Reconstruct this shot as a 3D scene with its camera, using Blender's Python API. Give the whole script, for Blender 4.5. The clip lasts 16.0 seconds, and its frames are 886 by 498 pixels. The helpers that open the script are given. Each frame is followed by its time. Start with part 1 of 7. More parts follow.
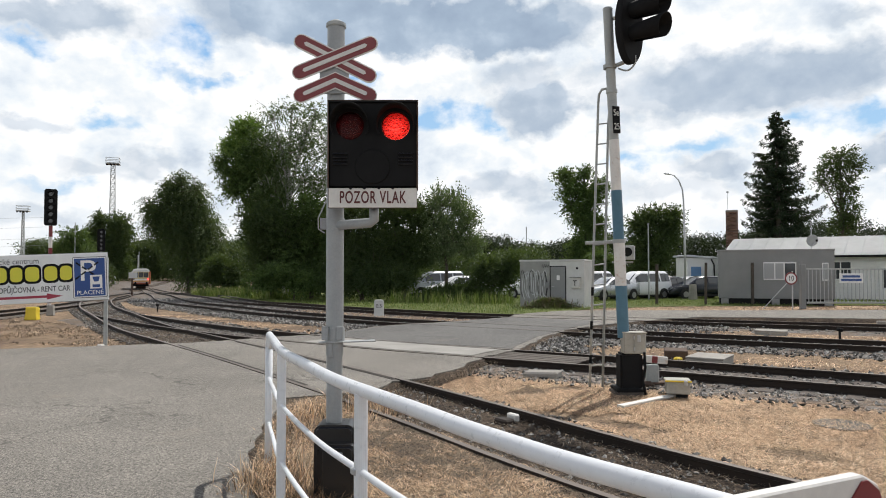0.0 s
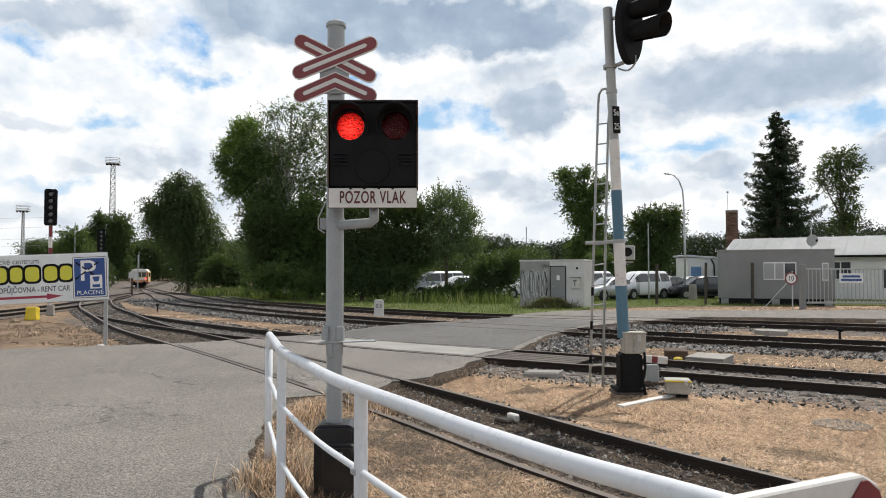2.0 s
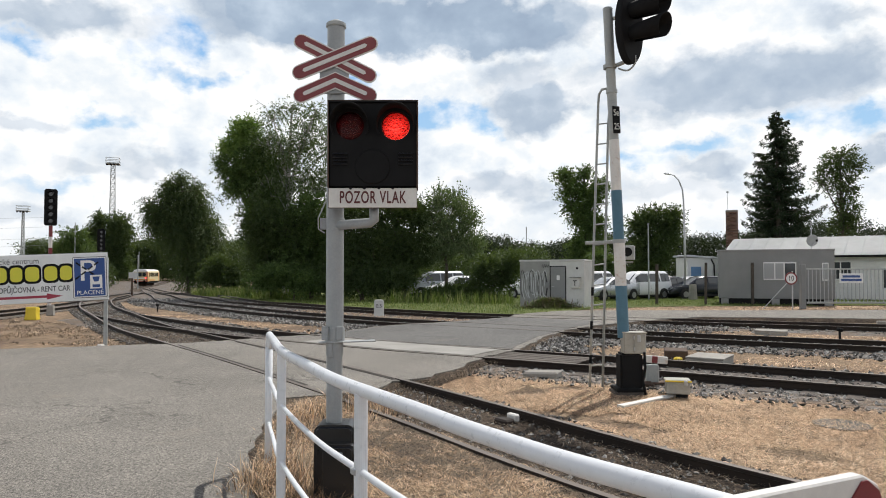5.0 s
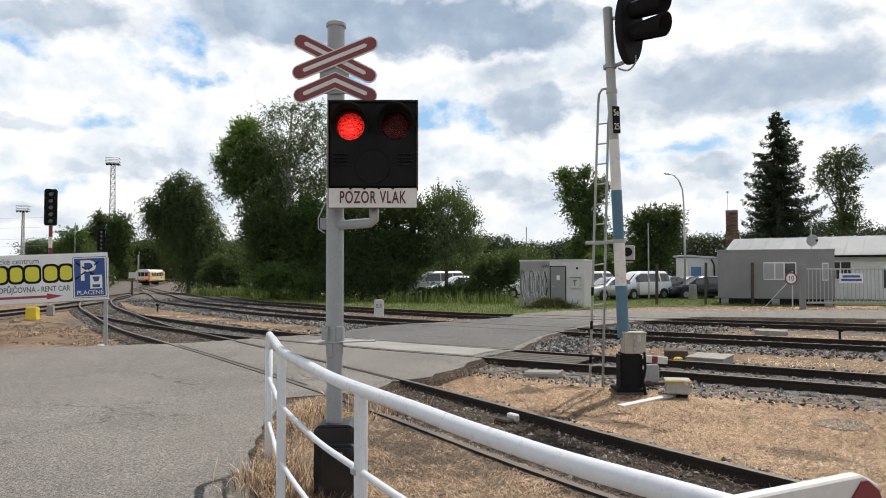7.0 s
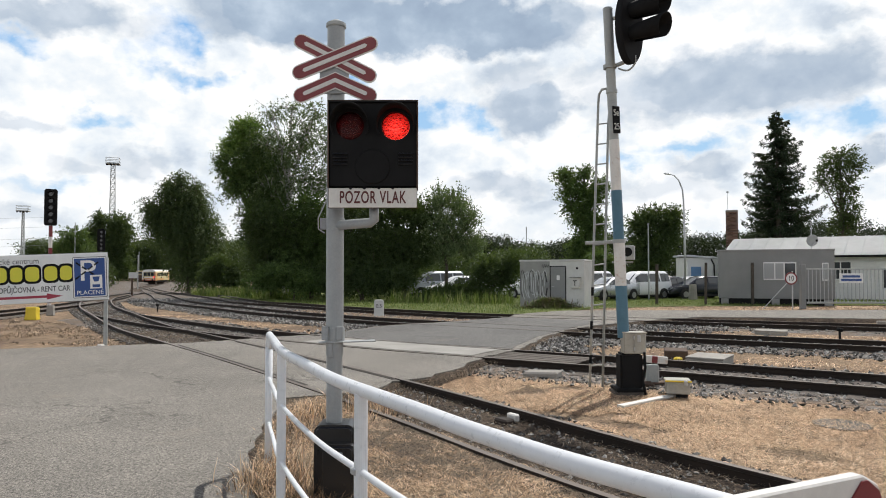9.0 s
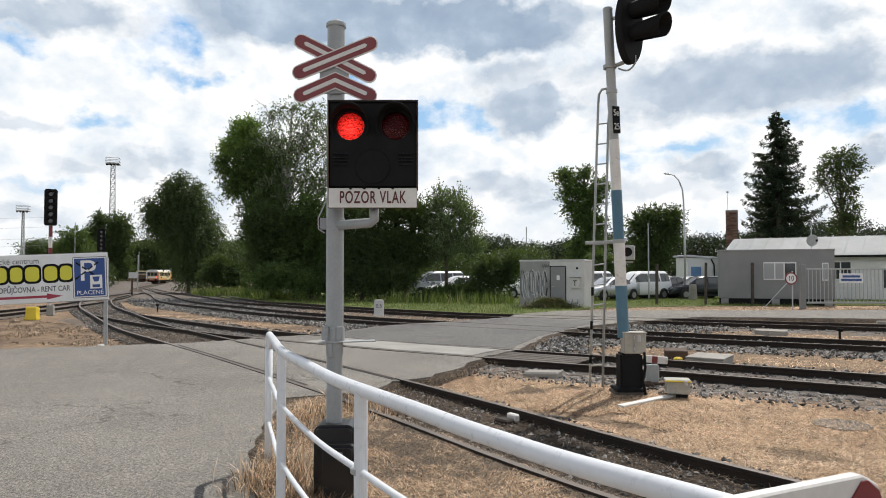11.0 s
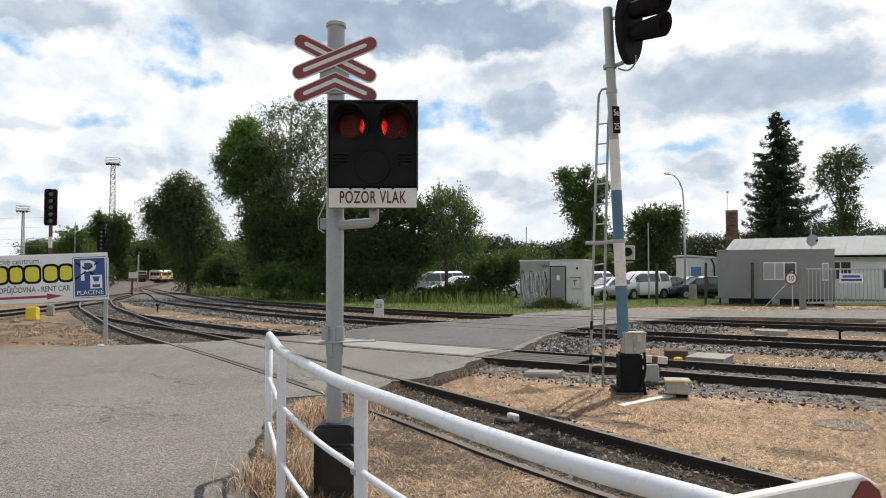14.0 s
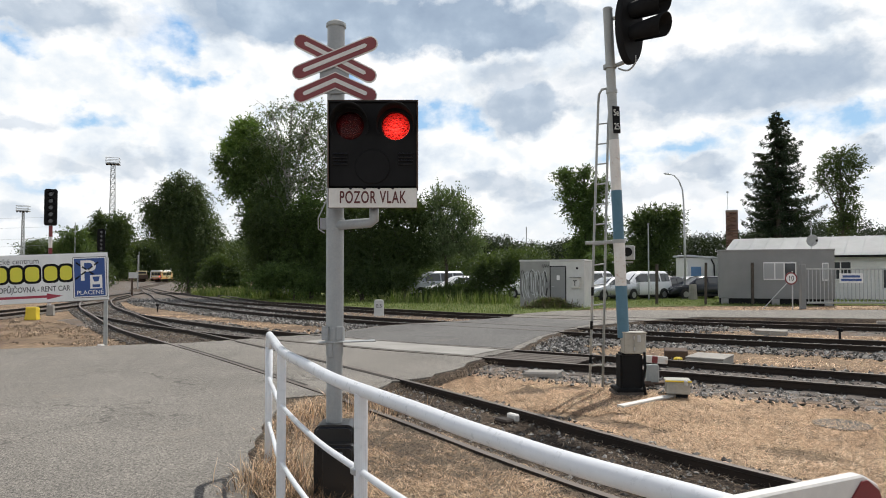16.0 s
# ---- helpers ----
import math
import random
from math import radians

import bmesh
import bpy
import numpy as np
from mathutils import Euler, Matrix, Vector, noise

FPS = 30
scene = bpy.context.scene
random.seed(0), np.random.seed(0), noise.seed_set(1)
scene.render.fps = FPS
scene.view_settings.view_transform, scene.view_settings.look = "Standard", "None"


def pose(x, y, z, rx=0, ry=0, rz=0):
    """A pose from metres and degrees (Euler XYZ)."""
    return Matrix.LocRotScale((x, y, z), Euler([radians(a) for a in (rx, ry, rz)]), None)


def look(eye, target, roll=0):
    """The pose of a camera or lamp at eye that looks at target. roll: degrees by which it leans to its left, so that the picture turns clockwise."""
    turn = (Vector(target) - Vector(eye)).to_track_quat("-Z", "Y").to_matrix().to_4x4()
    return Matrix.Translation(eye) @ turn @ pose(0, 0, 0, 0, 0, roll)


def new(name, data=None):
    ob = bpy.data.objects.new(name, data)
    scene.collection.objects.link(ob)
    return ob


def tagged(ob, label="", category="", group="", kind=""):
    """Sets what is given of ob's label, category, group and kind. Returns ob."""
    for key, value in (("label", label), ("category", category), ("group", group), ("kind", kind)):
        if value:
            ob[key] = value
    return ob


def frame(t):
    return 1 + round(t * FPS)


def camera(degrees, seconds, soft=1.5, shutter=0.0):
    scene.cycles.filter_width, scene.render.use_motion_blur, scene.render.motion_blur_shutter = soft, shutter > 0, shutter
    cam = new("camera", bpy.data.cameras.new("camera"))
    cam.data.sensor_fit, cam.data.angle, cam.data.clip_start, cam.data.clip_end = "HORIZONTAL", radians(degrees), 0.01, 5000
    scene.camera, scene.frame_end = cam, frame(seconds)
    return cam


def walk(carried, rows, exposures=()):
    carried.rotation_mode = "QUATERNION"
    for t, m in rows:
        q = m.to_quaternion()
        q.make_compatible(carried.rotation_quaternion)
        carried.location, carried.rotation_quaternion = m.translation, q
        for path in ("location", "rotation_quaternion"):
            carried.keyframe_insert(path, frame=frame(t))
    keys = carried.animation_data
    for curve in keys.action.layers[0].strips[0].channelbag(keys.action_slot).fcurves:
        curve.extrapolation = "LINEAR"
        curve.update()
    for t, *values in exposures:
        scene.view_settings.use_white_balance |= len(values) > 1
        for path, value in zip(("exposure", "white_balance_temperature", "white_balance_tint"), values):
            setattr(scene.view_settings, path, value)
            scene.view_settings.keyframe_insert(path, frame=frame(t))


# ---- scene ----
cam = camera(65.0, 16.0, 1.0)
EYE = pose(0, 0, 1.68, 91.862, 0, 0)
walk(cam, [(0.0, EYE), (16.0, EYE)], [(0.0, 0.0), (16.0, 0.0)])

# ---- light ----
SUN_AZ, SUN_EL = 31.0, 57.0      # degrees right of the view axis, degrees up
world = bpy.data.worlds.new("sky")
scene.world = world
world.use_nodes = True
wn = world.node_tree.nodes
sky = wn.new("ShaderNodeTexSky")
sky.sky_type, sky.sun_disc = "NISHITA", False
sky.sun_elevation, sky.sun_rotation = radians(SUN_EL), radians(SUN_AZ)
wn["Background"].inputs["Strength"].default_value = 0.07
world.node_tree.links.new(sky.outputs[0], wn["Background"].inputs["Color"])
sun_data = bpy.data.lights.new("sun", "SUN")
sun_data.energy, sun_data.angle, sun_data.color = 4.4, radians(0.6), (1.0, 0.955, 0.89)
sun = new("sun", sun_data)
sa, se = radians(SUN_AZ), radians(SUN_EL)
sun.matrix_world = look((60 * math.sin(sa) * math.cos(se), 60 * math.cos(sa) * math.cos(se), 60 * math.sin(se)), (0, 0, 0))


# ---- materials ----
class Nodes:
    """Short hand for a node tree."""

    def __init__(self, name):
        self.mat = bpy.data.materials.new(name)
        self.mat.use_nodes = True
        self.t = self.mat.node_tree
        self.n, self.l = self.t.nodes, self.t.links
        self.out = self.n["Material Output"]
        self.bsdf = self.n["Principled BSDF"]

    def add(self, kind, links=(), **props):
        nd = self.n.new(kind)
        if "operation" in props:
            nd.operation = props["operation"]
        if "feature" in props:
            nd.feature = props["feature"]
        if "bands_direction" in props:
            nd.bands_direction = props["bands_direction"]
        if "blend_type" in props:
            nd.data_type, nd.blend_type = "RGBA", props["blend_type"]
        for slot, value in links:
            if hasattr(value, "is_linked"):
                self.l.new(value, nd.inputs[slot])
            else:
                nd.inputs[slot].default_value = value
        return nd

    def coords(self, scale=1.0, space="Object"):
        tc = self.add("ShaderNodeTexCoord")
        return self.add("ShaderNodeVectorMath", [(0, tc.outputs[space]), (1, (scale, scale, scale))], operation="MULTIPLY").outputs[0]

    def noise(self, scale, detail=4.0, rough=0.6, vec=None, dist=0.0):
        links = [("Scale", scale), ("Detail", detail), ("Roughness", rough), ("Distortion", dist)]
        if vec is not None:
            links.append(("Vector", vec))
        return self.add("ShaderNodeTexNoise", links).outputs["Fac"]

    def ramp(self, fac, stops):
        r = self.add("ShaderNodeValToRGB", [("Fac", fac)])
        e = r.color_ramp.elements
        while len(e) < len(stops):
            e.new(0.5)
        for el, (p, c) in zip(e, stops):
            el.position = p
            el.color = (*c, 1) if len(c) == 3 else c
        return r.outputs[0]

    def mix(self, fac, a, b, blend="MIX"):
        m = self.add("ShaderNodeMix", blend_type=blend)
        for slot, value in ((0, fac), (6, a), (7, b)):
            if hasattr(value, "is_linked"):
                self.l.new(value, m.inputs[slot])
            else:
                m.inputs[slot].default_value = value if slot == 0 else (*value[:3], 1)
        return m.outputs[2]

    def math(self, op, a, b=0.0, clamp=False):
        m = self.add("ShaderNodeMath", [(0, a), (1, b)], operation=op)
        m.use_clamp = clamp
        return m.outputs[0]

    def bump(self, height, strength, distance):
        return self.add("ShaderNodeBump", [("Height", height), ("Strength", strength), ("Distance", distance)]).outputs[0]

    def set(self, **kw):
        for key, value in kw.items():
            slot = self.bsdf.inputs[key.replace("_", " ")]
            if hasattr(value, "is_linked"):
                self.l.new(value, slot)
            elif slot.type == "RGBA":
                slot.default_value = (*value[:3], 1)
            else:
                slot.default_value = value
        return self.mat


def surface(name, a, b, rough=0.6, metal=0.0, big=1.5, fine=40.0, bump=0.15, dist=0.004, dirt=None, dirt_amount=0.5, spec=0.5):
    """A plain surface with two scales of variation, and stains of the colour dirt."""
    k = Nodes(name)
    v = k.coords()
    n1, n2 = k.noise(big, 5, 0.65, v), k.noise(fine, 3, 0.7, v)
    f = k.math("ADD", k.math("MULTIPLY", n1, 0.65), k.math("MULTIPLY", n2, 0.35))
    col = k.ramp(f, [(0.36, a), (0.64, b)])
    if dirt:
        st = k.ramp(k.noise(big * 2.3, 8, 0.75, v, 0.6), [(dirt_amount, (0, 0, 0)), (dirt_amount + 0.16, (1, 1, 1))])
        col = k.mix(st, col, dirt)
    r = k.math("ADD", k.math("MULTIPLY", n2, 0.25), rough - 0.12, True)
    return k.set(Base_Color=col, Roughness=r, Metallic=metal, Specular_IOR_Level=spec, Normal=k.bump(n2, bump, dist))


def asphalt_mat(name, a, b):
    k = Nodes(name)
    v = k.coords()
    grit = k.noise(110, 2, 0.8, v)
    mid = k.noise(0.38, 9, 0.64, v, 0.5)
    col = k.ramp(mid, [(0.34, tuple(c * 0.72 for c in a)), (0.5, tuple((p + q) / 2 for p, q in zip(a, b))), (0.66, tuple(c * 1.14 for c in b))])
    col = k.mix(k.ramp(grit, [(0.42, (0, 0, 0)), (0.6, (1, 1, 1))]), col, tuple(c * 1.6 for c in b))
    col = k.mix(k.ramp(k.noise(38, 3, 0.8, v), [(0.36, (1, 1, 1)), (0.5, (0, 0, 0))]), col, tuple(c * 0.5 for c in a))
    chip = k.add("ShaderNodeSeparateColor", [(0, k.add("ShaderNodeTexVoronoi", [("Vector", v), ("Scale", 75.0)]).outputs["Color"])]).outputs[0]
    col = k.mix(0.8, col, k.ramp(chip, [(0.0, (0.42, 0.42, 0.42)), (0.5, (0.9, 0.9, 0.9)), (1.0, (1.45, 1.44, 1.4))]), "MULTIPLY")
    # cracks: thin lines between large uneven cells
    wv = k.add("ShaderNodeVectorMath", [(0, v), (1, k.add("ShaderNodeTexNoise", [("Vector", v), ("Scale", 1.7), ("Detail", 4.0)]).outputs["Color"])], operation="ADD").outputs[0]
    cells = k.add("ShaderNodeTexVoronoi", [("Vector", wv), ("Scale", 0.42)], feature="DISTANCE_TO_EDGE").outputs[0]
    crack = k.ramp(cells, [(0.0, (1, 1, 1)), (0.012, (0, 0, 0))])
    crack = k.mix(k.ramp(k.noise(0.35, 3, 0.5, v), [(0.48, (0, 0, 0)), (0.58, (1, 1, 1))]), (0, 0, 0), crack)
    col = k.mix(k.math("MULTIPLY", crack, 0.75), col, (0.035, 0.033, 0.03))
    # fields of fine crazing
    fine = k.add("ShaderNodeTexVoronoi", [("Vector", wv), ("Scale", 3.4)], feature="DISTANCE_TO_EDGE").outputs[0]
    craze = k.mix(k.ramp(k.noise(0.3, 4, 0.6, v, 0.3), [(0.53, (0, 0, 0)), (0.62, (1, 1, 1))]), (0, 0, 0), k.ramp(fine, [(0.0, (1, 1, 1)), (0.045, (0, 0, 0))]))
    col = k.mix(k.math("MULTIPLY", craze, 0.6), col, (0.04, 0.037, 0.033))
    # sand blown over it in thin drifts
    col = k.mix(k.ramp(k.noise(0.9, 9, 0.72, v, 1.2), [(0.56, (0, 0, 0)), (0.72, (0.45, 0.45, 0.45))]), col, (0.25, 0.215, 0.17))
    h = k.math("SUBTRACT", k.math("ADD", grit, k.math("MULTIPLY", k.noise(38, 3, 0.8, v), 0.8)), crack)
    return k.set(Base_Color=col, Roughness=0.88, Specular_IOR_Level=0.35, Normal=k.bump(h, 0.55, 0.006))


def ground_mat(name, stops, fine=30.0, bump=0.8, dist=0.02):
    k = Nodes(name)
    v = k.coords()
    n1, n2, n3 = k.noise(0.32, 6, 0.6, v), k.noise(fine, 5, 0.85, v), k.noise(4.5, 5, 0.7, v, 0.5)
    f = k.math("ADD", k.math("ADD", k.math("MULTIPLY", n1, 0.4), k.math("MULTIPLY", n2, 0.3)), k.math("MULTIPLY", n3, 0.3))
    chip = k.add("ShaderNodeSeparateColor", [(0, k.add("ShaderNodeTexVoronoi", [("Vector", v), ("Scale", fine * 1.6)]).outputs["Color"])]).outputs[0]
    col = k.mix(0.85, k.ramp(f, stops), k.ramp(chip, [(0.0, (0.35, 0.34, 0.33)), (0.55, (0.9, 0.9, 0.9)), (1.0, (1.6, 1.55, 1.5))]), "MULTIPLY")
    return k.set(Base_Color=col, Roughness=0.95, Specular_IOR_Level=0.2, Normal=k.bump(k.math("ADD", n2, n3), bump, dist))


def gravel_mat(name, scale=16.0):
    k = Nodes(name)
    v = k.coords()
    vo = k.add("ShaderNodeTexVoronoi", [("Vector", v), ("Scale", scale)])
    g = k.add("ShaderNodeSeparateColor", [(0, vo.outputs["Color"])]).outputs[0]
    col = k.ramp(g, [(0.0, (0.03, 0.028, 0.026)), (0.5, (0.1, 0.095, 0.088)), (1.0, (0.28, 0.265, 0.245))])
    col = k.mix(k.ramp(k.noise(0.8, 5, 0.6, v), [(0.4, (0, 0, 0)), (0.62, (1, 1, 1))]), col, (0.13, 0.09, 0.06))
    h = k.math("SUBTRACT", 1.0, vo.outputs["Distance"])
    return k.set(Base_Color=col, Roughness=0.9, Normal=k.bump(h, 1.0, 0.04))


def island_mat(name, stops, rough=0.85, translucent=0.0, by="island", spec=0.3, own=0.62, patch=0.45):
    """Each loose piece (a stone, a blade, a leaf) takes its own tone."""
    k = Nodes(name)
    if by == "island":
        r = k.add("ShaderNodeNewGeometry").outputs["Random Per Island"]
    else:
        r = k.add("ShaderNodeObjectInfo").outputs["Random"]
    n = k.noise(patch, 4, 0.6, k.coords())
    col = k.ramp(k.math("ADD", k.math("MULTIPLY", r, own), k.math("MULTIPLY", n, 1.0 - own)), stops)
    k.set(Base_Color=col, Roughness=rough, Specular_IOR_Level=spec)
    if translucent:
        tr = k.add("ShaderNodeBsdfTranslucent", [("Color", k.mix(0.5, col, (0.35, 0.5, 0.06), "MIX"))])
        ms = k.add("ShaderNodeMixShader", [(0, translucent), (1, k.bsdf.outputs[0]), (2, tr.outputs[0])])
        k.l.new(ms.outputs[0], k.out.inputs[0])
    return k.mat


def plain(name, col, rough=0.5, metal=0.0, spec=0.5):
    k = Nodes(name)
    n = k.noise(9, 5, 0.7, k.coords())
    c = k.mix(k.math("MULTIPLY", n, 0.35), col, tuple(x * 0.6 for x in col))
    return k.set(Base_Color=c, Roughness=k.math("ADD", k.math("MULTIPLY", n, 0.2), rough - 0.1, True), Metallic=metal, Specular_IOR_Level=spec)


def glow(name, col, strength):
    k = Nodes(name)
    e = k.add("ShaderNodeEmission", [("Color", (*col, 1)), ("Strength", strength)])
    k.l.new(e.outputs[0], k.out.inputs[0])
    return k.mat


def red_lens_mat():
    k = Nodes("red lens glass")
    v = k.coords()
    w = k.add("ShaderNodeTexWave", [("Vector", v), ("Scale", 34.0), ("Distortion", 5.0), ("Detail", 3.0), ("Detail Scale", 1.5)], bands_direction="Z")
    tr = k.add("ShaderNodeBsdfTransparent", [("Color", k.ramp(w.outputs["Fac"], [(0.1, (0.8, 0.06, 0.06)), (0.7, (1.0, 0.5, 0.45))]))])
    k.set(Base_Color=(0.09, 0.004, 0.006), Roughness=0.22, Normal=k.bump(w.outputs["Fac"], 0.4, 0.004))
    ms = k.add("ShaderNodeMixShader", [(0, 0.45), (1, tr.outputs[0]), (2, k.bsdf.outputs[0])])
    k.l.new(ms.outputs[0], k.out.inputs[0])
    return k.mat


def filament_mat():
    """A bright bulb broken up by the crossed ribs of its lens."""
    k = Nodes("glowing red lamp")
    v = k.coords()
    ribs = None
    for turn in (38.0, -38.0, 4.0):
        r = k.add("ShaderNodeVectorRotate", [("Vector", v), ("Axis", (0.0, 1.0, 0.0)), ("Angle", radians(turn))]).outputs[0]
        w = k.add("ShaderNodeTexWave", [("Vector", r), ("Scale", 15.0), ("Distortion", 9.0), ("Detail", 4.0), ("Detail Scale", 2.6)], bands_direction="Z").outputs["Fac"]
        w = k.math("POWER", w, 5.0)
        ribs = w if ribs is None else k.math("MAXIMUM", ribs, w)
    d = k.add("ShaderNodeVectorMath", [(0, v), (1, (0.0, 0.0, -0.015))], operation="DISTANCE").outputs["Value"]
    core = k.ramp(d, [(0.0, (1, 1, 1)), (0.055, (0.55, 0.55, 0.55)), (0.1, (0.14, 0.14, 0.14))])
    s = k.math("MULTIPLY", k.math("ADD", k.math("MULTIPLY", ribs, 2.3), 0.3), core)
    e = k.add("ShaderNodeEmission", [("Color", (1.0, 0.075, 0.055, 1)), ("Strength", k.math("MULTIPLY", s, 2.6))])
    k.l.new(e.outputs[0], k.out.inputs[0])
    return k.mat


M = {}
M["asphalt"] = asphalt_mat("worn asphalt", (0.114, 0.106, 0.093), (0.19, 0.176, 0.156))
M["asphalt_dark"] = asphalt_mat("newer asphalt", (0.075, 0.073, 0.07), (0.12, 0.117, 0.112))
M["concrete_panel"] = surface("concrete crossing panel", (0.22, 0.21, 0.19), (0.32, 0.31, 0.285), 0.85, 0, 1.2, 60, 0.4, 0.004)
M["ground"] = ground_mat("dry soil and gravel", [(0.34, (0.06, 0.043, 0.032)), (0.46, (0.17, 0.12, 0.082)), (0.58, (0.33, 0.24, 0.155)), (0.68, (0.46, 0.36, 0.25))])
M["lawn"] = ground_mat("lawn soil", [(0.36, (0.07, 0.085, 0.03)), (0.52, (0.12, 0.15, 0.045)), (0.66, (0.22, 0.21, 0.09))])
M["gravel"] = gravel_mat("ballast bed")
M["dirt"] = ground_mat("oily track dirt", [(0.36, (0.025, 0.02, 0.016)), (0.48, (0.07, 0.053, 0.04)), (0.6, (0.16, 0.12, 0.085)), (0.7, (0.3, 0.23, 0.16))], 22.0, 1.0, 0.04)
M["stone"] = island_mat("ballast stones", [(0.2, (0.035, 0.034, 0.032)), (0.5, (0.125, 0.12, 0.112)), (0.8, (0.42, 0.405, 0.38))])
M["straw"] = island_mat("dry straw", [(0.12, (0.11, 0.062, 0.032)), (0.37, (0.31, 0.185, 0.092)), (0.6, (0.8, 0.54, 0.33)), (0.85, (1.0, 0.81, 0.58))], 0.7, 0.0)
M["litter"] = island_mat("dark dry litter", [(0.15, (0.035, 0.028, 0.022)), (0.4, (0.11, 0.085, 0.06)), (0.65, (0.24, 0.185, 0.13)), (0.9, (0.5, 0.4, 0.3))], 0.85)
M["grass"] = island_mat("green grass", [(0.2, (0.05, 0.085, 0.018)), (0.55, (0.13, 0.185, 0.038)), (0.85, (0.3, 0.29, 0.12))], 0.7, 0.15)
M["rail_side"] = surface("rusty rail", (0.014, 0.01, 0.008), (0.036, 0.023, 0.016), 0.8, 0.2, 2, 50, 0.4)
M["rail_top"] = surface("worn rail head", (0.085, 0.068, 0.056), (0.17, 0.14, 0.115), 0.48, 0.45, 1.1, 30, 0.05)
M["sleeper"] = surface("old sleeper", (0.05, 0.04, 0.033), (0.12, 0.1, 0.085), 0.9, 0, 3, 40, 0.6, 0.01)
M["groove"] = plain("dark groove strip", (0.04, 0.034, 0.028), 0.95)
M["grey_paint"] = surface("grey paint", (0.26, 0.275, 0.28), (0.34, 0.355, 0.36), 0.42, 0, 3, 60, 0.05, 0.002, (0.27, 0.26, 0.24), 0.62)
M["white_paint"] = surface("white rail paint", (0.66, 0.68, 0.71), (0.73, 0.75, 0.78), 0.3, 0, 4, 30, 0.015, 0.001, (0.5, 0.49, 0.47), 0.72)
M["white_sign"] = surface("white sign sheet", (0.6, 0.58, 0.55), (0.72, 0.7, 0.66), 0.4, 0, 4, 60, 0.03, 0.001, (0.4, 0.25, 0.16), 0.68)
M["red_sign"] = surface("faded red sign", (0.16, 0.02, 0.024), (0.225, 0.032, 0.036), 0.4, 0, 5, 60, 0.03, 0.001)
M["black_paint"] = surface("matt black paint", (0.006, 0.006, 0.0065), (0.012, 0.012, 0.0125), 0.75, 0, 5, 60, 0.06, 0.002, spec=0.18)
M["black_gloss"] = plain("black plastic", (0.012, 0.012, 0.013), 0.3)
M["lens"] = red_lens_mat()
M["filament"] = filament_mat()
M["blue_paint"] = surface("worn blue paint", (0.05, 0.13, 0.19), (0.085, 0.19, 0.26), 0.5, 0, 4, 60, 0.08, 0.002, (0.2, 0.2, 0.19), 0.66)
M["mast_white"] = surface("chipped white paint", (0.6, 0.58, 0.55), (0.74, 0.72, 0.68), 0.5, 0, 4, 60, 0.08, 0.002, (0.38, 0.19, 0.08), 0.57)
M["mast_grey"] = surface("mast grey", (0.3, 0.315, 0.31), (0.4, 0.415, 0.4), 0.5, 0, 4, 60, 0.06, 0.002, (0.2, 0.17, 0.14), 0.64)
M["steel"] = surface("galvanised steel", (0.4, 0.41, 0.42), (0.55, 0.56, 0.57), 0.45, 0.7, 4, 60, 0.05)
M["yellow"] = surface("yellow paint", (0.62, 0.45, 0.02), (0.78, 0.6, 0.05), 0.5)
M["beige"] = surface("beige cabinet", (0.28, 0.27, 0.23), (0.4, 0.38, 0.33), 0.5, 0, 5, 50, 0.05, 0.002, (0.3, 0.22, 0.12), 0.65)
M["concrete"] = surface("weathered concrete", (0.24, 0.225, 0.2), (0.35, 0.33, 0.3), 0.9, 0, 2, 40, 0.5, 0.006, (0.16, 0.15, 0.13), 0.6)
M["hut_grey"] = surface("hut grey plaster", (0.24, 0.24, 0.23), (0.33, 0.33, 0.32), 0.8, 0, 1.5, 40, 0.2, 0.004, (0.18, 0.17, 0.15), 0.62)
M["hut_white"] = surface("hut pale plaster", (0.5, 0.5, 0.48), (0.62, 0.62, 0.6), 0.8, 0, 1.5, 40, 0.2, 0.004, (0.35, 0.33, 0.3), 0.64)
M["spray_white"] = plain("white spray paint", (0.62, 0.64, 0.65), 0.6)
M["spray_black"] = plain("black spray paint", (0.03, 0.03, 0.033), 0.6)
M["cabin"] = surface("grey cabin sheet", (0.2, 0.205, 0.205), (0.25, 0.255, 0.25), 0.6, 0, 0.8, 25, 0.1, 0.003)
M["wall_white"] = surface("white plaster", (0.6, 0.6, 0.59), (0.72, 0.72, 0.7), 0.85, 0, 0.6, 20, 0.2, 0.004, (0.45, 0.44, 0.41), 0.66)
M["roof_sheet"] = surface("pale grey roof sheet", (0.42, 0.44, 0.45), (0.52, 0.54, 0.55), 0.55, 0, 0.5, 10, 0.1)
M["brickwork"] = island_mat("weathered brickwork", [(0.2, (0.06, 0.035, 0.026)), (0.55, (0.13, 0.072, 0.05)), (0.9, (0.22, 0.14, 0.1))], 0.9)
M["pale_blue"] = plain("faded pale blue paint", (0.12, 0.24, 0.42), 0.6)
M["mortar"] = plain("mortar", (0.2, 0.17, 0.14), 0.9)
M["bark"] = surface("bark", (0.05, 0.04, 0.03), (0.13, 0.11, 0.09), 0.95, 0, 3, 18, 0.9, 0.02)
M["birch"] = surface("birch bark", (0.3, 0.29, 0.27), (0.6, 0.58, 0.55), 0.85, 0, 5, 20, 0.5, 0.01, (0.06, 0.05, 0.045), 0.56)
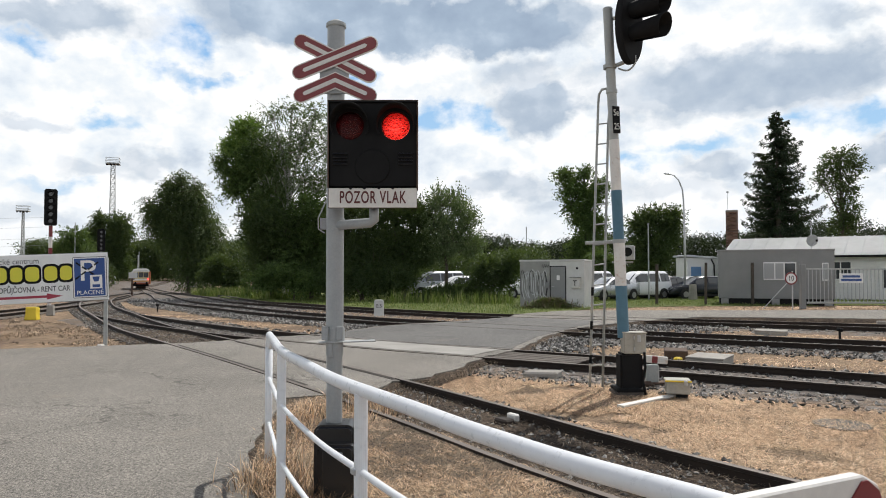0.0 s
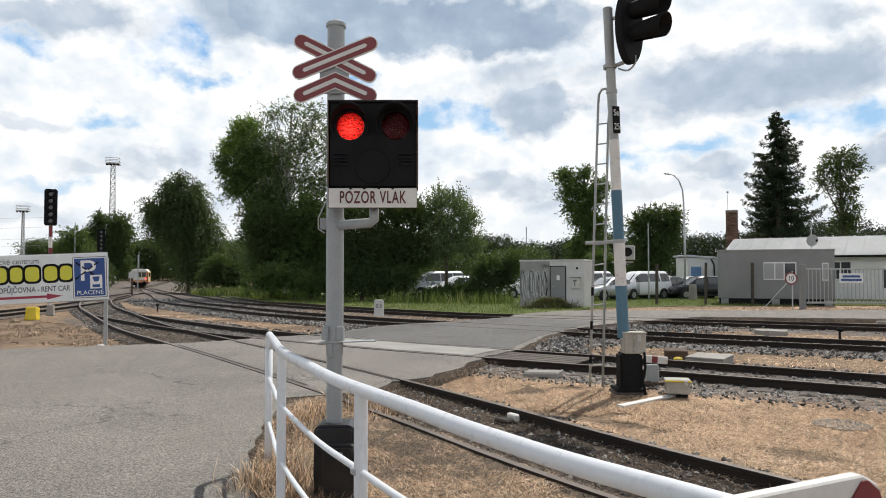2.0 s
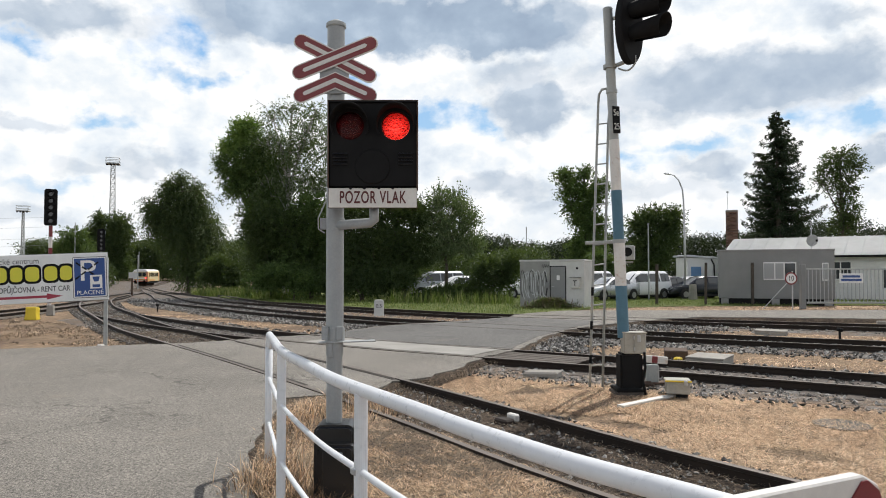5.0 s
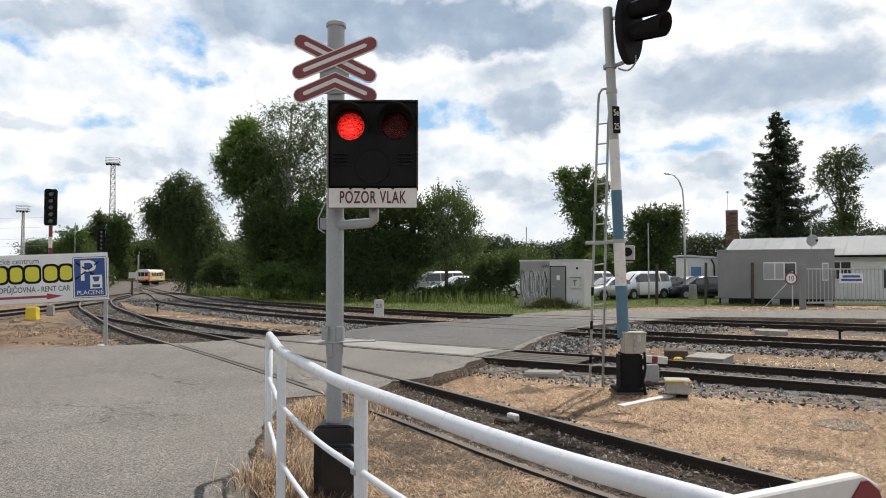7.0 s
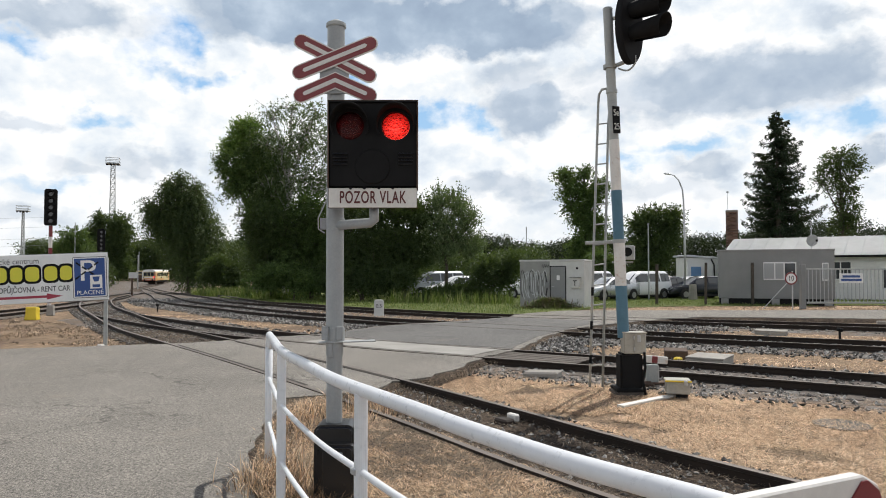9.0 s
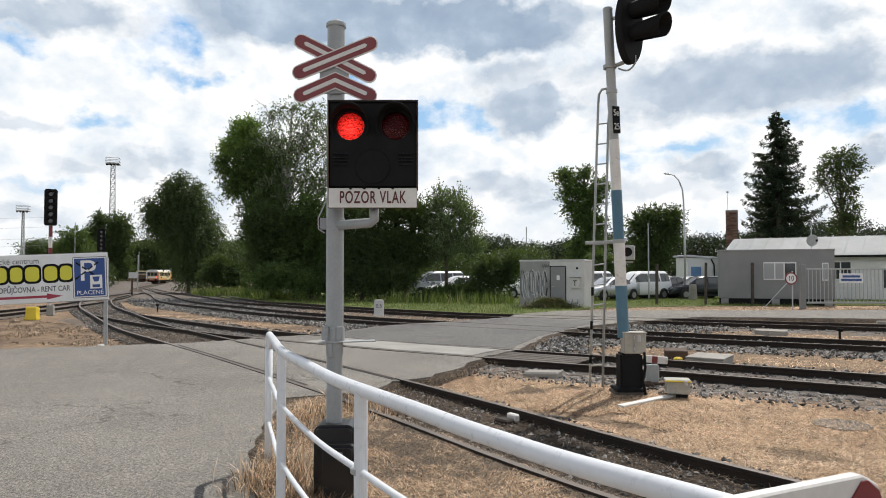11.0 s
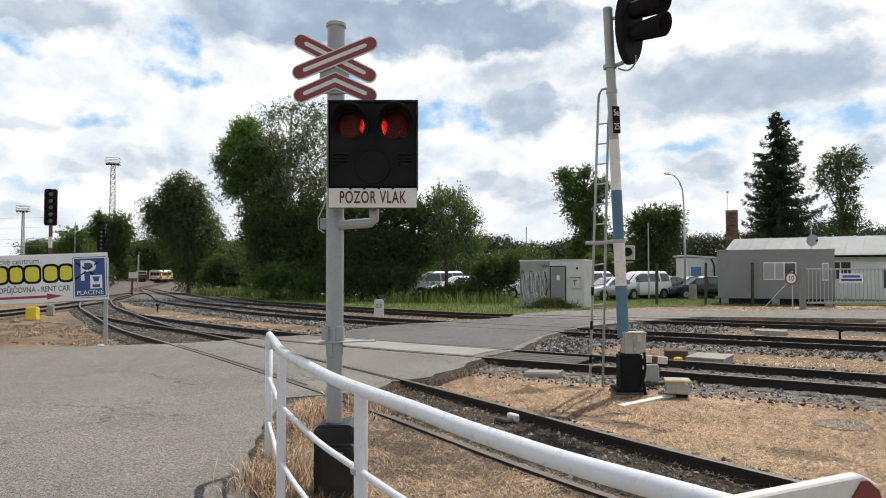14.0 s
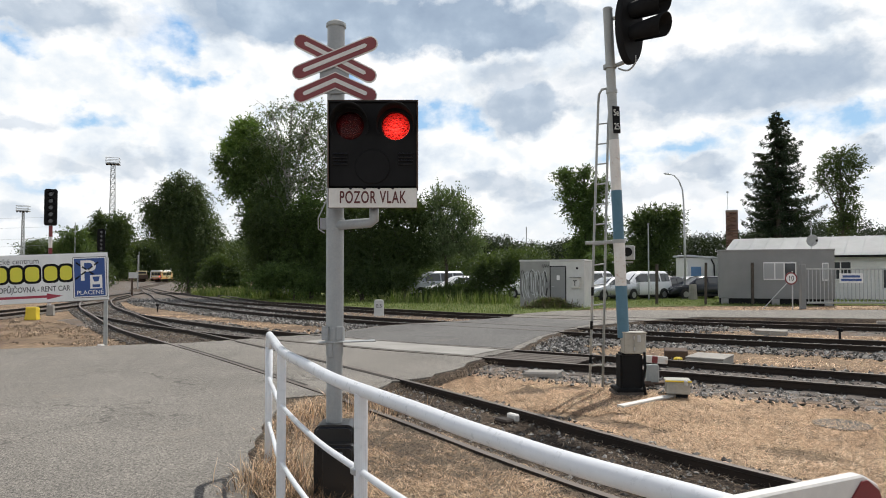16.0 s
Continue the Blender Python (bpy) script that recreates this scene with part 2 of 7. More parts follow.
LEAF_STOPS = {
    "leaf_dark": [(0.15, (0.0190, 0.0319, 0.0133)), (0.5, (0.0418, 0.0660, 0.0248)), (0.85, (0.0876, 0.1202, 0.0409))],
    "leaf_mid": [(0.15, (0.0299, 0.0527, 0.0175)), (0.5, (0.0676, 0.1131, 0.0338)), (0.85, (0.1534, 0.2184, 0.0689))],
    # for a crown top in the sun: the sunlight is put into the colour
    "leaf_sunlit": [(0.15, (0.0770, 0.1391, 0.0303)), (0.5, (0.1680, 0.2643, 0.0603)), (0.85, (0.2887, 0.4126, 0.1096))],
    "leaf_silver": [(0.15, (0.0468, 0.0728, 0.0338)), (0.5, (0.1105, 0.1534, 0.0715)), (0.85, (0.2730, 0.3185, 0.1820))],
    "needle": [(0.15, (0.0090, 0.0168, 0.0104)), (0.5, (0.0194, 0.0335, 0.0179)), (0.85, (0.0434, 0.0629, 0.0294))],
}
for key_name, stops_of in LEAF_STOPS.items():
    M[key_name] = island_mat(key_name.replace("_", " ") + " foliage", stops_of, 0.6, 0.05 if key_name == "needle" else 0.16, own=0.45, patch=0.9, spec=0.22)
M["glass"] = plain("dark window glass", (0.03, 0.035, 0.04), 0.12, 0, 0.8)
M["curtain"] = plain("window with pale curtain", (0.35, 0.36, 0.36), 0.35)
M["frame_white"] = plain("white window frame", (0.75, 0.75, 0.74), 0.4)
M["car_white"] = plain("white car paint", (0.78, 0.79, 0.8), 0.2)
M["car_silver"] = plain("silver car paint", (0.5, 0.52, 0.54), 0.25, 0.5)
M["car_black"] = plain("black car paint", (0.015, 0.016, 0.02), 0.18)
M["car_blue"] = plain("blue black car paint", (0.012, 0.016, 0.024), 0.2)
M["tyre"] = plain("tyre rubber", (0.02, 0.02, 0.02), 0.8)
M["rim"] = plain("car rim", (0.4, 0.4, 0.42), 0.3, 0.8)
M["sign_blue"] = plain("blue sign", (0.02, 0.07, 0.26), 0.4)
M["ad_white"] = surface("white hoarding sheet", (0.7, 0.7, 0.7), (0.8, 0.8, 0.79), 0.4, 0, 2, 40, 0.03)
M["ad_yellow"] = plain("yellow print", (0.72, 0.66, 0.05), 0.45)
M["ad_red"] = plain("crimson print", (0.36, 0.03, 0.06), 0.45)
M["text_red"] = plain("faded dark red lettering", (0.1, 0.018, 0.015), 0.5)
M["ad_grey"] = plain("grey print", (0.12, 0.12, 0.125), 0.45)
M["wood_post"] = surface("weathered wood post", (0.04, 0.034, 0.028), (0.09, 0.075, 0.06), 0.9, 0, 4, 30, 0.5, 0.006)
M["rust"] = surface("rusty iron plate", (0.06, 0.04, 0.03), (0.13, 0.085, 0.06), 0.85, 0.1, 4, 40, 0.5)
M["train_yellow"] = surface("cream yellow coach paint", (0.54, 0.45, 0.23), (0.64, 0.55, 0.31), 0.4, 0, 1, 20, 0.02)
M["train_orange"] = surface("orange coach paint", (0.55, 0.27, 0.06), (0.66, 0.36, 0.1), 0.4, 0, 1, 20, 0.02)
M["train_red"] = surface("red brown coach paint", (0.28, 0.06, 0.03), (0.36, 0.09, 0.04), 0.4, 0, 1, 20, 0.02)
M["train_white"] = surface("white coach roof", (0.66, 0.66, 0.63), (0.76, 0.76, 0.73), 0.5, 0, 1, 20, 0.02)
M["tail_red"] = glow("red tail light", (1.0, 0.05, 0.04), 5.0)


# ---- mesh helpers ----
def ground_z(x, y):
    """The yard falls away gently towards the far tracks."""
    def step(a, b, v):
        t = min(1.0, max(0.0, (v - a) / (b - a)))
        return t * t * (3 - 2 * t)
    return -1.3 * step(35, 110, y) * step(-6, -22, x)


SOIL = -0.15


def part(name, bm, material, parent=None, label="", at=None, smooth=False):
    """Links a bmesh as one mesh object, under a thing or a part."""
    me = bpy.data.meshes.new(name)
    bm.to_mesh(me)
    bm.free()
    for m in material if isinstance(material, (list, tuple)) else [material]:
        me.materials.append(m)
    if smooth:
        for p in me.polygons:
            p.use_smooth = True
    ob = new(name, me)
    if parent:
        ob.parent = parent
    if at is not None:
        ob.matrix_basis = at
    if label:
        ob["label"] = label
    return ob


def thing(name, at, label, category, group="", kind=""):
    ob = new(name)
    ob.empty_display_size = 0.2
    ob.matrix_basis = at
    return tagged(ob, label, category, group, kind)


def soup(name, verts, faces, material, parent=None, smooth=False):
    me = bpy.data.meshes.new(name)
    me.from_pydata([tuple(v) for v in verts], [], [tuple(f) for f in faces])
    me.materials.append(material)
    if smooth:
        for p in me.polygons:
            p.use_smooth = True
    me.update()
    ob = new(name, me)
    if parent:
        ob.parent = parent
    return ob


def box(sx, sy, sz, m=None, bevel=0.0, bm=None, seg=1):
    """A box on its base, with rounded edges; adds to bm where given."""
    b = bmesh.new()
    bmesh.ops.create_cube(b, size=1.0, matrix=Matrix.Translation((0, 0, sz / 2)) @ Matrix.Diagonal((sx, sy, sz, 1)))
    if bevel:
        bmesh.ops.bevel(b, geom=b.edges[:], offset=bevel, segments=seg, affect="EDGES")
    if m is not None:
        b.transform(m)
    return join(bm, b)


def join(bm, b):
    if bm is None:
        return b
    me = bpy.data.meshes.new("tmp")
    b.to_mesh(me)
    b.free()
    bm.from_mesh(me)
    bpy.data.meshes.remove(me)
    return bm


def cyl(r, h, m=None, r2=None, seg=20, bevel=0.0, bm=None):
    """A cylinder or cone on its base along z."""
    b = bmesh.new()
    bmesh.ops.create_cone(b, cap_ends=True, segments=seg, radius1=r, radius2=r if r2 is None else r2, depth=h, matrix=Matrix.Translation((0, 0, h / 2)))
    if bevel:
        ed = [e for e in b.edges if len(e.link_faces) == 2 and any(len(f.verts) > 4 for f in e.link_faces)]
        bmesh.ops.bevel(b, geom=ed, offset=bevel, segments=2, affect="EDGES")
    if m is not None:
        b.transform(m)
    return join(bm, b)


def tube(points, radius, seg=10, bm=None, taper=None):
    """A round tube along a path."""
    b = bmesh.new()
    pts = [Vector(p) for p in points]
    rings = []
    n = len(pts)
    prev = None
    for i, p in enumerate(pts):
        d = (pts[min(i + 1, n - 1)] - pts[max(i - 1, 0)]).normalized()
        ref = prev if prev is not None else (Vector((0, 0, 1)) if abs(d.z) < 0.9 else Vector((1, 0, 0)))
        u = d.cross(ref).normalized()
        w = u.cross(d).normalized()
        prev = w
        r = radius if taper is None else radius + (taper - radius) * i / max(1, n - 1)
        rings.append([b.verts.new(p + (u * math.cos(a) + w * math.sin(a)) * r) for a in (2 * math.pi * j / seg for j in range(seg))])
    for ra, rb in zip(rings, rings[1:]):
        for j in range(seg):
            b.faces.new((ra[j], ra[(j + 1) % seg], rb[(j + 1) % seg], rb[j]))
    b.faces.new(rings[0][::-1])
    b.faces.new(rings[-1])
    bmesh.ops.recalc_face_normals(b, faces=b.faces[:])
    return join(bm, b)


def plate(outline, depth, m=None, bevel=0.0, bm=None):
    """A flat outline in x and z, given thickness towards -y."""
    b = bmesh.new()
    f = b.faces.new([b.verts.new((x, 0, z)) for x, z in outline])
    ext = bmesh.ops.extrude_face_region(b, geom=[f])
    bmesh.ops.translate(b, vec=(0, -depth, 0), verts=[v for v in ext["geom"] if isinstance(v, bmesh.types.BMVert)])
    bmesh.ops.recalc_face_normals(b, faces=b.faces[:])
    if bevel:
        bmesh.ops.bevel(b, geom=b.edges[:], offset=bevel, segments=1, affect="EDGES")
    if m is not None:
        b.transform(m)
    return join(bm, b)


def slab(outline, z0, z1, bm=None):
    """A flat outline in x and y between two heights."""
    b = bmesh.new()
    f = b.faces.new([b.verts.new((x, y, z0)) for x, y in outline])
    ext = bmesh.ops.extrude_face_region(b, geom=[f])
    bmesh.ops.translate(b, vec=(0, 0, z1 - z0), verts=[v for v in ext["geom"] if isinstance(v, bmesh.types.BMVert)])
    bmesh.ops.recalc_face_normals(b, faces=b.faces[:])
    return join(bm, b)


def spline(points, step):
    """Even points along a smooth curve through the given ones."""
    p = [np.array(q, float) for q in points]
    p = [2 * p[0] - p[1], *p, 2 * p[-1] - p[-2]]
    fine = []
    for i in range(1, len(p) - 2):
        for t in np.linspace(0, 1, 40, endpoint=False):
            a, b, c, d = p[i - 1:i + 3]
            fine.append(0.5 * (2 * b + (c - a) * t + (2 * a - 5 * b + 4 * c - d) * t ** 2 + (3 * b - a - 3 * c + d) * t ** 3))
    fine.append(p[-2])
    fine = np.array(fine)
    s = np.concatenate([[0], np.cumsum(np.linalg.norm(np.diff(fine, axis=0), axis=1))])
    at = np.arange(0, s[-1], step)
    return np.stack([np.interp(at, s, fine[:, k]) for k in range(fine.shape[1])], 1)


def letters(name, body, size, material, parent, m, extrude=0.002, squeeze=1.0, bold=0.0, spacing=1.0):
    """Raised letters in the built-in font, centred, facing -y."""
    cu = bpy.data.curves.new(name, "FONT")
    cu.body, cu.size, cu.extrude, cu.align_x, cu.align_y, cu.offset = body, size, extrude, "CENTER", "CENTER", bold
    cu.space_character = spacing
    tmp = bpy.data.objects.new(name, cu)
    me = bpy.data.meshes.new_from_object(tmp)
    bpy.data.objects.remove(tmp)
    me.transform(Matrix.Rotation(radians(90), 4, "X") @ Matrix.Diagonal((squeeze, 1, 1, 1)))
    me.materials.append(material)
    ob = new(name, me)
    ob.parent = parent
    ob.matrix_basis = m
    return ob


def inside(px, py, poly):
    """Which of the points lie in the outline."""
    hit = np.zeros(len(px), bool)
    j = len(poly) - 1
    for i in range(len(poly)):
        (xi, yi), (xj, yj) = poly[i], poly[j]
        with np.errstate(divide="ignore", invalid="ignore"):
            cross = ((yi > py) != (yj > py)) & (px < (xj - xi) * (py - yi) / (yj - yi + 1e-12) + xi)
        hit ^= cross
        j = i
    return hit


def scatter(poly, n, rng):
    p = np.array(poly)
    x = rng.uniform(p[:, 0].min(), p[:, 0].max(), n * 4)
    y = rng.uniform(p[:, 1].min(), p[:, 1].max(), n * 4)
    ok = inside(x, y, poly)
    return np.stack([x[ok], y[ok]], 1)[:n]


# ---- sky backdrop ----
def sky_backdrop():
    """A ring of sky with drifting clouds, far behind everything; above it the open sky."""
    k = Nodes("cloudy sky")
    v = k.add("ShaderNodeVectorMath", [(0, k.add("ShaderNodeTexCoord").outputs["Object"])], operation="NORMALIZE").outputs[0]
    sep = k.add("ShaderNodeSeparateXYZ", [(0, v)])
    az = k.math("ARCTAN2", sep.outputs[0], sep.outputs[1])
    el = k.math("ARCSINE", sep.outputs[2])
    uv = k.add("ShaderNodeCombineXYZ", [(0, az), (1, k.math("MULTIPLY", el, 1.35)), (2, 0.37)]).outputs[0]

    def patch(a, e, ra, re, soft=0.5):
        """A soft oval at azimuth and elevation in degrees; its edge is frayed by noise."""
        dx = k.math("DIVIDE", k.math("SUBTRACT", az_w, radians(a)), radians(ra))
        dy = k.math("DIVIDE", k.math("SUBTRACT", el_w, radians(e)), radians(re))
        d = k.math("SQRT", k.math("ADD", k.math("MULTIPLY", dx, dx), k.math("MULTIPLY", dy, dy)))
        return k.math("DIVIDE", k.math("SUBTRACT", 1.0 + soft * 0.5, d), soft, True)

    fray = k.add("ShaderNodeTexNoise", [("Vector", uv), ("Scale", 15.0), ("Detail", 7.0), ("Roughness", 0.56)])
    fs = k.add("ShaderNodeSeparateColor", [(0, fray.outputs["Color"])])
    az_w = k.math("ADD", az, k.math("MULTIPLY", k.math("SUBTRACT", fs.outputs[0], 0.5), 0.12))
    el_w = k.math("ADD", el, k.math("MULTIPLY", k.math("SUBTRACT", fs.outputs[1], 0.5), 0.085))
    # gaps of blue
    blue = None
    for a, e, ra, re, s in ((-20.7, 17.8, 2.1, 1.6, 0.8), (-22.9, 15.5, 1.5, 1.3, 0.9), (-18.8, 14.8, 2.6, 0.6, 1.0), (-26.2, 11.3, 1.9, 0.5, 1.1), (-31.2, 16.0, 1.6, 0.5, 1.2), (-0.4, 12.7, 3.5, 1.2, 0.7), (3.1, 12.5, 1.4, 0.9, 0.9), (30.2, 11.0, 4.4, 1.0, 0.7), (27.5, 11.0, 2.5, 0.6, 1.0), (15.7, 8.8, 2.5, 0.6, 1.1), (20.3, 9.8, 3.1, 0.5, 1.2), (-29.1, 6.1, 2.4, 0.4, 1.2), (-7.6, 15.8, 1.8, 0.5, 1.2), (55, 16, 9, 3, 1.0), (-70, 14, 10, 3, 1.0), (110, 18, 14, 4, 1.0), (-130, 15, 14, 4, 1.0)):
        p = patch(a, e, ra, re, s)
        blue = p if blue is None else k.math("MAXIMUM", blue, p)
    # shaded undersides of the thick clouds
    grey = None
    for a, e, ra, re, s, w in ((-10.3, 20.4, 8.7, 2.8, 0.4, 1.0), (-15.6, 20.2, 4.9, 2.2, 0.5, 0.85), (0.7, 19.5, 12.1, 2.2, 0.4, 1.0), (7.7, 19.6, 6.0, 1.8, 0.5, 0.85), (-29.1, 18.1, 5.7, 1.5, 0.6, 0.75), (8.1, 13.2, 3.8, 2.2, 0.45, 0.85), (6.1, 15.5, 3.2, 1.4, 0.6, 0.6), (24.2, 14.2, 10.2, 2.4, 0.45, 0.8), (17.8, 13.7, 5.8, 2.0, 0.6, 0.6), (29.5, 14.3, 4.5, 1.8, 0.5, 0.72), (31.6, 17.7, 2.4, 0.7, 0.8, 0.5), (12.6, 15.6, 2.7, 1.0, 0.9, 0.4), (4.7, 6.9, 4.2, 1.1, 0.7, 0.6), (21.0, 7.9, 2.7, 1.0, 0.7, 0.6), (32.0, 8.4, 1.9, 1.4, 0.6, 0.75), (18.7, 6.4, 4.0, 0.8, 0.9, 0.45), (-31.2, 10.5, 2.6, 0.7, 0.7, 0.55), (-22.7, 8.4, 3.0, 0.9, 0.8, 0.5), (-26.7, 7.5, 2.5, 0.7, 0.8, 0.4), (-30.5, 3.8, 3.6, 0.6, 0.9, 0.5), (9.1, 5.5, 3.2, 0.6, 0.9, 0.45), (-16.1, 8.0, 2.2, 0.7, 0.9, 0.35), (60, 20, 16, 4, 0.8, 0.9), (-60, 20, 16, 4, 0.8, 0.9), (140, 18, 24, 5, 0.8, 0.9), (-150, 16, 20, 5, 0.8, 0.9)):
        p = k.math("MULTIPLY", patch(a, e, ra, re, s), w)
        grey = p if grey is None else k.math("MAXIMUM", grey, p)
    lump = k.noise(11.0, 7, 0.54, uv, 0.1)
    billow = k.noise(30.0, 5, 0.52, uv, 0.1)
    body = k.math("ADD", k.math("MULTIPLY", lump, 0.7), k.math("MULTIPLY", billow, 0.3))
    white = k.ramp(body, [(0.33, (0.68, 0.76, 0.86)), (0.43, (0.85, 0.91, 0.97)), (0.49, (0.95, 0.98, 1.0)), (0.54, (1.08, 1.08, 1.08))])
    shade = k.ramp(body, [(0.34, (0.34, 0.43, 0.56)), (0.5, (0.41, 0.51, 0.64)), (0.66, (0.58, 0.68, 0.8))])
    air = k.ramp(k.math("DIVIDE", el, 0.42), [(0.0, (0.76, 0.85, 0.94)), (0.4, (0.42, 0.66, 0.92)), (1.0, (0.2, 0.43, 0.82))])
    veil = k.ramp(body, [(0.46, (0, 0, 0)), (0.62, (0.85, 0.85, 0.85))])
    col = k.mix(blue, white, k.mix(veil, air, white))
    col = k.mix(grey, col, shade)
    haze = k.ramp(k.math("DIVIDE", el, 0.12), [(0.0, (0.75, 0.75, 0.75)), (1.0, (0, 0, 0))])
    col = k.mix(haze, col, (0.86, 0.9, 0.94))
    e = k.add("ShaderNodeEmission", [("Color", col), ("Strength", 1.0)])
    k.l.new(e.outputs[0], k.out.inputs[0])
    b = bmesh.new()
    rings = []
    for h in (-2.0, 3.0, 10.0, 18.0, 26.0, 33.0, 38.0):
        rings.append([b.verts.new((2400 * math.sin(t), 2400 * math.cos(t), 2400 * math.tan(radians(h)))) for t in (2 * math.pi * i / 72 for i in range(72))])
    for ra, rb in zip(rings, rings[1:]):
        for i in range(72):
            b.faces.new((ra[i], rb[i], rb[(i + 1) % 72], ra[(i + 1) % 72]))
    return tagged(part("backdrop", b, k.mat), "ring of sky with drifting white and grey clouds", "sky", kind="structure")


BACKDROP = sky_backdrop()


# ---- ground, road, tracks ----
def ground_sheet():
    xs = [-2600, -900, -300, -140, *np.linspace(-100, 60, 54), 100, 300, 900, 2600]
    ys = [-2600, -600, -100, -20, *np.linspace(-6, 20, 14), *np.linspace(22, 130, 46), 180, 320, 900, 2600]
    verts = [(x, y, SOIL + ground_z(x, y) + 0.025 * noise.noise((x * 0.4, y * 0.4, 3.1)) * (abs(x) < 60 and y < 60)) for y in ys for x in xs]
    nx = len(xs)
    faces = [(j * nx + i, j * nx + i + 1, (j + 1) * nx + i + 1, (j + 1) * nx + i) for j in range(len(ys) - 1) for i in range(nx - 1)]
    return tagged(soup("ground", verts, faces, M["ground"], smooth=True), "dry trampled soil with straw and gravel", "ground", kind="structure")


ground_sheet()

ROAD = [(-40, -8), (-40, 10.5), (-16, 14.4), (-9.62, 15.16), (-7.62, 15.85), (-6.06, 16.48), (-4.41, 17.9), (-3.39, 18.7), (-2.89, 19.6), (-1.68, 21.9), (-0.44, 22.9), (0.9, 24.1), (2.51, 25.9), (2.9, 27.6), (5.26, 30.05), (8.17, 30.4), (12.24, 30.3), (16.18, 30.4), (21.6, 30.8), (45, 32.5), (45, 26), (15.5, 24.9), (12.78, 25.4), (9.7, 25.9), (8.53, 25.29), (5.65, 22.8), (3.72, 20.35), (2.55, 17.9), (1.7, 15.3), (0.85, 13.76), (0.15, 11.95), (-0.21, 11.2), (-0.74, 10.7), (-1.0, 9.96), (-1.43, 9.64), (-2.06, 9.29), (-2.03, 7.89), (-1.77, 6.5), (-1.57, 5.7), (-1.36, 5.1), (-1.22, 3.0), (-1.1, -8)]


def frayed(poly, amount, step, seed):
    """The outline with a ragged edge."""
    out = []
    for (x0, y0), (x1, y1) in zip(poly, poly[1:] + poly[:1]):
        length = math.hypot(x1 - x0, y1 - y0)
        n = max(1, int(length / step)) if length < 12 else 1
        for i in range(n):
            x, y = x0 + (x1 - x0) * i / n, y0 + (y1 - y0) * i / n
            out.append((x + amount * noise.noise((x * 2.3, y * 2.3, seed)), y + amount * noise.noise((x * 2.3, y * 2.3, seed + 5))))
    return out


tagged(part("road", slab(frayed(ROAD, 0.14, 0.25, 1.7), SOIL - 0.05, 0.0), M["asphalt"]), "worn cracked grey asphalt road over the tracks", "road", kind="structure")


def shoulder():
    """Soil banked up to the edge of the asphalt."""
    line = frayed(ROAD, 0.14, 0.25, 1.7)
    n = len(line)
    verts, faces = [], []
    for i, (x, y) in enumerate(line):
        (xa, ya), (xb, yb) = line[i - 1], line[(i + 1) % n]
        dx, dy = xb - xa, yb - ya
        s = math.hypot(dx, dy) + 1e-9
        ox, oy = -dy / s, dx / s
        w = 0.2 + 0.12 * noise.noise((x * 1.1, y * 1.1, 4.4))
        verts += [(x - ox * 0.06, y - oy * 0.06, -0.006), (x + ox * w * 0.4, y + oy * w * 0.4, -0.035 + 0.02 * noise.noise((x * 3, y * 3, 0.4))), (x + ox * w, y + oy * w, SOIL - 0.03)]
    for i in range(n):
        a, c = 3 * i, 3 * ((i + 1) % n)
        faces += [(a, c, c + 1, a + 1), (a + 1, c + 1, c + 2, a + 2)]
    tagged(soup("road_shoulder", verts, faces, M["dirt"], smooth=True), "dusty soil banked against the road edge", "ground", kind="structure")


shoulder()
# the darker newer surface between and behind the crossing panels
DARK2 = [(-3.2, 18.75), (-2.8, 19.5), (-1.6, 21.75), (-0.3, 22.75), (0.9, 23.9), (2.45, 25.5), (5.4, 23.6), (3.5, 20.2), (2.35, 17.8), (1.5, 15.25), (-0.4, 16.3), (-2.5, 17.85)]
tagged(part("road_patch", slab(frayed(DARK2, 0.05, 0.25, 9.7), -0.01, 0.006), M["asphalt_dark"]), "smooth darker asphalt between the rails of the crossing", "road", kind="structure")

BANK = [(-2.1, 9.4), (-1.9, 9.75), (-1.5, 9.5), (-0.3, 7.83), (0.7, 6.21), (1.8, 4.66), (3.37, 2.51), (7.97, -3.5), (-1.05, -4), (-1.15, 3.0), (-1.32, 5.2), (-1.7, 6.3), (-1.98, 7.9)]


def bank():
    """Trodden soil beside the siding, nearly level with the rail, in a lumpy sheet."""
    xs, ys = np.arange(-2.3, 8.0, 0.14), np.arange(-4.2, 10.0, 0.14)
    gx, gy = np.meshgrid(xs, ys)
    ok = inside(gx.ravel(), gy.ravel(), BANK).reshape(gx.shape)
    verts, faces, at = [], [], {}
    for j in range(len(ys) - 1):
        for i in range(len(xs) - 1):
            if ok[j, i] and ok[j + 1, i] and ok[j, i + 1] and ok[j + 1, i + 1]:
                ring = []
                for q in ((j, i), (j, i + 1), (j + 1, i + 1), (j + 1, i)):
                    if q not in at:
                        x, y = xs[q[1]], ys[q[0]]
                        edge = not (1 < q[0] < len(ys) - 1 and 1 < q[1] < len(xs) - 1 and ok[q[0] - 1, q[1]] and ok[q[0] + 1, q[1]] and ok[q[0], q[1] - 1] and ok[q[0], q[1] + 1])
                        at[q] = len(verts)
                        verts.append((x, y, -0.17 if edge else -0.024 + 0.018 * noise.noise((x * 1.7, y * 1.7, 6.1)) + 0.012 * noise.noise((x * 6, y * 6, 2.2))))
                    ring.append(at[q])
                faces.append(ring)
    return tagged(soup("ground_bank", verts, faces, M["ground"], smooth=True), "trodden brown soil and dead grass beside the railing", "ground", kind="structure")


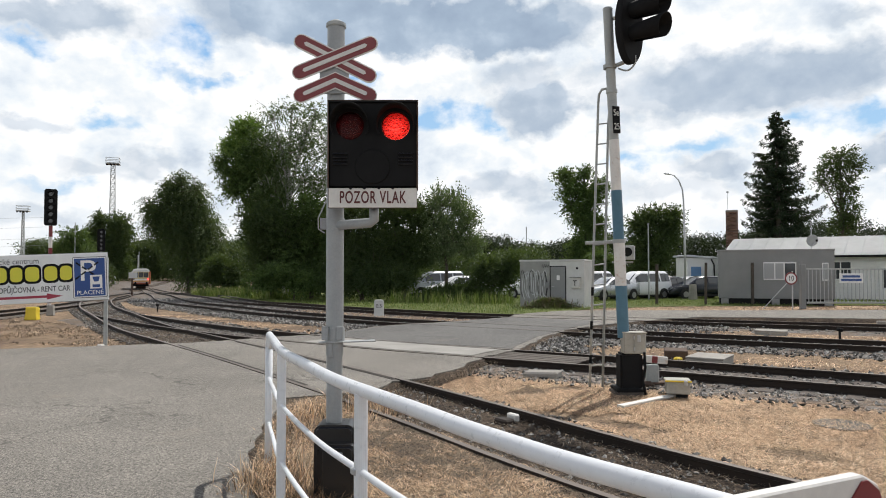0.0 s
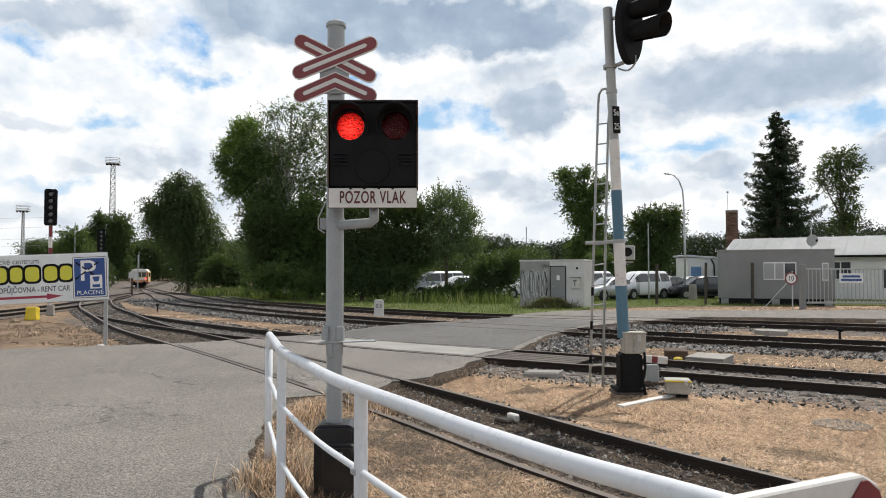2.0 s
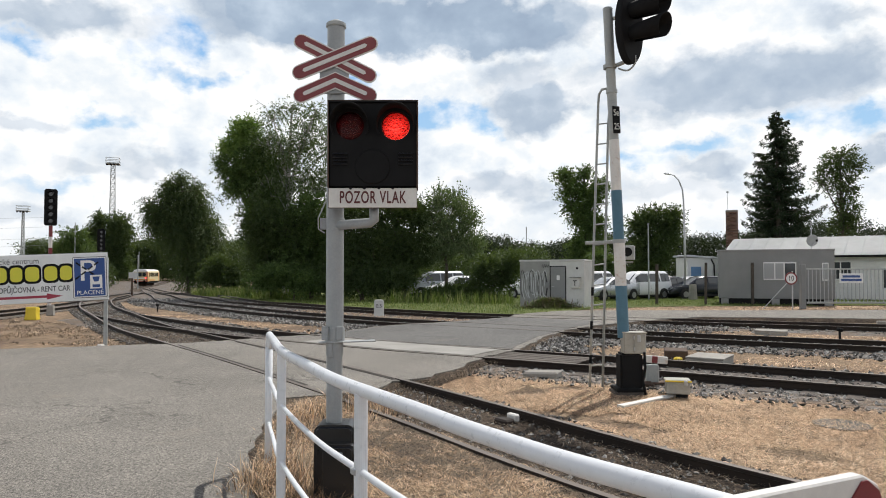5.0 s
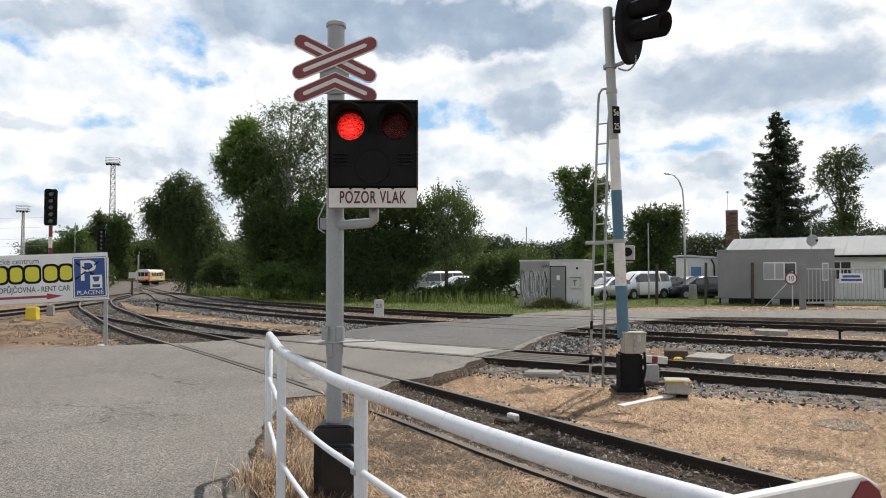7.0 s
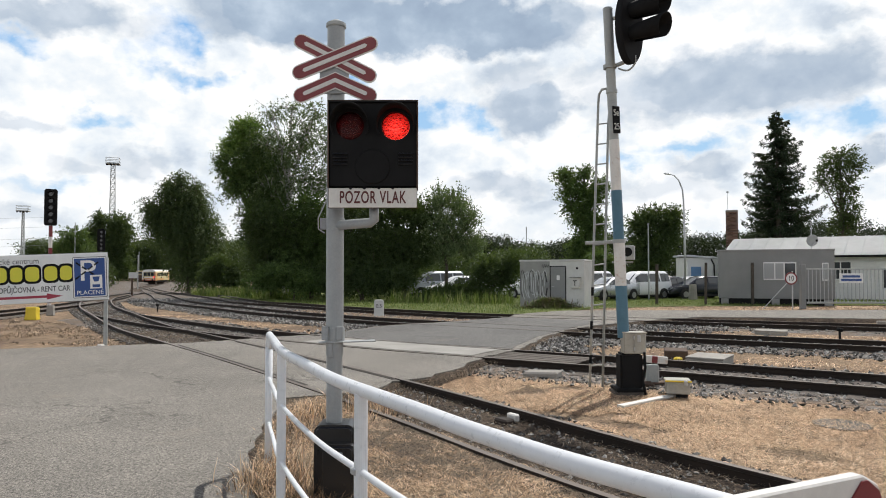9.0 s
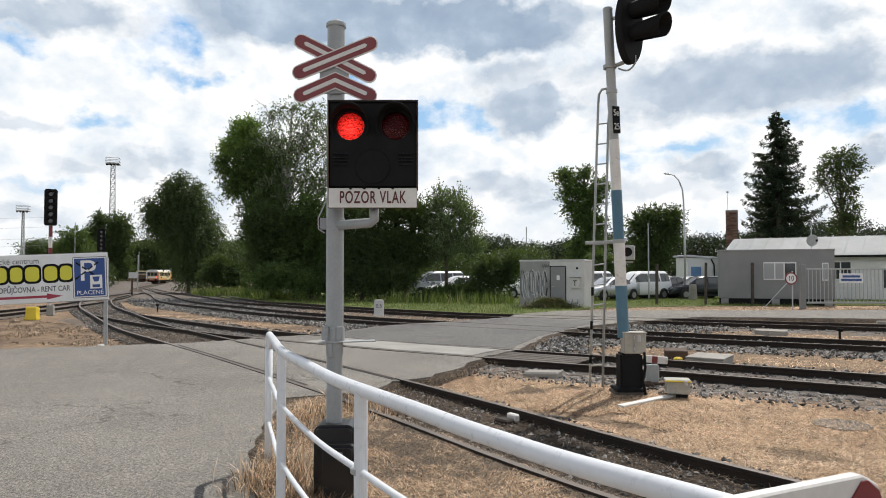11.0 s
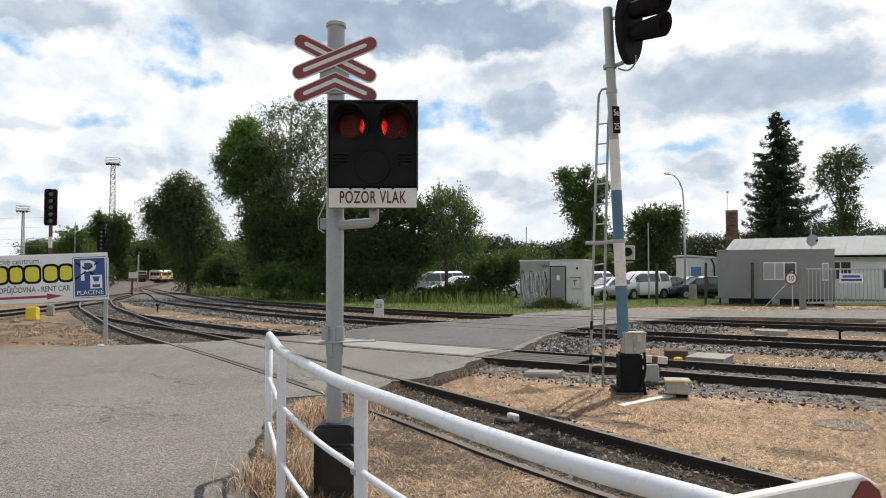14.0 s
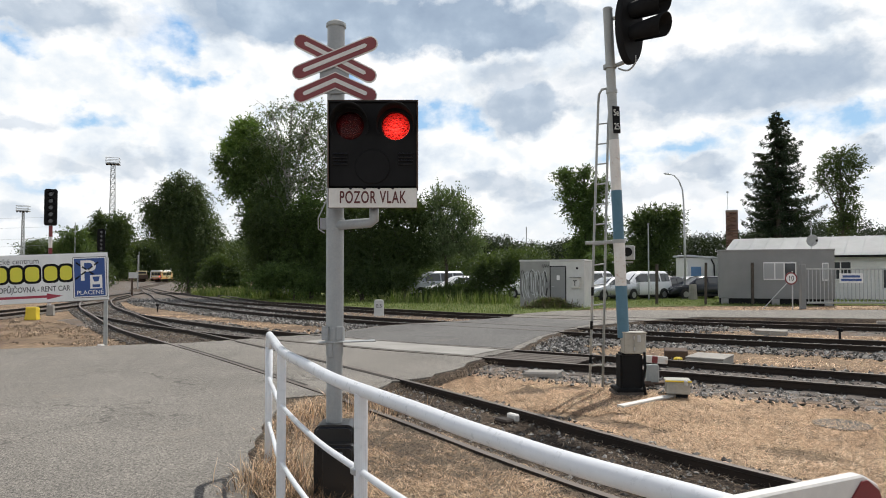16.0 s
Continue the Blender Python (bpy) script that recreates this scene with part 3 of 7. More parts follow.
bank()
LAWN = [(-16.2, 50.5), (-14.2, 46.6), (-9.4, 39.6), (-2.6, 33.9), (1.2, 29.6), (2.6, 28.4), (5.1, 30.9), (6.5, 33.0), (8.1, 34.6), (12.2, 36.4), (21.6, 37.5), (60, 38), (60, 70), (-14, 70)]
tagged(part("verge", slab(LAWN, SOIL - 0.4, SOIL + 0.03), M["lawn"]), "rough green grass verge behind the tracks", "grass", kind="structure")

YARD = [(-26, 42), (-17, 42), (-29.5, 79), (-49, 126), (-60, 216), (-150, 216), (-75, 110)]


def yard_gravel():
    """Grey cinders of the railway yard, following the fall of the ground."""
    xs, ys = np.arange(-150, -10, 3.0), np.arange(40, 220, 3.0)
    verts = [(x, y, ground_z(x, y) + SOIL + 0.035) for y in ys for x in xs]
    nx = len(xs)
    gx, gy = np.meshgrid(xs, ys)
    ok = inside(gx.ravel(), gy.ravel(), YARD)
    faces = [(j * nx + i, j * nx + i + 1, (j + 1) * nx + i + 1, (j + 1) * nx + i) for j in range(len(ys) - 1) for i in range(nx - 1) if ok[j * nx + i]]
    return tagged(soup("yard_gravel", verts, faces, M["gravel"], smooth=True), "grey cinders and gravel of the railway yard", "gravel", kind="structure")


yard_gravel()

TRACKS = [
    ([(-90, 230), (-76, 190), (-66, 160), (-58, 135), (-52, 118), (-43, 98), (-31, 68), (-22.5, 46), (-17.4, 35), (-13, 27.5), (-9.1, 21.2), (-6.0, 17.0), (-4.0, 14.3), (-1.45, 10.7), (0.2, 8.2), (1.2, 6.6), (2.3, 5.05), (3.9, 2.9), (8.5, -3)], "rusty siding track set in dirt beside the road", 0.0),
    ([(-13, 27.5), (-10.3, 24.3), (-7.15, 20.85), (-4.95, 18.8), (-3.45, 17.55), (-0.88, 15.6), (1.15, 14.3), (3.75, 12.65), (6.65, 10.75), (10, 8.4), (14, 5.4)], "rusty track branching over the crossing", 0.0),
    ([(-54, 126), (-47, 111), (-25.2, 62), (-16, 41.3), (-10.4, 33.3), (-6.4, 28.3), (-1.7, 23.9), (2.5, 20.9), (6.1, 18.5), (8.4, 17.15), (10.5, 16.0), (16, 13.1), (24, 9)], "rusty main track on grey ballast", 0.0),
    ([(-53, 125), (-29.5, 79), (-13, 43), (-7.8, 36), (-4.8, 32.6), (-1.6, 29.6), (1, 27.4), (4, 25.9), (8.5, 23.9), (13.3, 21.6), (20, 18.6), (30, 14)], "rusty outer track beside the grass verge", 0.0),
    ([(-17.5, 20), (-18.2, 28.5), (-18.7, 33), (-19.9, 39), (-23.5, 50), (-31, 68), (-47, 107)], "rusty yard track bending away", 0.0),
]
RAIL = [(-0.036, 0.0), (-0.036, -0.03), (-0.009, -0.042), (-0.009, -0.12), (-0.06, -0.135), (-0.06, -0.15), (0.06, -0.15), (0.06, -0.135), (0.009, -0.12), (0.009, -0.042), (0.036, -0.03), (0.036, 0.0)]
rng = np.random.default_rng(4)


def normals2(p):
    d = np.gradient(p, axis=0)
    d /= np.linalg.norm(d, axis=1)[:, None]
    return np.stack([d[:, 1], -d[:, 0]], 1)


def swept(line, profile, lift):
    """A profile (across, up) carried along a line on the ground."""
    nn = normals2(line)
    verts, faces, w = [], [], len(profile)
    for (x, y), (a, b) in zip(line, nn):
        z = ground_z(x, y) + lift
        verts += [(x + a * u, y + b * u, z + h) for u, h in profile]
    for i in range(len(line) - 1):
        for j in range(w - 1):
            o = i * w + j
            faces.append((o, o + 1, o + 1 + w, o + w))
        faces.append((i * w + w - 1, i * w, (i + 1) * w, (i + 1) * w + w - 1))
    return verts, faces


CENTRE = []
sleeper_mesh = None
for index, (points, label, _) in enumerate(TRACKS):
    line = spline(points, 0.6)
    CENTRE.append(line)
    track = thing("railway_track", Matrix(), label, "railway track", "tracks of the yard", "structure")
    nn = normals2(line)
    for side in (-0.7525, 0.7525):
        rail_line = line + nn * side
        v, f = swept(rail_line, RAIL, 0.012)
        rail = soup("rail", v, f, M["rail_side"], track)
        rail.data.materials.append(M["rail_top"])
        w = len(RAIL)
        for p in rail.data.polygons:
            p.material_index = 1 if p.index % w == w - 1 else 0
    # the bed of stones and dirt under the rails
    if index in (0, 4):
        bed = [(-1.2, -0.16), (-0.95, -0.105), (0.95, -0.105), (1.2, -0.16)]
    else:
        bed = [(-2.2, -0.17), (-1.75, -0.128), (1.75, -0.128), (2.2, -0.17)]
    v, f = swept(line, bed, 0.0)
    tagged(soup("ballast_bed", v, f, M["dirt"] if index == 0 else M["gravel"]), "grey crushed stone bed under the track" if index else "dirt and weeds under the track", "gravel", kind="structure")
    # sleepers, in the stretch where they can be told apart
    if sleeper_mesh is None:
        b = box(2.5, 0.24, 0.1, None, 0.012)
        sleeper_mesh = bpy.data.meshes.new("sleeper")
        b.to_mesh(sleeper_mesh)
        b.free()
        sleeper_mesh.materials.append(M["sleeper"])
    for (x, y), (a, b2) in zip(line, nn):
        if (index == 0 and y < 16.5) or not (-26 < x < 14 and 2 < y < 50) or inside(np.array([x]), np.array([y]), ROAD)[0]:
            continue
        s = new("sleeper", sleeper_mesh)
        s.parent = track
        s.matrix_basis = Matrix.Translation((x, y, ground_z(x, y) - 0.215)) @ Matrix.Rotation(math.atan2(b2, a) + rng.uniform(-0.02, 0.02), 4, "Z")

# flange grooves beside each rail where the road crosses, laid as thin dark strips
for index in (0, 1, 2, 3):
    line = CENTRE[index]
    nn = normals2(line)
    keep = inside(line[:, 0], line[:, 1], ROAD)
    run = line[keep]
    if len(run) < 3:
        continue
    for side in (-0.7525, 0.7525):
        sgn = 1 if side < 0 else -1
        path = spline([tuple(q) for q in (run + nn[keep] * (side + sgn * 0.072))], 0.3)
        v, f = swept(path, [(-0.034, 0.0), (-0.034, 0.009), (0.034, 0.009), (0.034, 0.0)], 0.0)
        tagged(soup("flange_groove", v, f, M["groove"]), "dark strip for the flange groove beside the rail", "groove", kind="structure")

# pale concrete panels between the rails of the second track
line = CENTRE[1]
nn = normals2(line)
sel = (line[:, 0] > -3.0) & (line[:, 0] < 1.0)
panel_line = spline([tuple(q) for q in line[sel]], 0.25)
for a0 in range(0, len(panel_line) - 4, 5):
    seg = panel_line[a0:a0 + 6]
    v, f = swept(seg, [(-0.62, -0.03), (-0.62, 0.013), (0.62, 0.013), (0.62, -0.03)], 0.0)
    tagged(soup("crossing_panel", v, f, M["concrete_panel"]), "pale concrete crossing panel between the rails", "panel", "crossing panels", "structure")

# old timbers between the rails beside the road
sel = (line[:, 0] > 0.9) & (line[:, 0] < 3.4)
timber_line = spline([tuple(q) for q in line[sel]], 0.3)
for off in (-0.48, -0.24, 0.0, 0.24, 0.48):
    v, f = swept(timber_line, [(off - 0.1, -0.12), (off - 0.1, -0.02), (off + 0.1, -0.02), (off + 0.1, -0.12)], 0.0)
    tagged(soup("crossing_timber", v, f, M["sleeper"]), "old dark timber plank between the rails", "plank", "crossing timbers", "structure")


def stones(name, pts, size, label, lift=0.0):
    """Loose crushed stones as one heap of small uneven solids."""
    base = np.array([(0, 0, 1), (0, 0, -1), (1, 0, 0), (-1, 0, 0), (0, 1, 0), (0, -1, 0)], float)
    tri = np.array([(0, 2, 4), (0, 4, 3), (0, 3, 5), (0, 5, 2), (1, 4, 2), (1, 3, 4), (1, 5, 3), (1, 2, 5)])
    n = len(pts)
    v = np.repeat(base[None], n, 0) * rng.uniform(0.55, 1.25, (n, 6, 1)) + rng.normal(0, 0.22, (n, 6, 3))
    v *= (size * rng.uniform(0.5, 1.4, (n, 1, 1)))
    v[:, :, 2] *= 0.8
    z = np.array([ground_z(x, y) for x, y in pts]) + lift
    v += np.concatenate([pts, z[:, None]], 1)[:, None, :]
    f = (tri[None] + 6 * np.arange(n)[:, None, None]).reshape(-1, 3)
    return tagged(soup(name, v.reshape(-1, 3), f.tolist(), M["stone"]), label, "gravel", kind="stuff")


def along(index, lo, hi, n, x0, x1, y1=60):
    line = CENTRE[index]
    nn = normals2(line)
    ok = (line[:, 0] > x0) & (line[:, 0] < x1) & (line[:, 1] < y1)
    i = rng.choice(np.flatnonzero(ok), n)
    t = rng.uniform(0, 0.6, n)
    d = np.stack([-nn[i, 1], nn[i, 0]], 1)
    p = line[i] + nn[i] * rng.uniform(lo, hi, n)[:, None] + d * t[:, None]
    return p[~inside(p[:, 0], p[:, 1], ROAD)]


stones("ballast_stones", along(1, -2.1, 2.2, 9000, -11, 13), 0.032, "loose grey ballast stones along the branch track", -0.12)
stones("ballast_stones", along(2, -2.2, 2.4, 16000, -20, 14), 0.038, "loose grey ballast stones along the main track", -0.115)
stones("ballast_stones", along(3, -1.6, 1.6, 4000, -16, 16), 0.036, "loose grey ballast stones along the outer track", -0.12)
stones("ballast_stones", along(0, -1.25, 1.25, 9000, -20, 5), 0.024, "small stones and dirt along the siding track", -0.1)
heap = np.concatenate([np.stack([rng.normal(2.75, 0.5, 900), rng.normal(17.2, 0.9, 900)], 1), np.stack([rng.normal(6.2, 1.3, 900), rng.normal(21.6, 0.8, 900)], 1), np.stack([rng.normal(-2.2, 0.6, 700), rng.normal(20.6, 0.8, 700)], 1)])
heap = heap[~inside(heap[:, 0], heap[:, 1], ROAD)]
stones("ballast_stones", heap, 0.05, "coarse pale stones piled beside the road edge", -0.08)


def blades(name, pts, length, width, lean, material, label, category, lift=SOIL):
    """Blades of grass: narrow bent strips."""
    n = len(pts)
    a = rng.uniform(0, 2 * math.pi, n)
    ln = length * rng.uniform(0.4, 1.3, n)
    tilt = np.clip(rng.normal(lean, 0.1 if lean > 1.3 else 0.28, n), 0.05, 1.54)
    d = np.stack([np.cos(a), np.sin(a)], 1)
    s = np.stack([-d[:, 1], d[:, 0]], 1) * (width * rng.uniform(0.6, 1.4, n))[:, None]
    z0 = np.array([ground_z(x, y) for x, y in pts]) + lift
    mid = pts + d * (ln * 0.45 * np.sin(tilt * 0.7))[:, None]
    tip = pts + d * (ln * np.sin(tilt))[:, None]
    zm, zt = z0 + ln * np.where(tilt > 1.15, 0.13, 0.5) * np.cos(tilt * 0.7) + 0.006, z0 + ln * np.cos(tilt) + 0.004
    v = np.zeros((n, 5, 3))
    v[:, 0, :2], v[:, 1, :2], v[:, 2, :2], v[:, 3, :2], v[:, 4, :2] = pts - s, pts + s, mid + s * 0.8, mid - s * 0.8, tip
    v[:, 0, 2] = v[:, 1, 2] = z0
    v[:, 2, 2] = v[:, 3, 2] = zm
    v[:, 4, 2] = zt
    o = 5 * np.arange(n)
    quads = np.stack([o, o + 1, o + 2, o + 3], 1).tolist()
    tris = np.stack([o + 3, o + 2, o + 4], 1).tolist()
    return tagged(soup(name, v.reshape(-1, 3), quads + tris, material), label, category, kind="stuff")


def off_road(p):
    ok = ~inside(p[:, 0], p[:, 1], ROAD)
    for line in CENTRE[:4]:
        near = np.full(len(p), 9.0)
        for q in line[(line[:, 1] < 45) & (line[:, 0] > -22)]:
            near = np.minimum(near, np.hypot(p[:, 0] - q[0], p[:, 1] - q[1]))
        ok &= near > 1.0
    return p[ok]


def clumped(p, scale, keep):
    """Thins the points so that bare patches stay."""
    w = np.array([noise.noise((x * scale, y * scale, 8.3)) + 0.5 * noise.noise((x * scale * 3, y * scale * 3, 2.3)) for x, y in p])
    return p[w > keep]


STRAW = [(-0.6, 11.3), (0.6, 13.2), (3.0, 11.9), (6.5, 9.4), (9.5, 7.2), (9, 1.5), (3.6, 4.6), (1.9, 7.4)]
blades("dry_grass", clumped(off_road(scatter(STRAW, 185000, rng)), 0.9, -0.42), 0.14, 0.0024, 1.46, M["straw"], "mown dry straw lying between the tracks", "grass")
blades("ground_litter", clumped(off_road(scatter(STRAW, 40000, rng)), 1.4, -0.05), 0.09, 0.003, 1.4, M["litter"], "dark dead stalks among the straw", "litter", SOIL + 0.006)
NEAR = [(-1.95, 9.2), (-1.5, 9.4), (-0.5, 7.7), (0.5, 6.05), (1.6, 4.5), (3.0, 2.4), (0.8, 1.6), (-0.2, 2.6), (-1.1, 4.6), (-1.7, 6.4)]
blades("dry_grass", clumped(scatter(NEAR, 46000, rng), 1.3, 0.1), 0.12, 0.0022, 1.42, M["straw"], "flattened dry straw beside the railing", "grass", -0.026)
TUFT = np.concatenate([np.stack([rng.normal(-1.38, 0.14, 1500), rng.normal(5.7, 0.26, 1500)], 1), np.stack([rng.normal(-0.95, 0.13, 1500), rng.normal(5.1, 0.2, 1500)], 1), np.stack([rng.normal(-1.55, 0.15, 700), rng.normal(7.9, 0.5, 700)], 1), np.stack([rng.normal(-1.0, 0.3, 900), rng.normal(8.7, 0.4, 900)], 1)])
blades("dry_grass", TUFT[1::2], 0.24, 0.0032, 0.95, M["litter"], "tall brown dead grass round the railing posts", "grass", -0.06)
blades("dry_grass", TUFT[::2], 0.26, 0.0032, 0.85, M["straw"], "tall dry grass tufts round the railing posts", "grass", -0.06)
LEFT = [(-16.5, 19.5), (-7.4, 16.6), (-6.9, 17.2), (-9.2, 19.8), (-12.6, 24.2), (-16.4, 26.5)]
blades("dry_grass", clumped(scatter(LEFT, 16000, rng), 0.6, -0.2), 0.1, 0.006, 1.3, M["litter"], "brown dead grass on the bank behind the hoarding", "grass")
blades("dry_grass", clumped(scatter(LEFT, 7000, rng), 0.6, -0.1), 0.1, 0.006, 1.35, M["straw"], "dry straw on the bank behind the hoarding", "grass")
MIDDLE = [(-10.5, 29), (-4.8, 22.6), (-3.4, 20.6), (-5.0, 20.2), (-8, 23), (-13, 29.6)]
blades("dry_grass", clumped(scatter(MIDDLE, 7000, rng), 0.6, -0.1), 0.1, 0.007, 1.35, M["straw"], "dry straw between the diverging tracks", "grass")
RIGHT = [(3.2, 19.0), (9, 15.3), (16, 12), (16, 17.6), (9, 21), (6, 22.4)]
blades("dry_grass", clumped(off_road(scatter(RIGHT, 16000, rng)), 0.5, -0.1), 0.1, 0.006, 1.35, M["straw"], "dry straw between the far tracks", "grass")
INFIELD = [(2.3, 14.9), (6.0, 12.7), (10, 10), (12, 12.5), (8, 15.1), (3, 17.4)]
blades("dry_grass", clumped(off_road(scatter(INFIELD, 9000, rng)), 0.7, 0.0), 0.09, 0.005, 1.35, M["straw"], "sparse dry straw between the branch and main track", "grass")
blades("verge_grass", scatter([(-14.6, 47), (-9.4, 40), (-2.6, 34), (2.6, 28.6), (5.1, 31.2), (8.1, 34.8), (12.2, 36.6), (30, 38), (30, 48), (-10, 52)], 52000, rng), 0.13, 0.009, 0.7, M["grass"], "green grass of the verge", "grass", SOIL + 0.02)
blades("dry_grass", off_road(scatter([(-7, 31), (-2, 26.3), (2.0, 24.6), (2.4, 25.6), (-1, 28), (-6, 33.4)], 5000, rng)), 0.1, 0.008, 1.0, M["straw"], "dry straw round the kilometre stone", "grass")
blades("dry_grass", scatter([(7.3, 30.9), (21, 31.2), (30, 32), (30, 37.6), (12, 36.2), (8.1, 34.6)], 15000, rng), 0.12, 0.01, 1.35, M["straw"], "dry straw along the far road edge", "grass")
# litter of broken stalks, dirt and bark on the bare ground and in the siding
pts = scatter(BANK[:7] + [(1.5, 1.2), (-0.2, 2.4), (-1.2, 4.4)] + BANK[10:], 110000, rng)
bits = scatter(BANK[:7] + [(1.5, 1.2), (-0.2, 2.4), (-1.2, 4.4)] + BANK[10:], 42000, rng)
blades("dry_grass", clumped(bits[~inside(bits[:, 0], bits[:, 1], ROAD)], 2.1, 0.0), 0.055, 0.0024, 1.42, M["straw"], "short bits of straw strewn on the soil", "grass", -0.02)
blades("ground_litter", pts[~inside(pts[:, 0], pts[:, 1], ROAD)], 0.06, 0.0034, 1.4, M["litter"], "brown broken stalks and dirt beside the railing", "litter", -0.024)
bed_pts = along(0, -1.15, 1.15, 30000, -9, 5)
blades("ground_litter", bed_pts, 0.07, 0.003, 1.4, M["litter"], "dry stalks and dirt between the siding rails", "litter", -0.084)
edge = np.array(frayed(ROAD, 0.14, 0.25, 1.7))
edge = edge[(edge[:, 1] < 26) & (edge[:, 1] > 3) & (edge[:, 0] > -12) & (edge[:, 0] < 9)]
pick = edge[rng.integers(0, len(edge), 26000)] + rng.normal(0, 0.2, (26000, 2))
blades("ground_litter", pick[~inside(pick[:, 0], pick[:, 1], ROAD)], 0.07, 0.003, 1.3, M["litter"], "dirt and stalks along the road edge", "litter", -0.06)


# ---- level crossing signal ----
def capsule(half, width, n=7):
    """Outline of a bar with rounded ends, along x."""
    r = width / 2
    out = []
    for i in range(n):
        a = -math.pi / 2 + math.pi * i / (n - 1)
        out.append((half - r + r * math.cos(a), r * math.sin(a)))
    for i in range(n):
        a = math.pi / 2 + math.pi * i / (n - 1)
        out.append((-half + r + r * math.cos(a), r * math.sin(a)))
    return out


def ring_cell(b, cx, cz, half, r, y, seg=32):
    """A square face with a round hole."""
    inner, outer = [], []
    for i in range(seg):
        a = 2 * math.pi * i / seg
        c, s = math.cos(a), math.sin(a)
        k = half / max(abs(c), abs(s))
        inner.append(b.verts.new((cx + r * c, y, cz + r * s)))
        outer.append(b.verts.new((cx + k * c, y, cz + k * s)))
    deep = [b.verts.new((v.co.x, y + 0.03, v.co.z)) for v in inner]
    for i in range(seg):
        j = (i + 1) % seg
        b.faces.new((outer[i], outer[j], inner[j], inner[i]))
        b.faces.new((inner[i], inner[j], deep[j], deep[i]))


def crossing_signal():
    t = thing("crossing_signal", pose(-0.82, 5.28, 0), "grey post with crossbuck and black twin-lamp warning signal", "level crossing signal")
    part("post", cyl(0.066, 2.52, Matrix.Translation((0, 0, 1.05)), seg=32), M["grey_paint"], t, "grey painted steel post", smooth=False)
    part("lower_post", cyl(0.06, 1.3, Matrix.Translation((0, 0, -0.19)), seg=32), M["grey_paint"], t)
    part("cap", cyl(0.077, 0.034, Matrix.Translation((0, 0, 3.55)), 0.075, 32, 0.005, cyl(0.07, 0.026, Matrix.Translation((0, 0, 3.582)), 0.028, 32, 0.004)), M["mast_grey"], t)
    part("collar", cyl(0.075, 0.11, Matrix.Translation((0, 0, 1.15)), seg=32, bevel=0.004), M["grey_paint"], t)
    b = box(0.42, 0.1, 0.008, pose(0.1, -0.02, 1.15, 0, -1.2, 8), 0.002)
    box(0.05, 0.03, 0.1, pose(0.05, -0.08, 1.17), 0.004, b)
    box(0.05, 0.03, 0.1, pose(-0.06, -0.07, 1.17), 0.004, b)
    box(0.03, 0.02, 0.12, pose(-0.02, -0.07, 1.04), 0.003, b)
    part("clamp_plate", b, M["grey_paint"], t)
    # black foot cabinet
    def shell(w, h, d, r, m4):
        out = [(-w / 2, 0), (w / 2, 0)]
        for cx, a0 in ((w / 2 - r, 0), (-w / 2 + r, 90)):
            out += [(cx + r * math.cos(radians(a0 + 15 * i)), h - r + r * math.sin(radians(a0 + 15 * i))) for i in range(7)]
        b = plate(out, d)
        rim = [e for e in b.edges if abs(e.verts[0].co.y + d) < 1e-4 and abs(e.verts[1].co.y + d) < 1e-4]
        bmesh.ops.bevel(b, geom=rim, offset=0.022, segments=3, affect="EDGES")
        b.transform(m4)
        return b
    foot = part("foot_cabinet", shell(0.3, 0.72, 0.26, 0.055, pose(0.02, 0.12, -0.17)), M["black_gloss"], t, "black plastic cabinet round the foot of the post")
    part("cabinet_door", shell(0.25, 0.6, 0.1, 0.05, pose(0.06, -0.135, -0.17)), M["black_gloss"], foot)
    part("latch", box(0.045, 0.012, 0.02, pose(0.075, -0.238, 0.36), 0.003), M["steel"], foot)
    # crossbuck: two crossed bars and a half bar below, set on a small bracket
    yb = -0.085
    for name, z, ang in (("crossbuck_arm", 3.285, -26.8), ("crossbuck_arm", 3.285, 22.4)):
        dy = 0.012 if ang > 0 else 0.0
        arm = part(name, plate(capsule(0.345, 0.116), 0.01, bevel=0.002), M["white_sign"], t, "white bar with faded red edge", pose(0.008, yb - dy, z, 0, -ang, 0))
        part("red_field", plate(capsule(0.335, 0.095), 0.003), M["red_sign"], arm, "faded red field", pose(0, -0.0102, 0))
        part("white_stripe", plate(capsule(0.262, 0.03, 3), 0.003), M["white_sign"], arm, "white reflective stripe", pose(0, -0.0134, 0))

    def chevron(w, L, drop=24.0):
        s, c = math.sin(radians(drop)), math.cos(radians(drop))
        out = []
        for side in (1, -1):
            pts = []
            r = w / 2
            for i in range(7):
                a = -math.pi / 2 + math.pi * i / 6
                u, v = L - r + r * math.cos(a), r * math.sin(a)
                pts.append((side * (u * c + v * s), -u * s + v * c))
            out.append(pts)
        apex_low, apex_high = (0, -w / 2 / c), (0, w / 2 / c)
        return [apex_low, *out[0], apex_high, *out[1][::-1]]
    che = part("crossbuck_chevron", plate(chevron(0.116, 0.34), 0.01), M["white_sign"], t, "white half bar with faded red edge", pose(0.01, yb - 0.004, 3.118))
    part("red_field", plate(chevron(0.1, 0.332), 0.003), M["red_sign"], che, "faded red field", pose(0, -0.0102, 0))
    part("white_stripe", plate(chevron(0.03, 0.262), 0.003), M["white_sign"], che, "white reflective stripe", pose(0, -0.0134, 0))
    part("sign_bracket", box(0.22, 0.02, 0.24, pose(0, -0.075, 3.02), 0.003), M["grey_paint"], t)
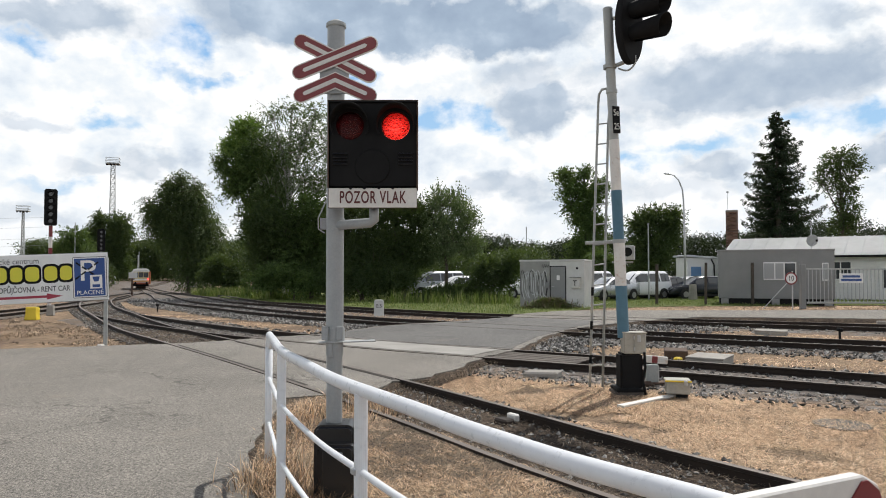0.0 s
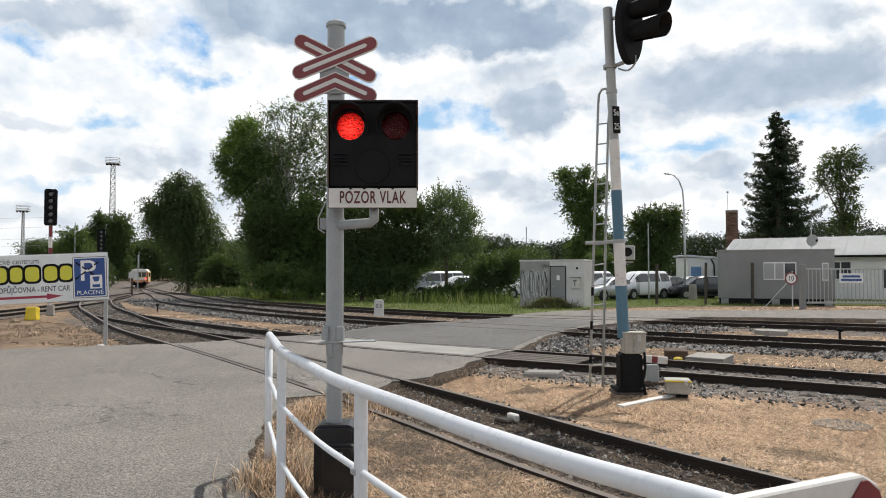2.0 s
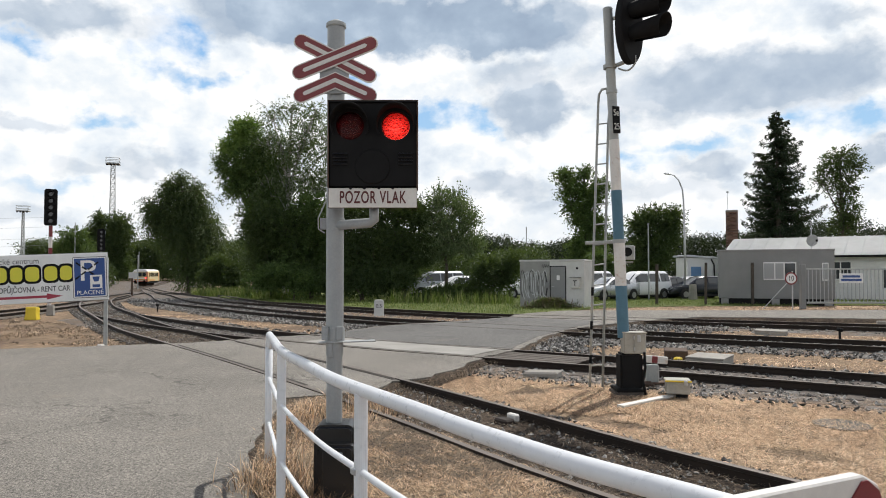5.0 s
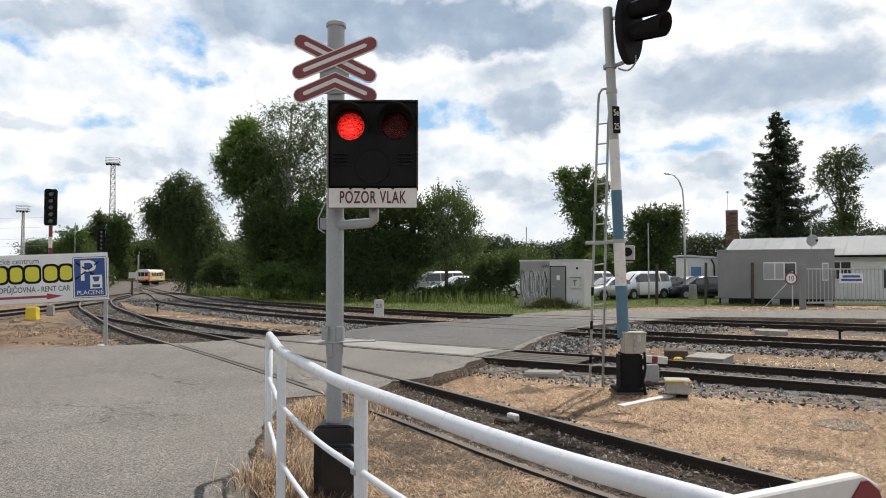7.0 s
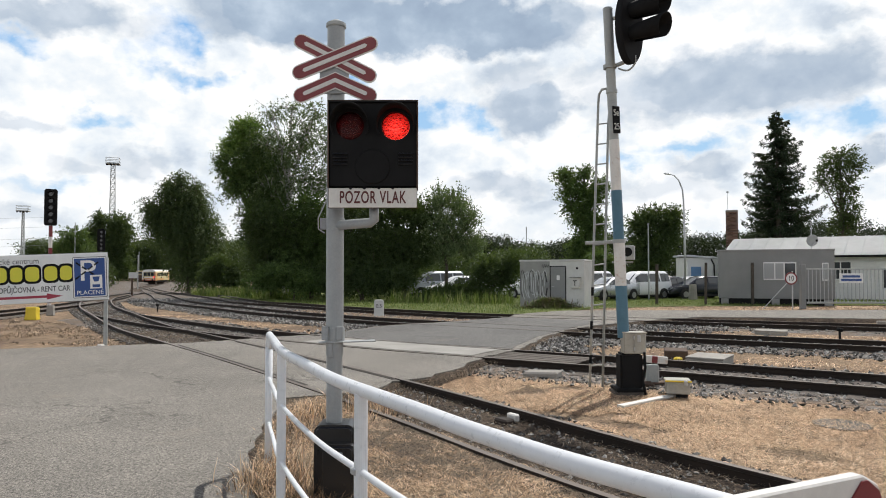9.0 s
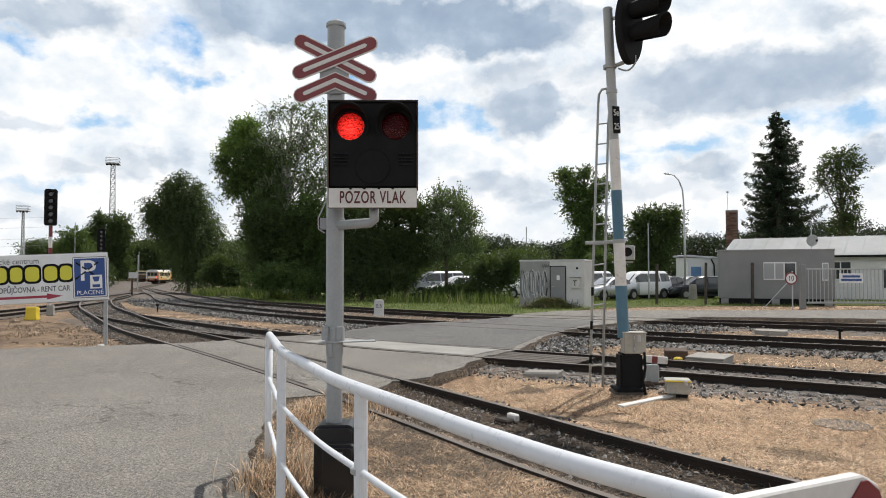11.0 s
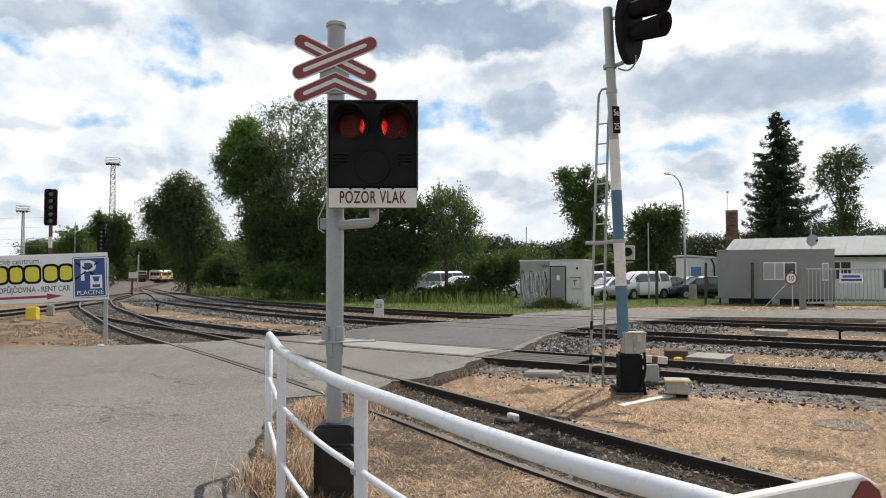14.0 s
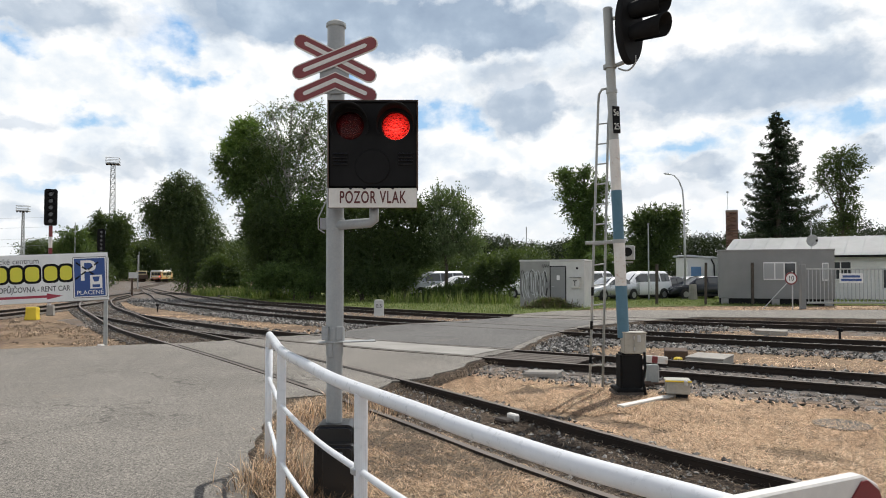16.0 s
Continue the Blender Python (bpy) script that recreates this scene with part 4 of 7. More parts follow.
    # lamp housing: walls, back and a front plate with two round openings
    W, Z0, Z1, YF, YB = 0.644, 2.284, 2.916, -0.28, -0.1
    xc = 0.312
    h = bmesh.new()
    for m4, sx, sy, sz in (((xc, YB, Z0), W, 0.01, Z1 - Z0), ((xc - W / 2 + 0.006, (YF + YB) / 2, Z0), 0.012, YB - YF, Z1 - Z0), ((xc + W / 2 - 0.006, (YF + YB) / 2, Z0), 0.012, YB - YF, Z1 - Z0), ((xc, (YF + YB) / 2, Z1 - 0.012), W, YB - YF + 0.03, 0.012), ((xc, (YF + YB) / 2, Z0), W, YB - YF, 0.012)):
        box(sx, sy, sz, Matrix.Translation(m4), 0.0, h)
    housing = part("lamp_housing", h, M["black_paint"], t, "matt black sheet lamp housing")
    f = bmesh.new()
    zl, hw = 2.735, 0.15
    for cx in (xc - 0.165, xc + 0.165):
        ring_cell(f, cx, zl, hw, 0.103, YF)
    edges_x = [xc - W / 2, xc - 0.165 - hw, xc - 0.165 + hw, xc + 0.165 - hw, xc + 0.165 + hw, xc + W / 2]
    for a, c in ((0, 1), (2, 3), (4, 5)):
        f.faces.new([f.verts.new((x, YF, z)) for x, z in ((edges_x[a], zl - hw), (edges_x[c], zl - hw), (edges_x[c], zl + hw), (edges_x[a], zl + hw))])
    for lo, hi in ((Z0, zl - hw), (zl + hw, Z1)):
        f.faces.new([f.verts.new((x, YF, z)) for x, z in ((edges_x[0], lo), (edges_x[5], lo), (edges_x[5], hi), (edges_x[0], hi))])
    part("front_plate", f, M["black_paint"], housing)
    part("rim", box(W + 0.012, 0.02, 0.012, pose(xc, YF, Z1 - 0.006), 0.002, box(0.01, 0.02, Z1 - Z0, pose(xc + W / 2, YF, Z0), 0.002, box(0.01, 0.02, Z1 - Z0, pose(xc - W / 2, YF, Z0), 0.002))), M["rust"], housing, "worn edge of the housing")
    for cx in (xc - 0.165, xc + 0.165):
        lens = bmesh.new()
        bmesh.ops.create_uvsphere(lens, u_segments=32, v_segments=48, radius=0.2, matrix=Matrix.Rotation(radians(90), 4, "X"))
        bmesh.ops.delete(lens, geom=[v for v in lens.verts if v.co.y > -0.169], context="VERTS")
        lens.transform(Matrix.Translation((0, 0.168, 0)))
        part("lens", lens, M["lens"], housing, "round ribbed red glass lens", pose(cx, YF + 0.012, zl), True)
        hood = bmesh.new()
        seg = 26
        rows = []
        for i in range(seg + 1):
            a = math.pi * (-0.16 + 1.32 * i / seg)
            reach = 0.035 + 0.115 * max(0.0, math.sin(a)) ** 0.7
            rows.append([hood.verts.new((r * math.cos(a), y, r * math.sin(a))) for r, y in ((0.136, 0.0), (0.14, -reach), (0.132, -reach), (0.128, 0.0))])
        for ra, rb in zip(rows, rows[1:]):
            for j in range(3):
                hood.faces.new((ra[j], ra[j + 1], rb[j + 1], rb[j]))
        bmesh.ops.recalc_face_normals(hood, faces=hood.faces[:])
        part("hood", hood, M["black_paint"], housing, "curved black lamp hood", pose(cx, YF - 0.002, zl), True)
    part("blank_cover", cyl(0.128, 0.012, pose(0, 0, 0, 90, 0, 0), 0.12, 36), M["black_paint"], housing, "round blanked lower lamp opening", pose(xc, YF, 2.436))
    for side in (-1, 1):
        for i in range(4):
            part("vent_slat", box(0.105, 0.016, 0.009, None, 0.003), M["black_gloss"], housing, at=pose(xc + side * 0.235, YF - 0.008, 2.45 + i * 0.025, 20))
    lamp = part("glowing_lamp", cyl(0.1, 0.01, pose(0, 0, 0, 90, 0, 0), seg=32), M["filament"], housing, "glowing red signal lamp")
    # sign below the housing
    sg = part("name_board", box(0.636, 0.012, 0.142, None, 0.003), M["white_sign"], t, "white enamel board with red lettering", pose(xc, YF + 0.01, 2.142))
    part("board_edge", box(0.644, 0.01, 0.15, None, 0.002), M["rust"], sg, at=pose(0, 0.006, -0.004))
    letters("lettering", "POZOR VLAK", 0.124, M["text_red"], sg, pose(0.0, -0.0085, 0.07), 0.0015, 0.58, 0.002, 1.13)
    for i, x in enumerate((-0.16, -0.06, 0.045, 0.145)):
        part("bolt", cyl(0.011, 0.012, pose(x, -0.004, 0.141, 90), seg=8), M["black_paint"], sg)
    # carrying arm
    part("arm", tube([(0.03, -0.04, 2.03), (0.16, -0.1, 2.035), (0.28, -0.15, 2.04), (0.312, -0.165, 2.06), (0.312, -0.17, 2.15)], 0.036, 16), M["grey_paint"], t, "bent grey carrying arm", smooth=True)
    b = cyl(0.074, 0.085, Matrix.Translation((0, 0, 2.0)), seg=32, bevel=0.004)
    box(0.05, 0.05, 0.085, pose(-0.085, -0.01, 2.0), 0.004, b)
    part("arm_clamp", b, M["grey_paint"], t)
    part("cable", tube([(-0.03, -0.065, 2.3), (-0.06, -0.08, 2.2), (-0.115, -0.08, 2.08), (-0.115, -0.07, 2.0), (-0.07, -0.06, 1.97)], 0.005, 6), M["mast_grey"], t)
    return lamp, (xc - 0.165, YF + 0.05, zl), (xc + 0.165, YF + 0.05, zl)


LAMP, LAMP_LEFT, LAMP_RIGHT = crossing_signal()


# ---- railing ----
def railing():
    t = thing("railing", pose(0, 0, 0), "white painted tubular steel guard railing with three bars", "railing")
    plan = [(-1.517, 6.1), (-1.36, 5.6), (-1.124, 4.87), (-0.708, 3.89), (-0.383, 3.27), (-0.2, 2.93), (0.033, 2.535), (0.213, 2.264), (0.358, 2.04), (0.48, 1.87), (0.585, 1.73), (0.95, 1.24), (1.5, 0.5)]
    line = spline(plan, 0.06)
    top = [(x, y, 1.13 + 0.004 * math.sin(y * 5)) for x, y in line]
    x0, y0 = line[0]
    start = [(x0 - 0.01, y0 + 0.03, 1.0), (x0 - 0.008, y0 + 0.03, 1.07), (x0 - 0.004, y0 + 0.022, 1.11)]
    part("top_rail", tube(start + top, 0.0315, 20), M["white_paint"], t, smooth=True)
    part("end_post", tube([(x0 - 0.01, y0 + 0.03, -0.2), (x0 - 0.01, y0 + 0.03, 0.5), (x0 - 0.01, y0 + 0.03, 1.02)], 0.0315, 20), M["white_paint"], t, smooth=True)
    for x, y in ((-1.124, 4.87), (-0.383, 3.27), (0.95, 1.24)):
        part("post", cyl(0.032, 1.31, pose(x, y, -0.2), seg=20), M["white_paint"], t, smooth=False)
    for z in (0.75, 0.36):
        part("middle_rail", tube([(x, y, z) for x, y in line], 0.0165, 12), M["white_paint"], t, smooth=True)
        part("clip", box(0.03, 0.05, 0.03, pose(-0.41, 3.27, z - 0.015, 0, 0, 30), 0.004), M["steel"], t)


railing()


def barrier_board():
    t = thing("barrier_board", pose(0.554, 1.05, 0.017, 0, 0, 23.5), "white board with red rounded end on a post", "barrier")
    L, hgt = 0.25, 0.22
    out = [(-0.5, -hgt), (L - 0.03, -hgt), (L, -hgt + 0.03), (L, -0.045), (L - 0.012, -0.018), (L - 0.045, 0.0), (-0.5, 0.0)]
    part("board", plate(out, 0.022, bevel=0.003), M["white_sign"], t, at=pose(-0.125, 0, 1.352, 0, -1.0, 0))
    red = [(L - 0.25, -hgt + 0.02), (L - 0.008, -hgt + 0.02), (L - 0.006, -0.05), (L - 0.016, -0.026), (L - 0.04, -0.008), (L - 0.052, -0.008)]
    part("red_field", plate(red, 0.003), M["red_sign"], t, "faded red end field", pose(-0.125, -0.0225, 1.352, 0, -1.0, 0))
    part("post", cyl(0.03, 1.5, pose(-0.35, 0.036, -0.19), seg=16), M["grey_paint"], t)


barrier_board()


# ---- main signal mast with ladder ----
def signal_mast():
    t = thing("signal_mast", pose(2.745, 10.49, -0.09), "leaning banded signal mast with black head and ladder", "railway signal")
    lean = -2.3
    m = pose(0, 0, 0, 0, lean, 0)
    for z0, z1, mat, r in ((0.78, 1.56, "blue_paint", 0.086), (1.56, 2.24, "mast_white", 0.084), (2.24, 3.0, "blue_paint", 0.08), (3.0, 3.77, "mast_white", 0.076), (3.77, 5.78, "mast_grey", 0.071)):
        part("mast_tube", cyl(r, z1 - z0, Matrix.Translation((0, 0, z0)), seg=28), M[mat], t, {"blue_paint": "worn blue band", "mast_white": "chipped white band", "mast_grey": "grey upper tube"}[mat], m)
    part("cap", cyl(0.079, 0.03, pose(0, 0, 5.77), 0.065, 24, 0.006), M["mast_grey"], t, at=m)
    part("base_cabinet", box(0.33, 0.3, 0.56, pose(0.05, 0, 0), 0.03, box(0.42, 0.4, 0.06, pose(0.03, 0, -0.01), 0.015), 2), M["black_paint"], t, "black cast iron base")
    # stands for shadowed rubble round the foot; the shadow is in the dark colour
    part("footing", box(0.56, 0.52, 0.14, pose(0.03, 0, -0.15), 0.05, seg=2), M["sleeper"], t, "block for the rubble, its shadow put into a dark colour")
    j = part("junction_box", box(0.33, 0.2, 0.31, None, 0.015), M["beige"], t, "beige junction box", pose(0.1, -0.06, 0.55))
    part("latch", box(0.05, 0.03, 0.1, pose(0.05, -0.11, 0.18), 0.006), M["steel"], j)
    part("lid", box(0.16, 0.012, 0.29, pose(0.07, -0.106, 0.01), 0.004), M["beige"], j)
    part("conduit", tube([(0.13, -0.115, 0.03), (0.14, -0.12, -0.2), (0.1, -0.13, -0.4), (0.14, -0.16, -0.62)], 0.02, 8), M["black_paint"], j, smooth=True)
    for z in (0.05, 0.22):
        part("hinge", cyl(0.012, 0.05, pose(-0.015, -0.106, z), seg=8), M["steel"], j)
    part("rain_edge", box(0.35, 0.23, 0.018, pose(0, -0.005, 0.305), 0.006), M["beige"], j)
    part("bracket", box(0.6, 0.03, 0.05, pose(-0.2, 0.05, 2.2), 0.006, cyl(0.1, 0.06, pose(0, 0, 2.2), seg=24)), M["mast_grey"], t, at=m)
    part("collar", cyl(0.085, 0.06, pose(0, 0, 4.48), seg=24, bevel=0.005), M["mast_grey"], t, at=m)
    for z, txt in ((4.06, "Se"), (3.85, "25")):
        p = part("number_plate", box(0.125, 0.012, 0.2 if z > 4 else 0.21, None, 0.003), M["black_paint"], t, "small black signal plate", m @ pose(0.025, -0.1, z, 0, 0, 20))
        letters("lettering", txt, 0.14, M["white_sign"], p, pose(0, -0.008, 0.1), 0.002, 0.75)
    # ladder beside the mast
    ladder = part("ladder", tube([(-0.49, 0.26, 0), (-0.42, 0.22, 2.2), (-0.35, 0.16, 4.35), (-0.34, 0.15, 4.5), (-0.3, 0.12, 4.57), (-0.18, 0.06, 4.58)], 0.019, 10), M["mast_grey"], t, "narrow grey steel ladder", smooth=True)
    part("side_rail", tube([(-0.29, 0.26, 0), (-0.24, 0.22, 2.2), (-0.2, 0.16, 4.0), (-0.19, 0.1, 4.3)], 0.019, 10), M["mast_grey"], ladder, smooth=True)
    for i in range(13):
        z = 0.32 + i * 0.31
        k = z / 4.4
        part("rung", tube([(-0.49 + 0.14 * k, 0.26 - 0.1 * k, z), (-0.29 + 0.1 * k, 0.26 - 0.1 * k, z + 0.02)], 0.011, 8), M["mast_grey"], ladder)
    for i in range(6):
        z = 0.1 + i * 0.26
        part("warning_band", cyl(0.0215, 0.13, pose(-0.49 + 0.07 * z / 2.2, 0.26 - 0.04 * z / 2.2, z, 0, 1.8, 0), seg=10), M["black_paint"] if i % 2 else M["beige"], ladder, "black and faded cream warning band")
    # head: thick oval screen and two long hoods, facing down the track
    head = part("head", plate([(0.3 * math.cos(a), 0.56 * math.sin(a)) for a in (2 * math.pi * i / 40 for i in range(40))], 0.12, bevel=0.02), M["black_paint"], t, "black oval signal screen", pose(0.0, -0.16, 5.42, 0, 0, 41))
    part("lamp_case", box(0.24, 0.1, 0.8, pose(0.06, 0.04, -0.4), 0.03), M["black_paint"], head)
    for z in (0.23, -0.11):
        hd = bmesh.new()
        rows = []
        for i in range(25):
            a = math.pi * (-0.5 + 0.12 + 1.76 * i / 24)
            rows.append([hd.verts.new((r * math.cos(a), y, r * math.sin(a))) for r, y in ((0.125, -0.1), (0.165, -0.66 - 0.05 * math.sin(a)), (0.155, -0.66 - 0.05 * math.sin(a)), (0.117, -0.1))])
        for ra, rb in zip(rows, rows[1:]):
            for q in range(3):
                hd.faces.new((ra[q], ra[q + 1], rb[q + 1], rb[q]))
        bmesh.ops.recalc_face_normals(hd, faces=hd.faces[:])
        hood = part("hood", hd, M["black_paint"], head, "long black signal hood", pose(0, 0, z), True)
        part("lens", cyl(0.11, 0.02, pose(0, -0.12, 0, 90, 0, 0), seg=24), M["glass"], hood)
    part("head_bracket", box(0.36, 0.06, 0.05, pose(0.1, -0.03, 4.88, 0, -12, -30), 0.008, cyl(0.098, 0.06, pose(-0.01, 0, 4.86), seg=24)), M["mast_grey"], t, at=m)
    part("upper_bracket", box(0.3, 0.05, 0.05, pose(0.08, -0.02, 5.6, 0, 0, -30), 0.008), M["mast_grey"], t, at=m)
    part("cable", tube(spline([(0.13, -0.2, 5.0), (0.125, -0.2, 4.89), (0.07, -0.17, 4.81), (0.0, -0.13, 4.79), (-0.1, -0.08, 4.84)], 0.03), 0.014, 8), M["mast_grey"], t, smooth=True)
    sb = part("loudspeaker", box(0.18, 0.16, 0.22, None, 0.01), M["mast_grey"], t, "small grey loudspeaker box on a bracket", pose(0.11, 0.2, 1.95, 0, 0, -20))
    part("dark_grille", cyl(0.07, 0.012, pose(-0.01, -0.078, 0.12, 90), seg=20), M["black_paint"], sb)
    part("arm", box(0.32, 0.03, 0.03, pose(-0.1, 0.05, -0.05), 0.004), M["mast_grey"], sb)


signal_mast()


def trackside_box():
    t = thing("trackside_box", pose(3.4, 10.15, -0.15, 0, 0, -12), "beige trackside cable box with a yellow edged lid", "cable box")
    part("body", box(0.33, 0.26, 0.17, pose(0, 0, 0.07), 0.012), M["beige"], t)
    part("lid", box(0.36, 0.29, 0.035, pose(0, 0, 0.24), 0.01), M["beige"], t)
    part("lid_edge", box(0.362, 0.012, 0.022, pose(0, -0.147, 0.247), 0.003), M["yellow"], t, "yellow lid edge")
    part("foot", box(0.16, 0.14, 0.14, pose(0.06, 0, -0.01), 0.01), M["black_paint"], t)
    part("clasp", box(0.05, 0.03, 0.07, pose(0.1, -0.15, 0.2), 0.005), M["steel"], t)


trackside_box()


def point_marker():
    t = thing("ground_signal", pose(3.4, 11.2, -0.15, 0, 0, -10), "small white and red point indicator on its rod", "point indicator")
    b = part("blade", box(0.34, 0.04, 0.12, None, 0.012), M["mast_white"], t, at=pose(0.02, 0, 0.36, 0, 4, 0))
    part("red_field", box(0.09, 0.046, 0.11, pose(-0.03, 0, 0.004), 0.004), M["red_sign"], b, "red middle field")
    part("stand", box(0.2, 0.12, 0.34, pose(-0.04, 0.02, 0), 0.02), M["mast_grey"], t)
    part("rod", tube([(-0.2, -0.1, 0.05), (0.3, -0.05, 0.06), (0.55, 0.15, 0.06)], 0.02, 8), M["rust"], t)
    part("weight", box(0.2, 0.14, 0.1, pose(-0.15, -0.18, 0), 0.04), M["rust"], t)


point_marker()


def simple_block(name, label, cat, m, sx, sy, sz, mat, bevel=0.012):
    return tagged(part(name, box(sx, sy, sz, None, bevel), M[mat], None, at=m), label, cat)


def cable_cover(m, sx, sy, sz, label):
    t = thing("cable_cover", m, label, "cable cover")
    part("frame", box(sx, sy, sz, None, 0.012), M["concrete"], t)
    part("lid", box(sx * 1.03, sy * 1.03, 0.04, pose(0, 0, sz), 0.008), M["concrete"], t)


cable_cover(pose(5.2, 13.6, -0.17, 0, 0, -35), 0.68, 0.85, 0.18, "pale concrete cable cover between the tracks")
cable_cover(pose(9.5, 20.2, -0.17, 0, 0, -30), 0.82, 0.6, 0.12, "pale concrete cable cover beside the far track")
simple_block("iron_case", "dark rusty iron case beside the rail", "iron case", pose(4.85, 14.55, -0.15, 8, 0, -15), 0.46, 0.3, 0.22, "rust")
simple_block("yellow_stone", "small yellow painted stone on the ground", "stone", pose(4.76, 14.15, -0.15, 0, 0, 10), 0.17, 0.12, 0.1, "yellow", 0.03)
simple_block("concrete_slab", "broken concrete slab lying in dry grass", "slab", pose(1.72, 12.05, -0.16, 4, -3, -28), 0.62, 0.28, 0.13, "concrete", 0.025)
simple_block("white_plank", "white painted plank lying on straw", "plank", pose(2.88, 9.82, -0.145, 0, 0, 40), 1.3, 0.11, 0.035, "mast_white", 0.006)
simple_block("point_heater", "small white box clipped to the rail", "box", pose(0.83, 8.3, -0.09, 0, 0, -52), 0.16, 0.08, 0.09, "mast_white", 0.015)
simple_block("white_cover", "small white cover lying between tracks", "cover", pose(4.95, 20.9, -0.13, 8, 0, 10), 0.42, 0.4, 0.05, "mast_white")
simple_block("white_cover", "small pale plate on the outer track", "cover", pose(15.2, 23.6, -0.1, 0, 0, -20), 0.9, 0.25, 0.1, "concrete")
simple_block("rail_clamp", "dark iron clamp bolted to the rail", "clamp", pose(0.72, 8.22, -0.14, 0, 0, -52), 0.22, 0.16, 0.1, "rail_side", 0.02)
tagged(part("manhole_cover", cyl(0.32, 0.03, None, seg=28, bevel=0.006), M["asphalt_dark"], at=pose(4.75, 8.35, -0.165)), "flat grey manhole cover sunk in straw", "manhole cover")


def point_post(m):
    t = thing("point_post", m, "short black marker post beside the track", "marker post")
    part("stem", cyl(0.03, 0.3, None, seg=10), M["black_paint"], t)
    part("cap", box(0.16, 0.1, 0.09, pose(0, 0, 0.28, 0, 12, 0), 0.02), M["black_paint"], t)


point_post(pose(10.35, 18.2, -0.16, 0, 0, 20))
point_post(pose(-12.94, 31.6, -0.16, 0, 0, 70))


def kilometre_stone():
    t = thing("kilometre_stone", pose(-2.6, 28.3, -0.16, 0, 0, 4), "white concrete kilometre stone with black figures", "kilometre stone")
    part("stone", plate([(-0.2, 0), (0.2, 0), (0.19, 0.66), (0.12, 0.7), (-0.12, 0.7), (-0.19, 0.66)], 0.2, bevel=0.015), M["hut_white"], t)
    letters("figures", "0,5", 0.2, M["black_paint"], t, pose(0, -0.203, 0.45), 0.002)


kilometre_stone()


# ---- advertising hoarding ----
def rounded(w, h, r):
    """Outline of a rectangle with round corners."""
    out = []
    for cx, cz, a0 in ((1, -1, -90), (1, 1, 0), (-1, 1, 90), (-1, -1, 180)):
        for i in range(5):
            a = radians(a0 + 22.5 * i)
            out.append((cx * (w / 2 - r) + r * math.cos(a), cz * (h / 2 - r) + r * math.sin(a)))
    return out


